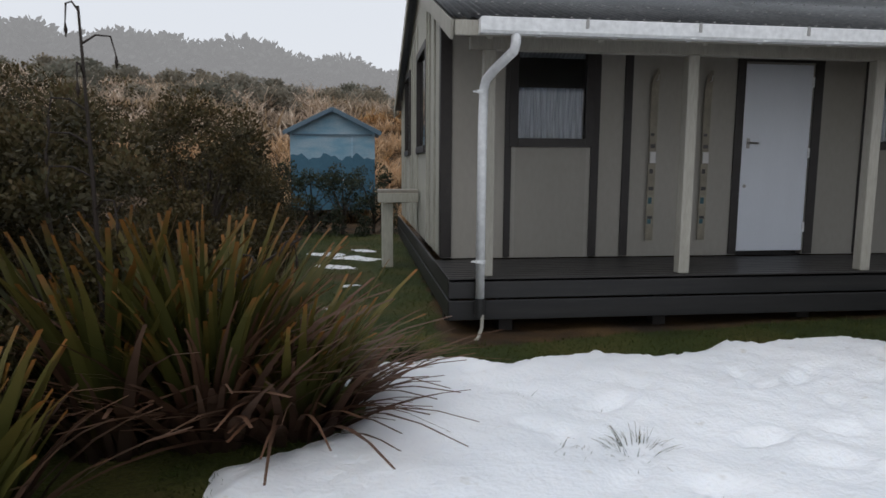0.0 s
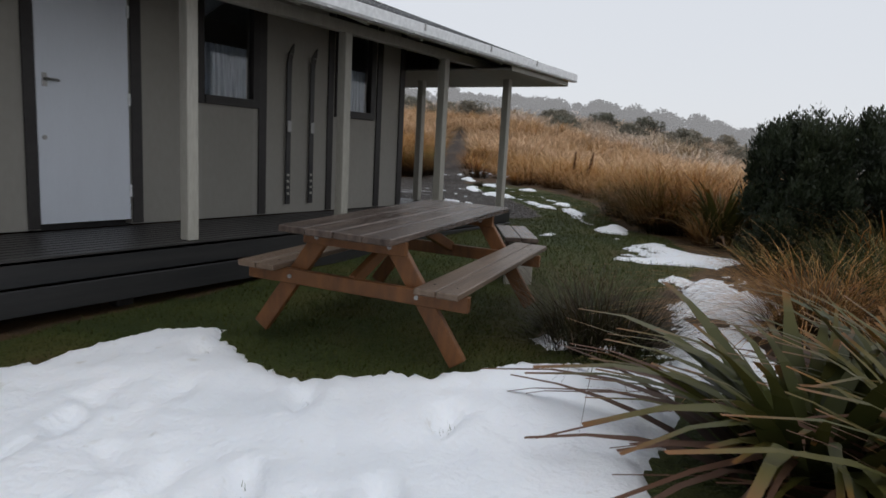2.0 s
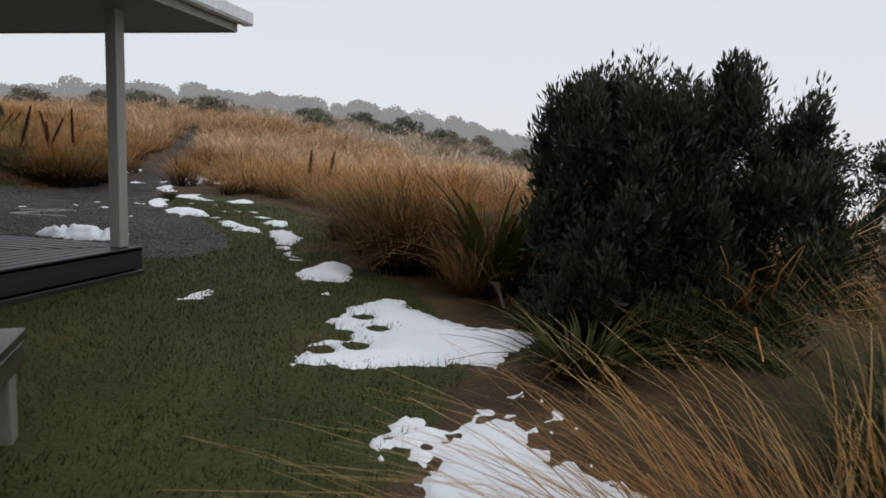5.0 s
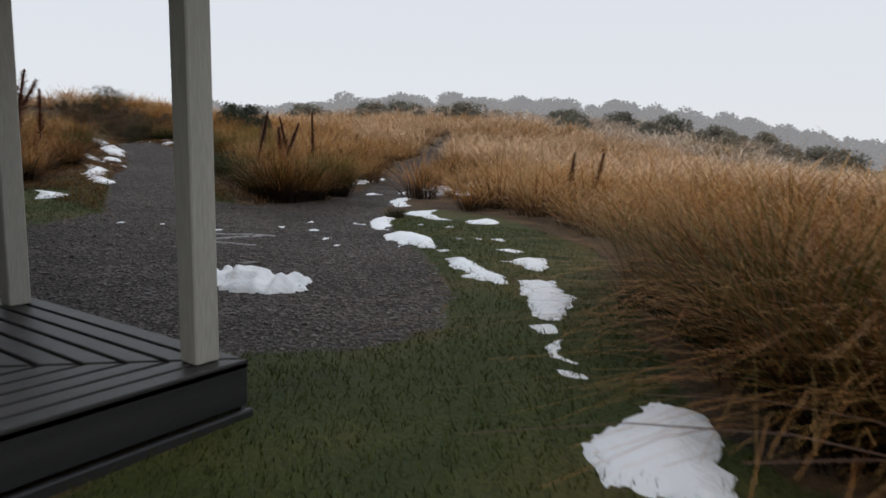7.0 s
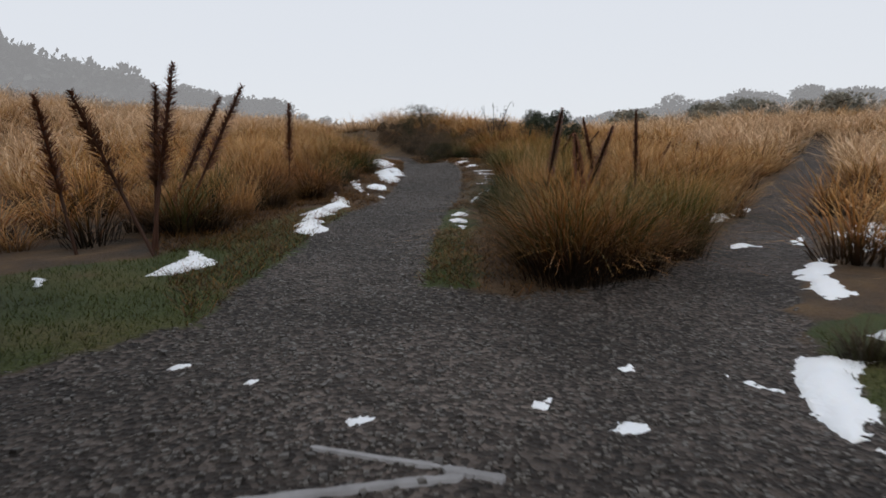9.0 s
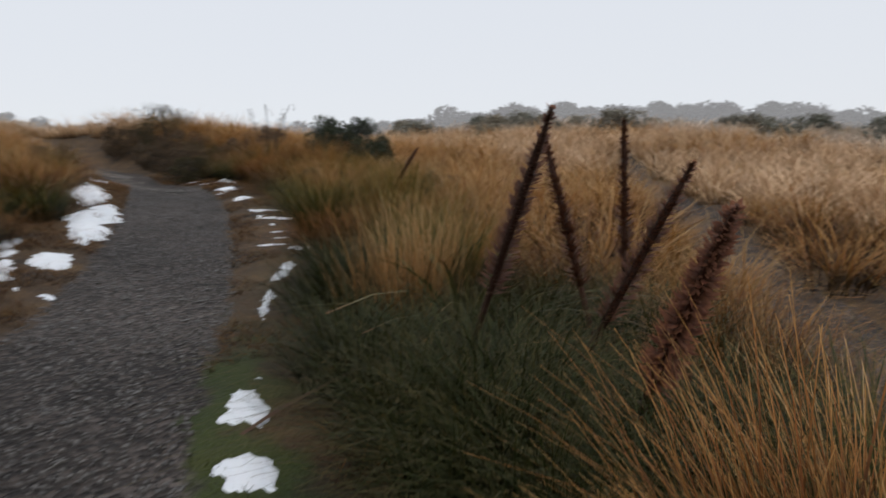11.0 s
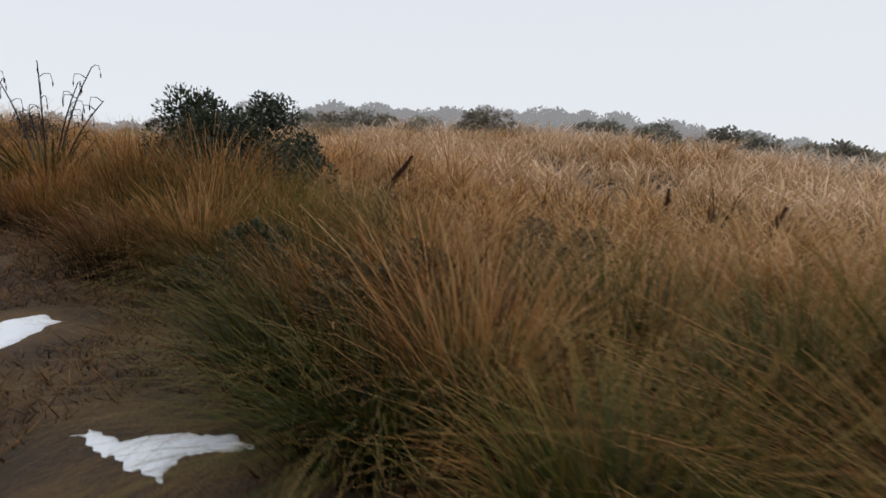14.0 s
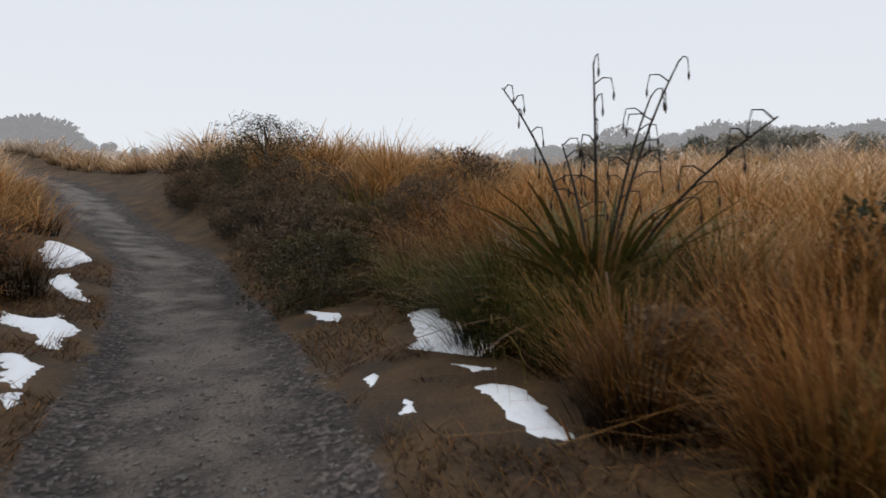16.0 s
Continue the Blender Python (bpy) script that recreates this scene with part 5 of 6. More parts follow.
snow([(20.43, 21.91), (20.64, 21.99), (20.71, 21.76), (20.51, 21.48), (20.49, 21.16), (20.35, 20.71), (20.22, 20.52), (19.89, 20.38), (19.87, 20.62), (19.8, 21.01), (20.05, 21.21)], 0.045, "melting snow patch on the litter below the flax", 0.025, 0.03, group=SMALL, seed=54)
snow([(19.51, 20.02), (19.62, 20.0), (19.68, 19.79), (19.54, 19.52), (19.43, 19.33), (19.33, 19.24), (19.24, 19.33), (19.3, 19.59), (19.39, 19.7)], 0.045, "melting snow patch on the litter below the flax", 0.025, 0.03, group=SMALL, seed=55)
snow([(20.13, 23.08), (20.17, 22.73), (20.15, 22.44), (20.0, 22.23), (19.99, 22.61)], 0.045, "melting snow patch on the litter below the flax", 0.025, 0.03, group=SMALL, seed=56)
snow([(19.25, 20.7), (19.39, 20.73), (19.33, 20.61), (19.21, 20.55)], 0.045, "melting snow patch on the litter below the flax", 0.025, 0.03, group=SMALL, seed=57)
snow([(19.17, 20.21), (19.22, 20.16), (19.09, 19.98), (19.05, 20.04)], 0.045, "melting snow patch on the litter below the flax", 0.025, 0.03, group=SMALL, seed=58)
snow([(19.72, 20.44), (19.83, 20.18), (19.7, 20.23)], 0.045, "melting snow patch on the litter below the flax", 0.025, 0.03, group=SMALL, seed=59)
snow([(18.67, 27.86), (18.81, 28.13), (19.08, 27.69), (19.11, 27.01), (18.76, 26.64), (18.47, 26.49)], 0.05, "snow patch along the outer edge of the track", 0.035, 0.05, group=SMALL, seed=60)
snow([(18.44, 25.92), (18.71, 26.33), (18.66, 24.87), (18.47, 24.95)], 0.05, "snow patch along the outer edge of the track", 0.035, 0.05, group=SMALL, seed=61)
snow([(17.85, 24.27), (18.03, 23.74), (18.29, 24.12), (18.28, 23.49), (18.01, 22.6), (17.91, 22.64), (17.95, 23.16), (17.79, 23.7)], 0.05, "snow patch along the outer edge of the track", 0.035, 0.05, group=SMALL, seed=62)
snow([(17.71, 22.82), (17.88, 22.31), (17.77, 21.79), (17.61, 21.45), (17.6, 21.63)], 0.05, "snow patch along the outer edge of the track", 0.035, 0.05, group=SMALL, seed=63)
heap = [(7.8, 1.32), (7.94, 1.52), (8.11, 1.51), (8.3, 1.3), (8.38, 1.11), (8.43, 0.9), (8.43, 0.64), (8.34, 0.57), (8.18, 0.43), (8.07, 0.49), (7.95, 0.6), (7.89, 0.75), (7.8, 0.85), (7.8, 1.08)]
snow(heap, 0.12, "mound of old snow on the gravel yard", 0.02, 0.035, [(8.2, 0.8, 0.4, 0.06), (8.0, 1.2, 1.2, 0.05), (8.3, 0.9, 2.0, 0.05), (8.05, 0.75, 0.9, 0.04), (8.15, 1.2, 0.1, 0.05), (7.95, 0.95, 2.2, 0.05), (8.25, 0.65, 1.4, 0.05), (8.1, 1.4, 0.7, 0.05)], seed=15)
for k, (x, y, a) in enumerate(((8.9, 4.3, .05), (9.5, 3.3, .05), (10.15, 2.15, .09), (10.5, 2.75, .09), (9.9, 1.75, .05), (11.0, 3.3, .08), (10.3, 3.1, .06), (9.2, 3.9, .06), (10.3, 1.15, .06), (11.9, 1.6, .08), (11.8, 2.0, .07))):
    ring = [(x + a * (1 + .3 * math.sin(2 * u + k)) * math.cos(u), y + a * 0.6 * (1 + .3 * math.cos(3 * u + k)) * math.sin(u)) for u in [i * math.tau / 9 for i in range(9)]]
    snow(ring, 0.03, "scrap of melting snow on the ground", 0.025, 0.03, group=SMALL, seed=60 + k)

# ---- picnic table ----
def picnic_table():
    t = thing("picnic_table", (-0.02, -3.31, -0.38), "weathered wooden picnic table with attached benches on the turf", "picnic table")
    t.rotation_euler = (radians(1.2), radians(-1.0), radians(10.5))
    rnd = random.Random(4)
    L = 2.2
    for k in range(4):
        v = -0.37 + k * 0.187
        part("top_board", box((-0.01 * rnd.random(), v, 0.665), (L + 0.01 * rnd.random(), v + 0.178, 0.705 + 0.003 * rnd.random()), 0.005), TABLE, t)
    for side in (-1, 1):
        for k in range(2):
            v0 = side * (0.475 + 0.138 * k)
            part("seat_board", box((0.10, min(v0, v0 + side * 0.13), 0.395), (2.12, max(v0, v0 + side * 0.13), 0.432), 0.005), SEAT, t)
    for u in (0.25, 1.85):
        part("seat_bearer", beam(bmesh.new(), (u, -0.76, 0.345), (u, 0.76, 0.345), 0.045, 0.095, 0.005), LEGS, t)
        part("top_bearer", beam(bmesh.new(), (u, -0.35, 0.617), (u, 0.35, 0.617), 0.045, 0.09, 0.005), LEGS, t)
        for side in (-1, 1):
            part("leg", beam(bmesh.new(), (u + 0.047, side * 0.22, 0.66), (u + 0.047, side * 0.70, -0.03), 0.045, 0.11, 0.005), LEGS, t)
            for z, v in ((0.345, 0.44), (0.617, 0.25)):
                part("bolt", tube(bmesh.new(), [(u - 0.030, side * v, z), (u - 0.0225, side * v, z)], 0.014, 8), METAL, t)
    part("brace", beam(bmesh.new(), (0.25, 0.0, 0.37), (1.0, 0.0, 0.64), 0.045, 0.08), LEGS, t)
    part("brace", beam(bmesh.new(), (1.85, 0.0, 0.37), (1.1, 0.0, 0.64), 0.045, 0.08), LEGS, t)
    for u, v, k in [(u, v, k) for k, u in enumerate((0.25, 1.85)) for v in (-0.68, -0.54, 0.54, 0.68)]:
        part("nail", tube(bmesh.new(), [(u, v, 0.430), (u, v, 0.4345)], 0.006, 6), BLACK, t)
    return t


picnic_table()


def low_bench():
    """A plain low bench of two thick boards on block legs."""
    g = sz(3.05, -2.95)
    b = thing("bench", (3.05, -2.95, g), "low weathered timber bench standing beside the picnic table", "bench")
    b.rotation_euler = (0, 0, radians(33))
    top = 0.05 - g
    for v in (-0.155, 0.005):
        part("seat_board", box((-0.5, v, top - 0.045), (0.5, v + 0.15, top), 0.006), TABLE, b)
    for u in (-0.42, 0.34):
        part("leg", box((u, -0.13, -0.04), (u + 0.09, 0.13, top - 0.145), 0.006), BARE, b)
    for v in (-0.15, 0.11):
        part("rail", box((-0.47, v, top - 0.143), (0.47, v + 0.04, top - 0.047), 0.005), TABLE, b)


low_bench()
# needles and leaf litter on the tabletop
litter = bmesh.new()
rnd = random.Random(8)
for _ in range(60):
    a, u, v = rnd.uniform(0, 3.14), rnd.gauss(0.75, 0.2), rnd.gauss(0.06, 0.10)
    beam(litter, (u, v, 0.711), (u + 0.04 * math.cos(a), v + 0.04 * math.sin(a), 0.713), 0.003, 0.002, 0)
o = part("dead_leaf_litter", litter, FLAX_DEAD, None)
o.matrix_world = pose(-0.02, -3.31, -0.38, 1.2, -1.0, 10.5)
tagged(o, "scatter of dead brown leaves on the tabletop", "leaf litter", kind="stuff")

# ---- post with a flat rail by the hut's side ----
st = thing("rail_stand", (-3.82, 2.6, sz(-3.82, 2.6)), "grey painted timber stand with a flat top beside the hut", "stand")
g0 = sz(-3.82, 2.6)
part("post", box((-0.10, -0.10, -0.05), (0.06, 0.10, 0.42 - g0), 0.008), SIDE, st)
for k in range(2):
    part("top_board", box((-0.16, -0.17 + k * 0.17, 0.565 - g0), (0.42, -0.01 + k * 0.17, 0.61 - g0), 0.006), BARE, st)
part("side_board", box((-0.16, -0.19, 0.43 - g0), (0.42, -0.172, 0.563 - g0), 0.005), SIDE, st)

# ---- shed with a painted mural ----
SX0, SX1, SY, SZ = -5.85, -3.86, 9.0, -0.1
shed = thing("shed", (-4.85, 9.0, 0), "small blue shed painted with a mountain mural", "shed")
sh = (4.85, -9.0, 0)


def sp(name, bm, material, label=""):
    bm.transform(Matrix.Translation(sh))
    return part(name, bm, material, shed, label)


sp("wall", box((SX0, SY, SZ), (SX1, SY + 2.4, 1.74), 0), SHEDB, "pale blue painted wall")
bm = bmesh.new()
v = [bm.verts.new(p) for p in ((SX0, SY, 1.74), (SX1, SY, 1.74), (-4.85, SY, 2.25), (SX0, SY + 2.4, 1.74), (SX1, SY + 2.4, 1.74), (-4.85, SY + 2.4, 2.25))]
for f in ((0, 1, 2), (5, 4, 3), (0, 2, 5, 3), (1, 4, 5, 2)):
    bm.faces.new([v[i] for i in f])
sp("gable", bm, SHEDB)
for s in (-1, 1):
    sp("roof_sheet", beam(bmesh.new(), (-4.85, SY + 1.2, 2.30), (-4.85 + s * 1.14, SY + 1.2, 1.74), 2.7, 0.05), SHEDR, "blue-grey roof")
    sp("barge_board", beam(bmesh.new(), (-4.85, SY - 0.17, 2.27), (-4.85 + s * 1.14, SY - 0.17, 1.70), 0.03, 0.09), SHEDR)
bm = bmesh.new()
prev = None
for i in range(24):
    x = SX0 + (SX1 - SX0) * i / 23
    z = 1.17 + 0.06 * math.sin(i * 0.8) + 0.04 * math.sin(i * 2.1 + 1)
    a, b = bm.verts.new((x, SY - 0.008, SZ)), bm.verts.new((x, SY - 0.008, z))
    if prev:
        bm.faces.new((prev[0], a, b, prev[1]))
    prev = (a, b)
sp("mural_hills", bm, SHEDM, "dark blue painted hills")
sp("panel_strip", box((-5.80, SY - 0.03, 1.66), (-3.92, SY - 0.01, 1.70), 0), SHEDR)
sp("panel_strip", box((-4.42, SY - 0.03, 1.15), (-4.38, SY - 0.01, 1.66), 0), SHEDB)

# ---- sign at the path side ----
sg = thing("sign", (-1.05, -6.35, sz(-1.05, -6.35)), "small faded red sign board on a short post beside flax", "sign")
sg.rotation_euler = (0, radians(-8), radians(-60))
part("board", box((-0.18, -0.012, 0.42), (0.18, 0.012, 0.80), 0.006), RED, sg, "faded red board")
part("post", box((-0.025, 0.013, -0.1), (0.025, 0.05, 0.78), 0.004), BARE, sg)
for k in range(3):
    part("lettering", box((-0.14, -0.016, 0.70 - k * 0.09), (0.10 - 0.03 * k, -0.0125, 0.735 - k * 0.09), 0), CREAM, sg)


# ---- flax ----
def flax_leaf_set(rs, n, length, width, lean, droop, root=0.16, segs=6):
    return strips(rs, n, root, length, lean, droop, width, segs, 0.28, twist=0.5)


def flax(at, seed, n, length, lean=0.75, droop=0.42, width=0.055, dead=30, label="clump of green flax with long strap leaves", stalks=()):
    rs = np.random.RandomState(seed)
    parts = []
    for k in range(3):
        me = blade_mesh("leaf_fan", flax_leaf_set(rs, n // 3, length, width, lean, droop), FLAX)
        parts.append(("leaf_fan", me, ""))
    if dead:
        parts.append(("dead_leaves", blade_mesh("dead_leaves", flax_leaf_set(rs, dead, length * 0.8, width * 0.7, lean * 1.9, droop * 2.0, 0.25), FLAX_DEAD), "dead brown leaves"))
    ob = plant("flax", parts, at, label, "flax")
    for a, tilt, h in stalks:
        flower_stalk(ob, a, tilt, h, rs)
    return ob


def flower_stalk(parent, azim, tilt, h, rs):
    """A dark flax flower stalk that bends over, with side branches and dry pods."""
    bm = bmesh.new()
    pts = []
    for k in range(9):
        u = k / 8
        out = tilt * h * (u + 0.5 * u ** 3)
        pts.append((out * math.cos(azim), out * math.sin(azim), h * (u - 0.10 * tilt * u ** 3)))
    tube(bm, pts, [0.016 * (1 - 0.75 * k / 8) + 0.002 for k in range(9)], 6)
    for k in range(7):
        u = 0.55 + 0.44 * k / 6
        i = min(int(u * 8), 7)
        p = Vector(pts[i]).lerp(Vector(pts[i + 1]), u * 8 - i)
        a = rs.uniform(0, 6.28)
        L = 0.17 * (1.15 - u) + 0.09
        q = p + Vector((L * math.cos(a), L * math.sin(a), 0.05))
        e = q + Vector((0.02 * math.cos(a), 0.02 * math.sin(a), -0.09))
        tube(bm, [p, p.lerp(q, 0.5) + Vector((0, 0, 0.025)), q, e], [0.006, 0.005, 0.005, 0.003], 5)
        tube(bm, [e, e + Vector((0, 0, -0.035)), e + Vector((0, 0, -0.07))], [0.004, 0.010, 0.002], 5)
    part("flower_stalk", bm, STALK, parent, "dark dry flower stalk")


def at(x, y, dz=-0.02):
    return (x, y, sz(x, y) + dz)


flax(at(-5.05, -3.4), 1, 200, 1.05, 0.5, 0.2, 0.08, 190, "large flax clump with bronze-tipped and dead leaves", ())
flax(at(-4.62, -3.3), 2, 90, 0.8, 0.75, 0.32, 0.07, 200, "flax clump with many dead brown leaves trailing on snow")
flax(at(-5.0, -2.7), 13, 80, 0.9, 0.45, 0.18, 0.09, 60, "flax clump with bronze leaves near the hut")
flax(at(-5.75, -4.45), 3, 80, 0.7, 0.45, 0.18, 0.095, 40, "green flax clump beside snow")
flax(at(-5.5, -3.5), 14, 110, 1.0, 0.5, 0.2, 0.085, 90, "flax clump with a tall dry flower stalk", ((2.2, 0.04, 2.2), (0.3, 0.6, 1.1)))
flax(at(0.15, -5.78), 4, 120, 0.74, 0.75, 0.75, 0.10, 70, "flax clump with arching olive leaves beside snow", ())
flax(at(0.65, -6.3), 5, 100, 0.85, 0.65, 0.6, 0.10, 70, "flax clump with arching olive leaves beside snow")
flax(at(-0.1, -6.45), 15, 90, 0.8, 0.75, 0.5, 0.08, 50, "flax clump with arching olive leaves behind the sign")
flax(at(6.85, -4.2), 6, 66, 0.95, 0.5, 0.5, 0.09, 24, "grey-green flax clump with bent leaves by the lawn")
flax(at(5.0, -5.0), 7, 130, 0.42, 1.1, 0.7, 0.022, 40, "low flax tuft at the foot of a dark shrub")
flax(at(2.55, -6.55), 8, 45, 0.85, 0.5, 0.4, 0.045, 12, "flax clump among orange tussock")
flax(at(20.98, 20.35), 9, 150, 1.0, 0.95, 0.5, 0.055, 110, "flax clump with tall dry flower stalks beside the track",
     ((1.5, 0.02, 1.85), (-0.59, 0.20, 1.9), (-0.45, 0.16, 1.65), (1.45, 0.38, 1.9), (1.3, 0.22, 1.35), (-1.73, 0.62, 1.4)))
flax(at(14.45, 8.35), 10, 30, 0.8, 1.1, 0.8, 0.045, 6, "small flax clump among tussock")
flax(at(9.4, 8.6), 12, 45, 0.75, 0.75, 0.4, 0.02, 20, "stiff dark flax tuft beside the track")

# ---- dark rush tufts and near tussocks ----
def tuft(x, y, seed, n, h, lean, droop, base, material, label, width=0.006):
    rs = np.random.RandomState(seed)
    d = join([strips(rs, int(n * .6), base, h, lean, droop, width, 5), strips(rs, int(n * .4), base * 1.3, h * .8, lean * 1.6, droop * 1.4, width, 5)])
    return plant("tussock", [("foliage", blade_mesh("tussock_blades", d, material), "")], at(x, y), label, "tussock")


tuft(1.5, -4.38, 31, 1300, 0.52, 1.0, 0.5, 0.36, TUSSOCK_DARK, "dark brown-green rush tussock between snow and picnic table")
tuft(2.65, -5.65, 32, 1300, 0.8, 0.9, 0.85, 0.30, TUSSOCK, "bright orange tussock hanging over snow")
tuft(3.4, -6.1, 33, 700, 0.85, 0.6, 0.5, 0.30, TUSSOCK_GREEN, "green and straw tussock beside orange tussock")
tuft(2.1, -6.5, 34, 500, 0.7, 0.7, 0.5, 0.28, TUSSOCK, "orange tussock beside flax")
tuft(4.2, -6.4, 35, 600, 0.8, 0.55, 0.4, 0.35, TUSSOCK_GREEN, "green and straw tussock beside a shrub")
tuft(5.6, -7.2, 37, 500, 0.8, 0.6, 0.5, 0.35, TUSSOCK, "straw tussock behind a dark shrub")
for k, (x, y, s) in enumerate(((7.5, -3.3, 1.2), (8.1, -2.95, 1.25), (7.5, -3.95, 1.25), (8.75, -2.6, 1.3), (9.35, -2.05, 1.1), (8.2, -3.5, 1.35), (9.3, -2.7, 1.3), (7.2, -4.9, 1.2), (8.4, -4.6, 1.2))):
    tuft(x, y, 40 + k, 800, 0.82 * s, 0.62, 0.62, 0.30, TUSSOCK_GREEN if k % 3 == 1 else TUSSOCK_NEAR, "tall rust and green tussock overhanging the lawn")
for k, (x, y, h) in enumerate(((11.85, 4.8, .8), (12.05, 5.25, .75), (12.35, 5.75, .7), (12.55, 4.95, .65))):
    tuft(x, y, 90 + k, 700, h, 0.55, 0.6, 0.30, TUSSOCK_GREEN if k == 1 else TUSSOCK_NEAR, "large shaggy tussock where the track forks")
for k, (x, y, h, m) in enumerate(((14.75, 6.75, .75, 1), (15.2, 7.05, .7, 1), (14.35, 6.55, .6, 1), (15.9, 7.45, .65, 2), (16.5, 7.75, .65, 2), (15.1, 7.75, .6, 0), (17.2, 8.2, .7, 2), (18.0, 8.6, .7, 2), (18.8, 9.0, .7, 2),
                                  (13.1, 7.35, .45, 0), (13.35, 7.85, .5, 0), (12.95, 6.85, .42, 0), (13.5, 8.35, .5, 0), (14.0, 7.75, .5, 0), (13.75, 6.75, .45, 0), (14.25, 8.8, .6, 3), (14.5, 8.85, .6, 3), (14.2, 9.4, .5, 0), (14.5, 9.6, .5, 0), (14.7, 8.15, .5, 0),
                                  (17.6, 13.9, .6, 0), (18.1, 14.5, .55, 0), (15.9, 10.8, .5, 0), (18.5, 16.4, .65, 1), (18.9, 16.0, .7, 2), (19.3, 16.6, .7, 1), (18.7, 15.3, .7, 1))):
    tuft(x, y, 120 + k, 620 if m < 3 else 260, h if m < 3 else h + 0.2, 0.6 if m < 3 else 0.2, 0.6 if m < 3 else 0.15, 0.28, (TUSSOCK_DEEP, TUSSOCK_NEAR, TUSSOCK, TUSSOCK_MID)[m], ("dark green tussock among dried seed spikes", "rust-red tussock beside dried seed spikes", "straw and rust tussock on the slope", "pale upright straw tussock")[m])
for k, (x, y) in enumerate(((-2.88, -3.92), (-3.38, -3.88), (-3.27, -3.87), (-3.17, -3.96), (-3.24, -3.05))):
    tuft(x, y, 70 + k, 170 if k == 0 else 40, 0.17 if k == 0 else 0.11, 0.8, 0.4, 0.07, TUSSOCK_DEEP, "little grass tuft poking through snow", 0.007)
tuft(-3.95, -1.95, 75, 400, 0.22, 1.1, 0.7, 0.16, TUSSOCK_GREEN, "low green grass tuft at the snow edge", 0.005)
tuft(12.15, 2.72, 76, 260, 0.24, 0.5, 0.4, 0.10, TUSSOCK_DARK, "dark green tuft at the gravel edge", 0.006)


# ---- shrubs ----
def shrub(x, y, seed, h, r, material, label, clumps=60, leaves=110, leaf=0.035, name="shrub", spiky=0.0, squash=0.9, low=0.15, boxy=2, rise=0.5, slim=0.28):
    """Trunk, limbs and a crown of many leaf clumps with gaps and an uneven outline."""
    rs = np.random.RandomState(seed)
    z0 = sz(x, y)
    root = thing(name, (x, y, z0 - 0.02), label, "shrub")
    cs, ends = [], []
    for k in range(clumps):
        a, u = rs.uniform(0, 6.28), rs.uniform(0, 1)
        zz = h * (low + (1 - low) * u)
        prof = math.sqrt(max(0.05, 1 - abs((u - 0.42) / 0.62) ** boxy))
        rr = r * prof * math.sqrt(rs.uniform(0.25, 1.0)) * (1 + 0.18 * math.sin(3 * a + seed))
        cr = r * rs.uniform(0.17, 0.30) * squash
        cs.append((rr * math.cos(a), rr * math.sin(a), zz - cr * 0.6 + spiky * rs.uniform(-0.3, 1) * h * 0.12 * (u > 0.7), cr))
        ends.append((rr * math.cos(a) * 0.9, rr * math.sin(a) * 0.9, zz - cr))
    third = len(cs) // 3
    for k in range(3):
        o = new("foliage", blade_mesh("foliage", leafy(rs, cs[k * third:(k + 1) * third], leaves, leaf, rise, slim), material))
        o.parent = root
    bm = bmesh.new()
    tube(bm, [(0, 0, -0.05), (0.02, 0.01, h * 0.2), (0.03, -0.02, h * 0.5), (0, 0, h * 0.8)], [r * 0.07, r * 0.055, r * 0.035, r * 0.012], 7)
    part("trunk", bm, WOOD, root)
    for k in range(0, clumps, 5):
        e = ends[k]
        part("limb", tube(bmesh.new(), [(0.02, 0, e[2] * 0.35), (e[0] * 0.5, e[1] * 0.5, e[2] * 0.72), e], [r * 0.03, r * 0.02, r * 0.006], 5), WOOD, root)
    return root


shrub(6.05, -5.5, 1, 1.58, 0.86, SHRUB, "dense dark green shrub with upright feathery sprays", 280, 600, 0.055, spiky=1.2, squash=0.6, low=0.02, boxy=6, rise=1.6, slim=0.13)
shrub(7.4, -7.45, 15, 1.25, 0.5, SHRUB, "small dark shrub behind orange tussock", 60, 170, 0.06, spiky=1.2, squash=0.7, low=0.05, boxy=4, rise=1.6, slim=0.13)
shrub(10.6, -7.6, 2, 1.65, 0.75, SHRUB, "small dark shrub among tussock", 50, 150, 0.05, spiky=1.0)
shrub(21.3, 17.65, 3, 1.3, 1.08, SHRUB, "dark green rounded shrub in the tussock field", 110, 330, 0.045, low=0.05, spiky=1.6, squash=0.85)
for k, (x, y, h, r) in enumerate(((-6.05, -2.8, 1.55, 0.75), (-5.85, 0.1, 1.85, 0.85), (-7.3, -1.2, 1.9, 1.1), (-6.6, -3.9, 1.2, 0.7), (-7.6, 1.6, 2.0, 1.2), (-5.9, 2.4, 1.4, 0.8), (-6.3, 4.6, 1.5, 0.9), (-6.9, -2.5, 1.7, 0.9), (-5.55, -1.6, 1.0, 0.6), (-8.8, -3.2, 2.0, 1.2))):
    shrub(x, y, 4 + k, h, r, SHRUB_BROWN, "twiggy brown-green upright shrub behind the flax", 120, 260, 0.036, spiky=1.8, squash=0.8, low=0.03)
for k, (x, y) in enumerate(((-5.9, 6.6), (-5.25, 6.9), (-4.6, 6.8), (-3.95, 7.3))):
    shrub(x, y, 20 + k, 1.45, 0.62, SHRUB, "dark hedge shrub before the shed", 40, 110, 0.045, low=0.02)
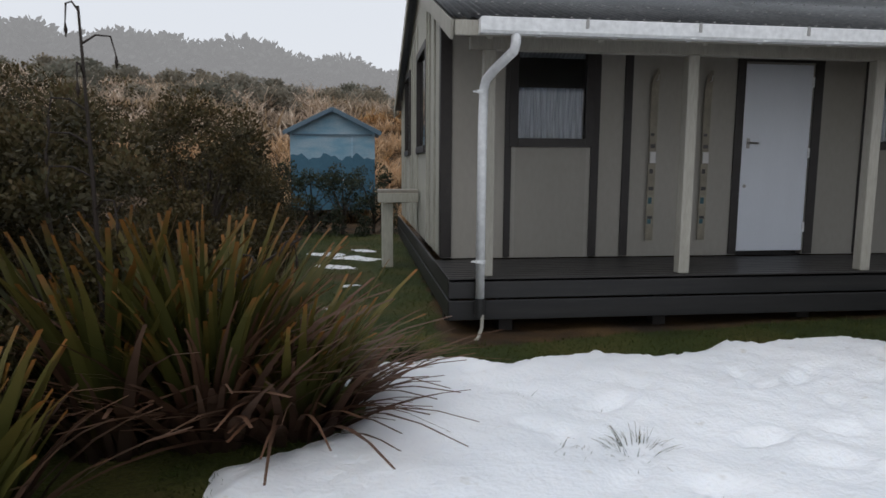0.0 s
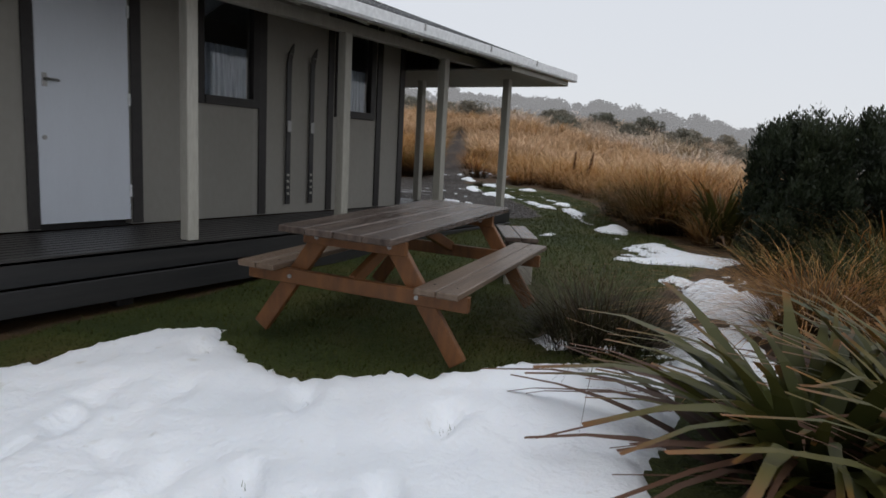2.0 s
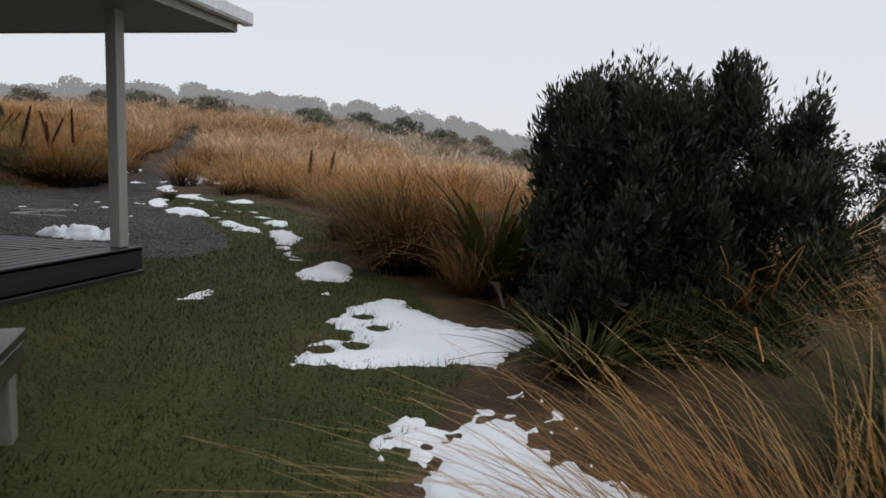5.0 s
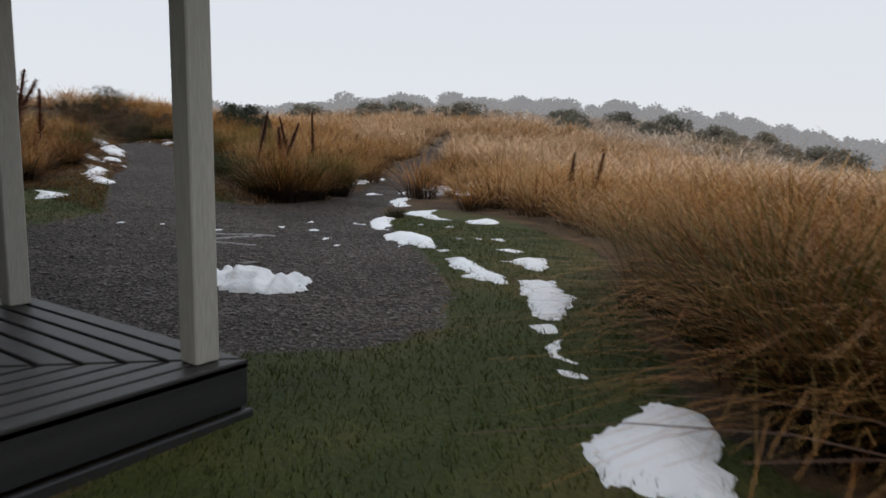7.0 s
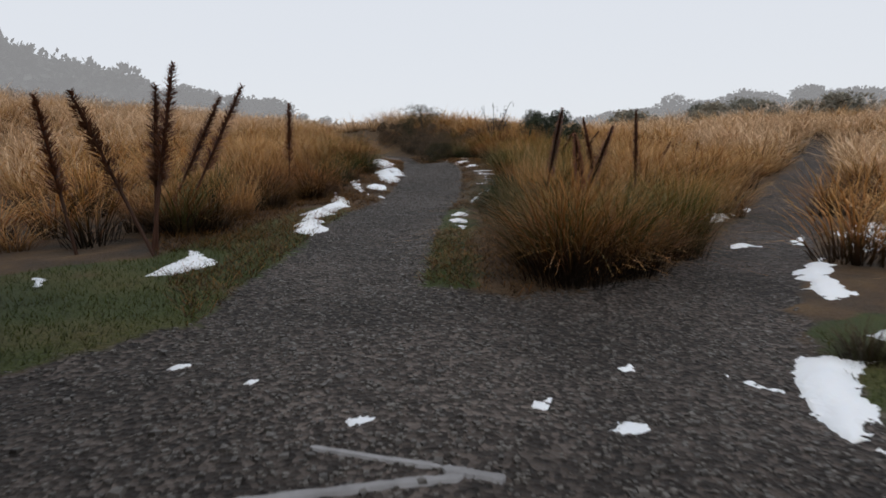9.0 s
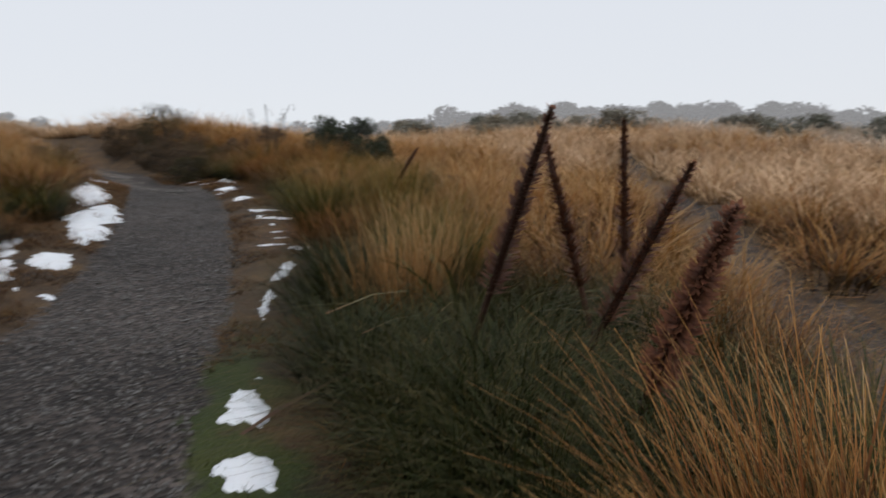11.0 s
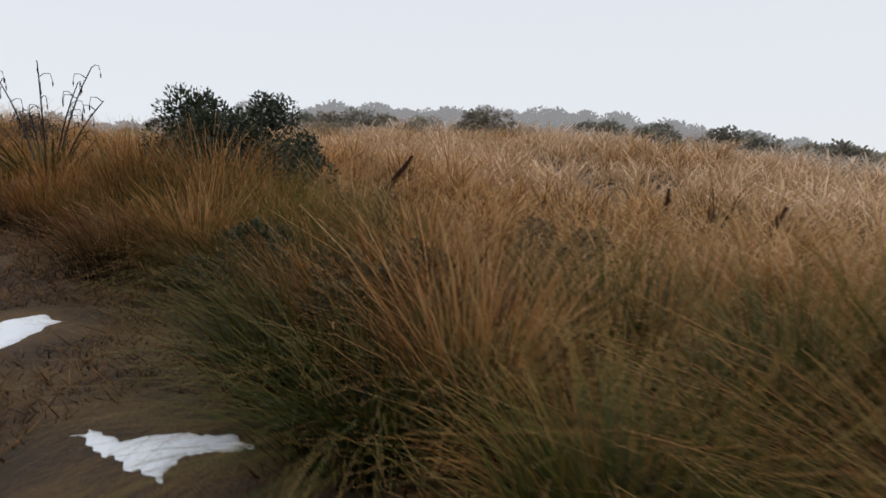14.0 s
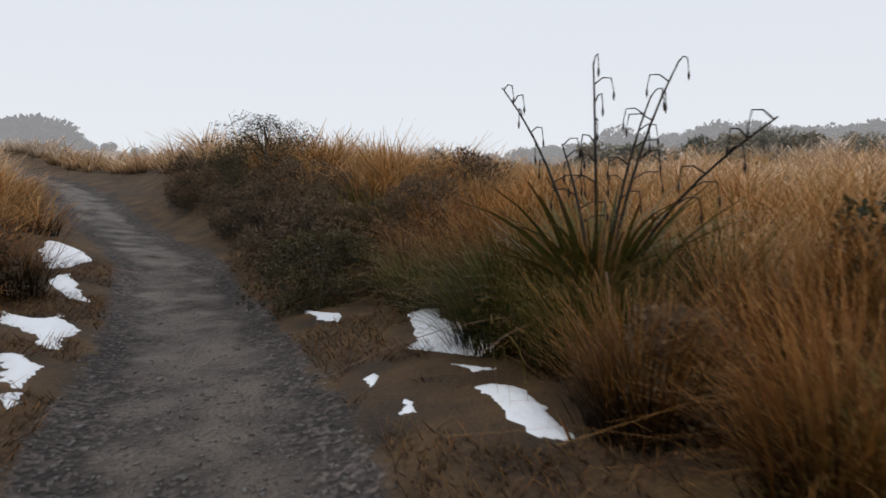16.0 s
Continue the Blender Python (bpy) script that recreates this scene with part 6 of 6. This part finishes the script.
for k, (x, y, h, r) in enumerate(((19.79, 15.1, 0.5, 0.55), (20.82, 15.76, 0.55, 0.5), (19.51, 13.8, 0.4, 0.5), (20.45, 23.33, 0.7, 0.6), (21.29, 25.11, 0.9, 0.8), (22.32, 27.26, 1, 0.9), (22.88, 29.97, 1.1, 1.1), (19.89, 19.12, 0.45, 0.4), (22.41, 24.17, 0.8, 0.7), (23.72, 31.84, 1.2, 1.2), (24.65, 25.95, 0.9, 0.8), (17.36, 24.83, 0.9, 0.8))):
    shrub(x, y, 40 + k, h, r, SHRUB_HEATH if k % 3 else SHRUB_BROWN, "low dark heathy shrub beside the track", 60, 160, 0.036, low=0.0)
shrub(16.3, 10.95, 61, 0.5, 0.42, SHRUB_BROWN, "low twiggy red-brown shrub among tussock", 40, 60, 0.022, low=0.02, spiky=1.5)
shrub(17.8, 13.95, 62, 0.6, 0.45, SHRUB_BROWN, "dark brown heathy shrub among rust tussock", 70, 200, 0.03, low=0.0)
shrub(18.35, 15.05, 63, 0.55, 0.36, SHRUB, "small green leafy shrub among tussock", 40, 160, 0.035, low=0.0)
shrub(20.1, 13.65, 64, 0.6, 0.45, SHRUB_HEATH, "rounded dark heathy shrub on the slope", 60, 180, 0.03, low=0.0)


# ---- speargrass seed spikes ----
def spike(base, top, seed, thick=0.05):
    rs = np.random.RandomState(seed)
    b, t = Vector(base), Vector(top)
    root = thing("seed_spike", base, "tall dark red-brown dried speargrass seed spike in tussock", "seed spike", "speargrass seed spikes")
    d = t - b
    bm = bmesh.new()
    n = 7
    tube(bm, [d * (k / n) + Vector((0, 0, 0)) for k in range(n + 1)], [0.018] * n + [0.006], 6)
    part("stem", bm, SPIKE, root)
    m = 760
    u = 0.38 + 0.62 * rs.uniform(0, 1, m)
    q = d.to_track_quat('Z', 'X')
    ang = rs.uniform(0, 6.28, m)
    V, Fc, A = [], [], []
    for i in range(m):
        out = q @ Vector((math.cos(ang[i]), math.sin(ang[i]), 0.55))
        side = q @ Vector((-math.sin(ang[i]), math.cos(ang[i]), 0))
        p = d * u[i]
        L = thick * (1.25 - 0.85 * ((u[i] - 0.38) / 0.62) ** 2) * rs.uniform(0.6, 1.3)
        for w in (p - side * 0.006, p + out * L * 0.6 - side * 0.007, p + out * L, p + out * L * 0.6 + side * 0.007):
            V.append(tuple(w))
        Fc.append([4 * i, 4 * i + 1, 4 * i + 2, 4 * i + 3])
        A += [0, 0.6, 1, 0.6]
    o = new("seed_head", blade_mesh("seed_head", (np.array(V), np.array(Fc), np.array(A)), SPIKE))
    o.parent = root
    return root


for k, (bx0, by0, tx0, ty0, z, thick) in enumerate((
        (13.88, 7.95, 13.68, 7.27, 1.66, .065), (14.57, 7.47, 14.45, 7.80, 1.60, .065), (15.40, 7.75, 15.40, 7.79, 1.75, .065), (14.05, 7.45, 14.10, 6.83, 1.43, .065), (13.85, 7.00, 13.12, 6.34, 1.30, .065),
        (17.31, 12.37, 17.55, 11.77, 1.73, .05), (21.20, 16.10, 21.48, 15.49, 2.00, .06), (22.65, 13.10, 22.69, 12.99, 1.64, .06), (20.55, 12.45, 20.68, 12.05, 1.54, .05),
        (9.00, 7.40, 8.40, 7.81, 1.68, .11), (8.35, 7.95, 8.10, 8.05, 1.66, .11), (9.00, 7.57, 9.26, 7.42, 1.93, .11), (9.05, 7.75, 9.12, 7.62, 1.75, .11), (9.50, 9.70, 10.25, 9.28, 2.00, .11), (9.30, 9.80, 10.00, 9.42, 1.86, .11), (11.60, 12.35, 11.64, 12.31, 2.11, .11),
        (16.15, 1.78, 16.23, 1.71, .94, .07), (16.65, 1.50, 16.85, 1.38, .94, .07))):
    spike((bx0, by0, sz(bx0, by0)), (tx0, ty0, z), 100 + k, thick)


# ---- bushes on the skyline, beyond fifty metres, with mist painted as glow ----
def ridge():
    rs = np.random.RandomState(9)
    proto = []
    for k in range(6):
        cs = []
        for j in range(24):
            a, u = rs.uniform(0, 6.28), rs.uniform(0, 1)
            rr = math.sqrt(max(0.06, 1 - u * u)) * rs.uniform(0.3, 0.95)
            cs.append((rr * math.cos(a), rr * math.sin(a), 0.1 + 0.75 * u, rs.uniform(0.22, 0.34)))
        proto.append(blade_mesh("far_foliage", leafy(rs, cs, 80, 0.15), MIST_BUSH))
    rows = [(b + rs.uniform(-1, 1), rs.uniform(57, 84), rs.uniform(1.1, 2.3)) for b in np.arange(-30, 112, 0.95)]
    rows += [(b + rs.uniform(-1, 1), rs.uniform(50, 66), rs.uniform(1.8, 3.2)) for b in np.arange(-66, 0, 0.52)]
    rows += [(b, rs.uniform(50.5, 58), rs.uniform(1.0, 1.7)) for b in (38, 41, 43, 45, 47.5, 50, 52, 54, 56, 58, 61, 63, 66, 69, 72, 75, 79, 82, 84, 87, 91, 97, 104)]
    rows += [(b, rs.uniform(50.5, 54), rs.uniform(1.2, 1.7)) for b in (93, 95, 99, 101, 103, 106, 108, 110, 112)]
    for bear, dist, size in rows:
        x, y = 10 + dist * math.sin(radians(bear)), 5 + dist * math.cos(radians(bear))
        if bear < 2:
            size *= 1.25
        if 14 < bear < 36:
            size *= 0.4
        z = gz(x, y)
        b = thing("far_bush", (x, y, z - 0.15 * size), "rounded bush on the misty skyline", "bush", "bushes on the ridge")
        b.rotation_euler = (0, 0, rs.uniform(0, 6.28))
        b.scale = (size * rs.uniform(0.9, 1.5), size * rs.uniform(0.9, 1.5), size)
        o = new("foliage", proto[rs.randint(6)])
        o.parent = b

    slope = [(rs.uniform(34, 104), rs.uniform(38, 50), rs.uniform(0.45, 1.0)) for _ in range(45)]
    scrub = [blade_mesh("scrub_foliage", leafy(rs, [(math.sqrt(max(0.06, 1 - u * u)) * w * math.cos(a), math.sqrt(max(0.06, 1 - u * u)) * w * math.sin(a), 0.1 + 0.75 * u, c) for a, u, w, c in zip(rs.uniform(0, 6.28, 24), rs.uniform(0, 1, 24), rs.uniform(.3, .95, 24), rs.uniform(.22, .34, 24))], 80, 0.13), SCRUB if k < 5 else SCRUB_HAZED) for k in range(10)]
    for k in range(85):
        bear, dist, size = (rs.uniform(-60, -13), rs.uniform(30, 50), rs.uniform(0.6, 1.1)) if k < 40 else slope[k - 40]
        x, y = 10 + dist * math.sin(radians(bear)), 5 + dist * math.cos(radians(bear))
        if k >= 40 and float(line_gap(np.array([x]), np.array([y]), TRACK)[0]) < 4:
            continue
        if (y < 9.5 and k < 40) or (x < -3.0 and x > -6.5 and y < 12.5):
            continue
        size *= 0.6 + dist / 50
        b = thing("scrub_bush", (x, y, gz(x, y) - 0.12 * size), "grey-green bush on the tussock slope", "bush", "scrub on the slope")
        b.rotation_euler = (0, 0, rs.uniform(0, 6.28))
        b.scale = (size * rs.uniform(0.9, 1.5), size * rs.uniform(0.9, 1.5), size)
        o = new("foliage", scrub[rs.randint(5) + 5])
        o.parent = b


ridge()
for k in range(11):
    rnd = random.Random(300 + k)
    u = k / 15
    y = 24.5 + 14 * u
    x = np.interp(y, [24, 31, 41], [19.4, 20.4, 21.0]) + 1.75 + 0.9 * rnd.random()
    shrub(x, y, 80 + k, 0.55 + 0.4 * rnd.random(), 0.55 + 0.3 * rnd.random(), SHRUB_HEATH, "dark brown heathy shrub on the bank beside the track", 50, 150, 0.036, low=0.0)


# ---- slush mark, block and puddle ----
def stroke(parent, a, b, w):
    rs = np.random.RandomState(int(a[0] * 100))
    n = 24
    bm = bmesh.new()
    A, B = np.array(a), np.array(b)
    d = (B - A) / np.linalg.norm(B - A)
    side = np.array((-d[1], d[0]))
    prev = None
    for i in range(n + 1):
        p = A + (B - A) * i / n
        ww = w * (0.35 + 0.65 * rs.uniform(0.4, 1)) * (0.3 if i in (0, n) else 1)
        row = []
        for s, up in ((-1, -0.004), (-0.5, 0.010), (0.5, 0.010), (1, -0.004)):
            q = p + side * ww * s
            row.append(bm.verts.new((q[0], q[1], sz(q[0], q[1]) + up)))
        if prev:
            for k in range(3):
                bm.faces.new((prev[k], row[k], row[k + 1], prev[k + 1]))
        prev = row
    part("stroke", bm, SLUSH, parent)


mark = thing("slush_mark", (0, 0, 0), "zigzag letter scratched in grey slush on gravel", "slush mark")
stroke(mark, (9.24, 3.17), (9.62, 2.78), 0.03)
stroke(mark, (9.62, 2.78), (9.79, 2.62), 0.045)
stroke(mark, (9.66, 2.70), (8.89, 2.92), 0.04)
stroke(mark, (8.92, 2.88), (9.23, 2.28), 0.04)
blk = thing("stone_block", (8.57, 1.59, sz(8.57, 1.59)), "small flat grey paver lying on the gravel", "paver")
part("paver", box((-0.09, -0.06, -0.02), (0.09, 0.06, 0.03), 0.008), STONE, blk)


def puddle(x, y, a, b, turn):
    bm = bmesh.new()
    ring = []
    z = min(sz(x + dx, y + dy) for dx in (-a / 2, 0, a / 2) for dy in (-b / 2, 0, b / 2)) + 0.008
    for i in range(30):
        u = i * math.tau / 30
        k = 1 + 0.22 * math.sin(3 * u + x) + 0.12 * math.sin(7 * u)
        px_, py_ = a * k * math.cos(u), b * k * math.sin(u)
        ring.append(bm.verts.new((x + px_ * math.cos(turn) - py_ * math.sin(turn), y + px_ * math.sin(turn) + py_ * math.cos(turn), z)))
    bm.faces.new(ring)
    o = part("puddle", bm, WATER, None)
    tagged(o, "shallow muddy puddle on the track", "puddle", kind="structure")


puddle(17.92, 19.45, 0.46, 0.27, -0.85)
puddle(17.8, 20.2, 0.12, 0.06, -0.8)


# ---- turf and gravel chips ----
def turf():
    rs = np.random.RandomState(21)
    x, y = rs.uniform(-5.2, 12.5, 300000), rs.uniform(-5, 8.5, 300000)
    g, l_, m_ = masks(x, y)
    d = line_gap(x, y, [(-4.2, -6.5), (-1, -4.7), (2.7, -4.5), (5.5, -2.5), (8.3, .1), (10.5, 4.2)])
    ok = (l_ > 0.5) & (g < 0.45) & (rs.uniform(0, 1, x.shape) < np.clip(2.6 / (d + 0.6), 0, 1)) & ~((x > -3.45) & (x < 6.3) & (y > -1.15) & (y < 6.4))
    x, y = x[ok][:110000], y[ok][:110000]
    n = len(x)
    z = surf(x, y) - 0.004
    a, h, w = rs.uniform(0, 6.28, n), rs.uniform(0.02, 0.055, n), rs.uniform(0.0022, 0.0045, n)
    tilt = rs.uniform(0.2, 1.0, n)
    c, s = np.cos(a), np.sin(a)
    t = rs.uniform(0, 6.28, n)
    V = np.stack([np.stack([x - w * c, y - w * s, z], -1), np.stack([x + w * c, y + w * s, z], -1),
                  np.stack([x + h * tilt * np.cos(t), y + h * tilt * np.sin(t), z + h], -1)], 1).reshape(-1, 3)
    F_ = np.arange(3 * n).reshape(-1, 3)
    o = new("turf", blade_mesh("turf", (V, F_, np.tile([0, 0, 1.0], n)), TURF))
    tagged(o, "short wet green turf on the lawn", "grass", kind="stuff")


turf()


def chips():
    rs = np.random.RandomState(22)
    x, y = rs.uniform(6, 21, 260000), rs.uniform(-1.2, 27, 260000)
    g = masks(x, y)[0]
    d = line_gap(x, y, WALKED)
    ok = (g > 0.45) & (rs.uniform(0, 1, x.shape) < np.clip(1.6 / (d + 0.5), 0, 1) ** 1.3)
    x, y = x[ok][:26000], y[ok][:26000]
    n = len(x)
    r = rs.uniform(0.006, 0.015, n) * np.where(rs.uniform(0, 1, n) < 0.05, 1.8, 1)
    z = surf(x, y)
    base = np.array([(-1, -1, -.5), (1, -1, -.5), (1, 1, -.5), (-1, 1, -.5), (-.7, -.6, .55), (.6, -.7, .5), (.7, .7, .6), (-.6, .6, .5)])
    V = base[None] * (1 + rs.uniform(-.35, .35, (n, 8, 3))) * r[:, None, None]
    t = rs.uniform(0, 6.28, n)
    c, s = np.cos(t)[:, None], np.sin(t)[:, None]
    V = np.stack([V[..., 0] * c - V[..., 1] * s + x[:, None], V[..., 0] * s + V[..., 1] * c + y[:, None], V[..., 2] + z[:, None]], -1).reshape(-1, 3)
    q = np.array([[4, 5, 6, 7], [0, 1, 5, 4], [1, 2, 6, 5], [2, 3, 7, 6], [3, 0, 4, 7]])
    F_ = (np.arange(n)[:, None, None] * 8 + q[None]).reshape(-1, 4)
    o = new("gravel", blade_mesh("gravel", (V, F_, np.tile([0, 0, 0, 0, 1, 1, 1, 1.0], n)), STONE))
    tagged(o, "loose dark wet gravel chips on the yard and track", "gravel", kind="stuff")


chips()


def verge():
    rs = np.random.RandomState(23)
    x, y = rs.uniform(9, 22, 260000), rs.uniform(4, 27, 260000)
    gp = line_gap(x, y, TRACK)
    g = masks(x, y)[0]
    ok = (gp < 2.4) & (g < 0.5) & (rs.uniform(0, 1, x.shape) < np.clip(0.25 + gp, 0, 1))
    for a, b, r in SNOW_SPOTS:
        ok &= np.hypot(x - a, y - b) > 0.72 * r
    x, y = x[ok][:80000], y[ok][:80000]
    n = len(x)
    z = surf(x, y) - 0.004
    a, h, w = rs.uniform(0, 6.28, n), rs.uniform(0.02, 0.11, n), rs.uniform(0.003, 0.006, n)
    tilt, t = rs.uniform(0.5, 2.2, n), rs.uniform(0, 6.28, n)
    c, s = np.cos(a), np.sin(a)
    V = np.stack([np.stack([x - w * c, y - w * s, z], -1), np.stack([x + w * c, y + w * s, z], -1),
                  np.stack([x + h * tilt * np.cos(t), y + h * tilt * np.sin(t), z + h], -1)], 1).reshape(-1, 3)
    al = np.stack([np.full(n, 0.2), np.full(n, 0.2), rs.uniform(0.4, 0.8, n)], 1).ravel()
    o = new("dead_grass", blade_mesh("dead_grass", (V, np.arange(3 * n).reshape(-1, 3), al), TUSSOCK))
    tagged(o, "flattened brown dead grass along the track edges", "grass", kind="stuff")


verge()


# ---- tall tussocks crowding the track's edge ----
def track_edge():
    rs = np.random.RandomState(31)
    tall = []
    for i in range(8):
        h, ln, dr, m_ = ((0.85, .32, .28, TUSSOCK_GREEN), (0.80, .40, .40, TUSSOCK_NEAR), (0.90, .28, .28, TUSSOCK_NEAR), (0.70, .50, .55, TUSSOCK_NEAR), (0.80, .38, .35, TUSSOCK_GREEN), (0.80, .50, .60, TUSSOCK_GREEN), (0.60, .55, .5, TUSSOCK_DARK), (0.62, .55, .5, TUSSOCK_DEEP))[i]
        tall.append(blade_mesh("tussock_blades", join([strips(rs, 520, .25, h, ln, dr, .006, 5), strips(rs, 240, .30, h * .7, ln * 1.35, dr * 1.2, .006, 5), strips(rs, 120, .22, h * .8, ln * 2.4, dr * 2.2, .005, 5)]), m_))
    line = [(11.0, 5.3)] + [p for p in WALKED if p[1] > 5.5] + [(19.0, 23.5)]
    for (ax, ay), (bx_, by_) in zip(line, line[1:]):
        L = math.hypot(bx_ - ax, by_ - ay)
        ux, uy = (bx_ - ax) / L, (by_ - ay) / L
        for k in range(max(1, round(L / 0.55))):
            for off in (1.2, 1.75, 2.35):
                f = (k + rs.uniform(.2, .8)) / max(1, round(L / 0.55))
                o_ = off + rs.uniform(-.16, .2) + (0.75 if ay > 14.5 else 0.0)
                x, y = ax + ux * L * f + uy * o_, ay + uy * L * f - ux * o_
                if ay < 6.3 and off < 1.5:
                    continue
                if line_gap(np.array([x]), np.array([y]), FORK)[0] < 0.55 or line_gap(np.array([x]), np.array([y]), WALKED)[0] < 1.0:
                    continue
                if any(math.hypot(x - a, y - b) < r * 0.8 + 0.05 for a, b, r in SNOW_SPOTS):
                    continue
                root = thing("tussock", (x, y, sz(x, y) - 0.03), "tall dense green and rust tussock crowding the track", "tussock", "tussock clumps beside the track")
                s = rs.uniform(.8, 1.1)
                root.rotation_euler = (rs.normal(0, .05), rs.normal(0, .05), rs.uniform(0, 6.28))
                root.scale = (s, s, s * rs.uniform(.85, 1.05) * (0.85 if off < 1.5 else 1.0))
                hollow = min(math.hypot(x - 13.4, y - 7.7) - 1.7, math.hypot(x - 14.4, y - 9.9) - 0.9) < 0
                o = new("foliage", tall[7 if hollow else rs.randint(7)])
                o.parent = root


track_edge()
field()
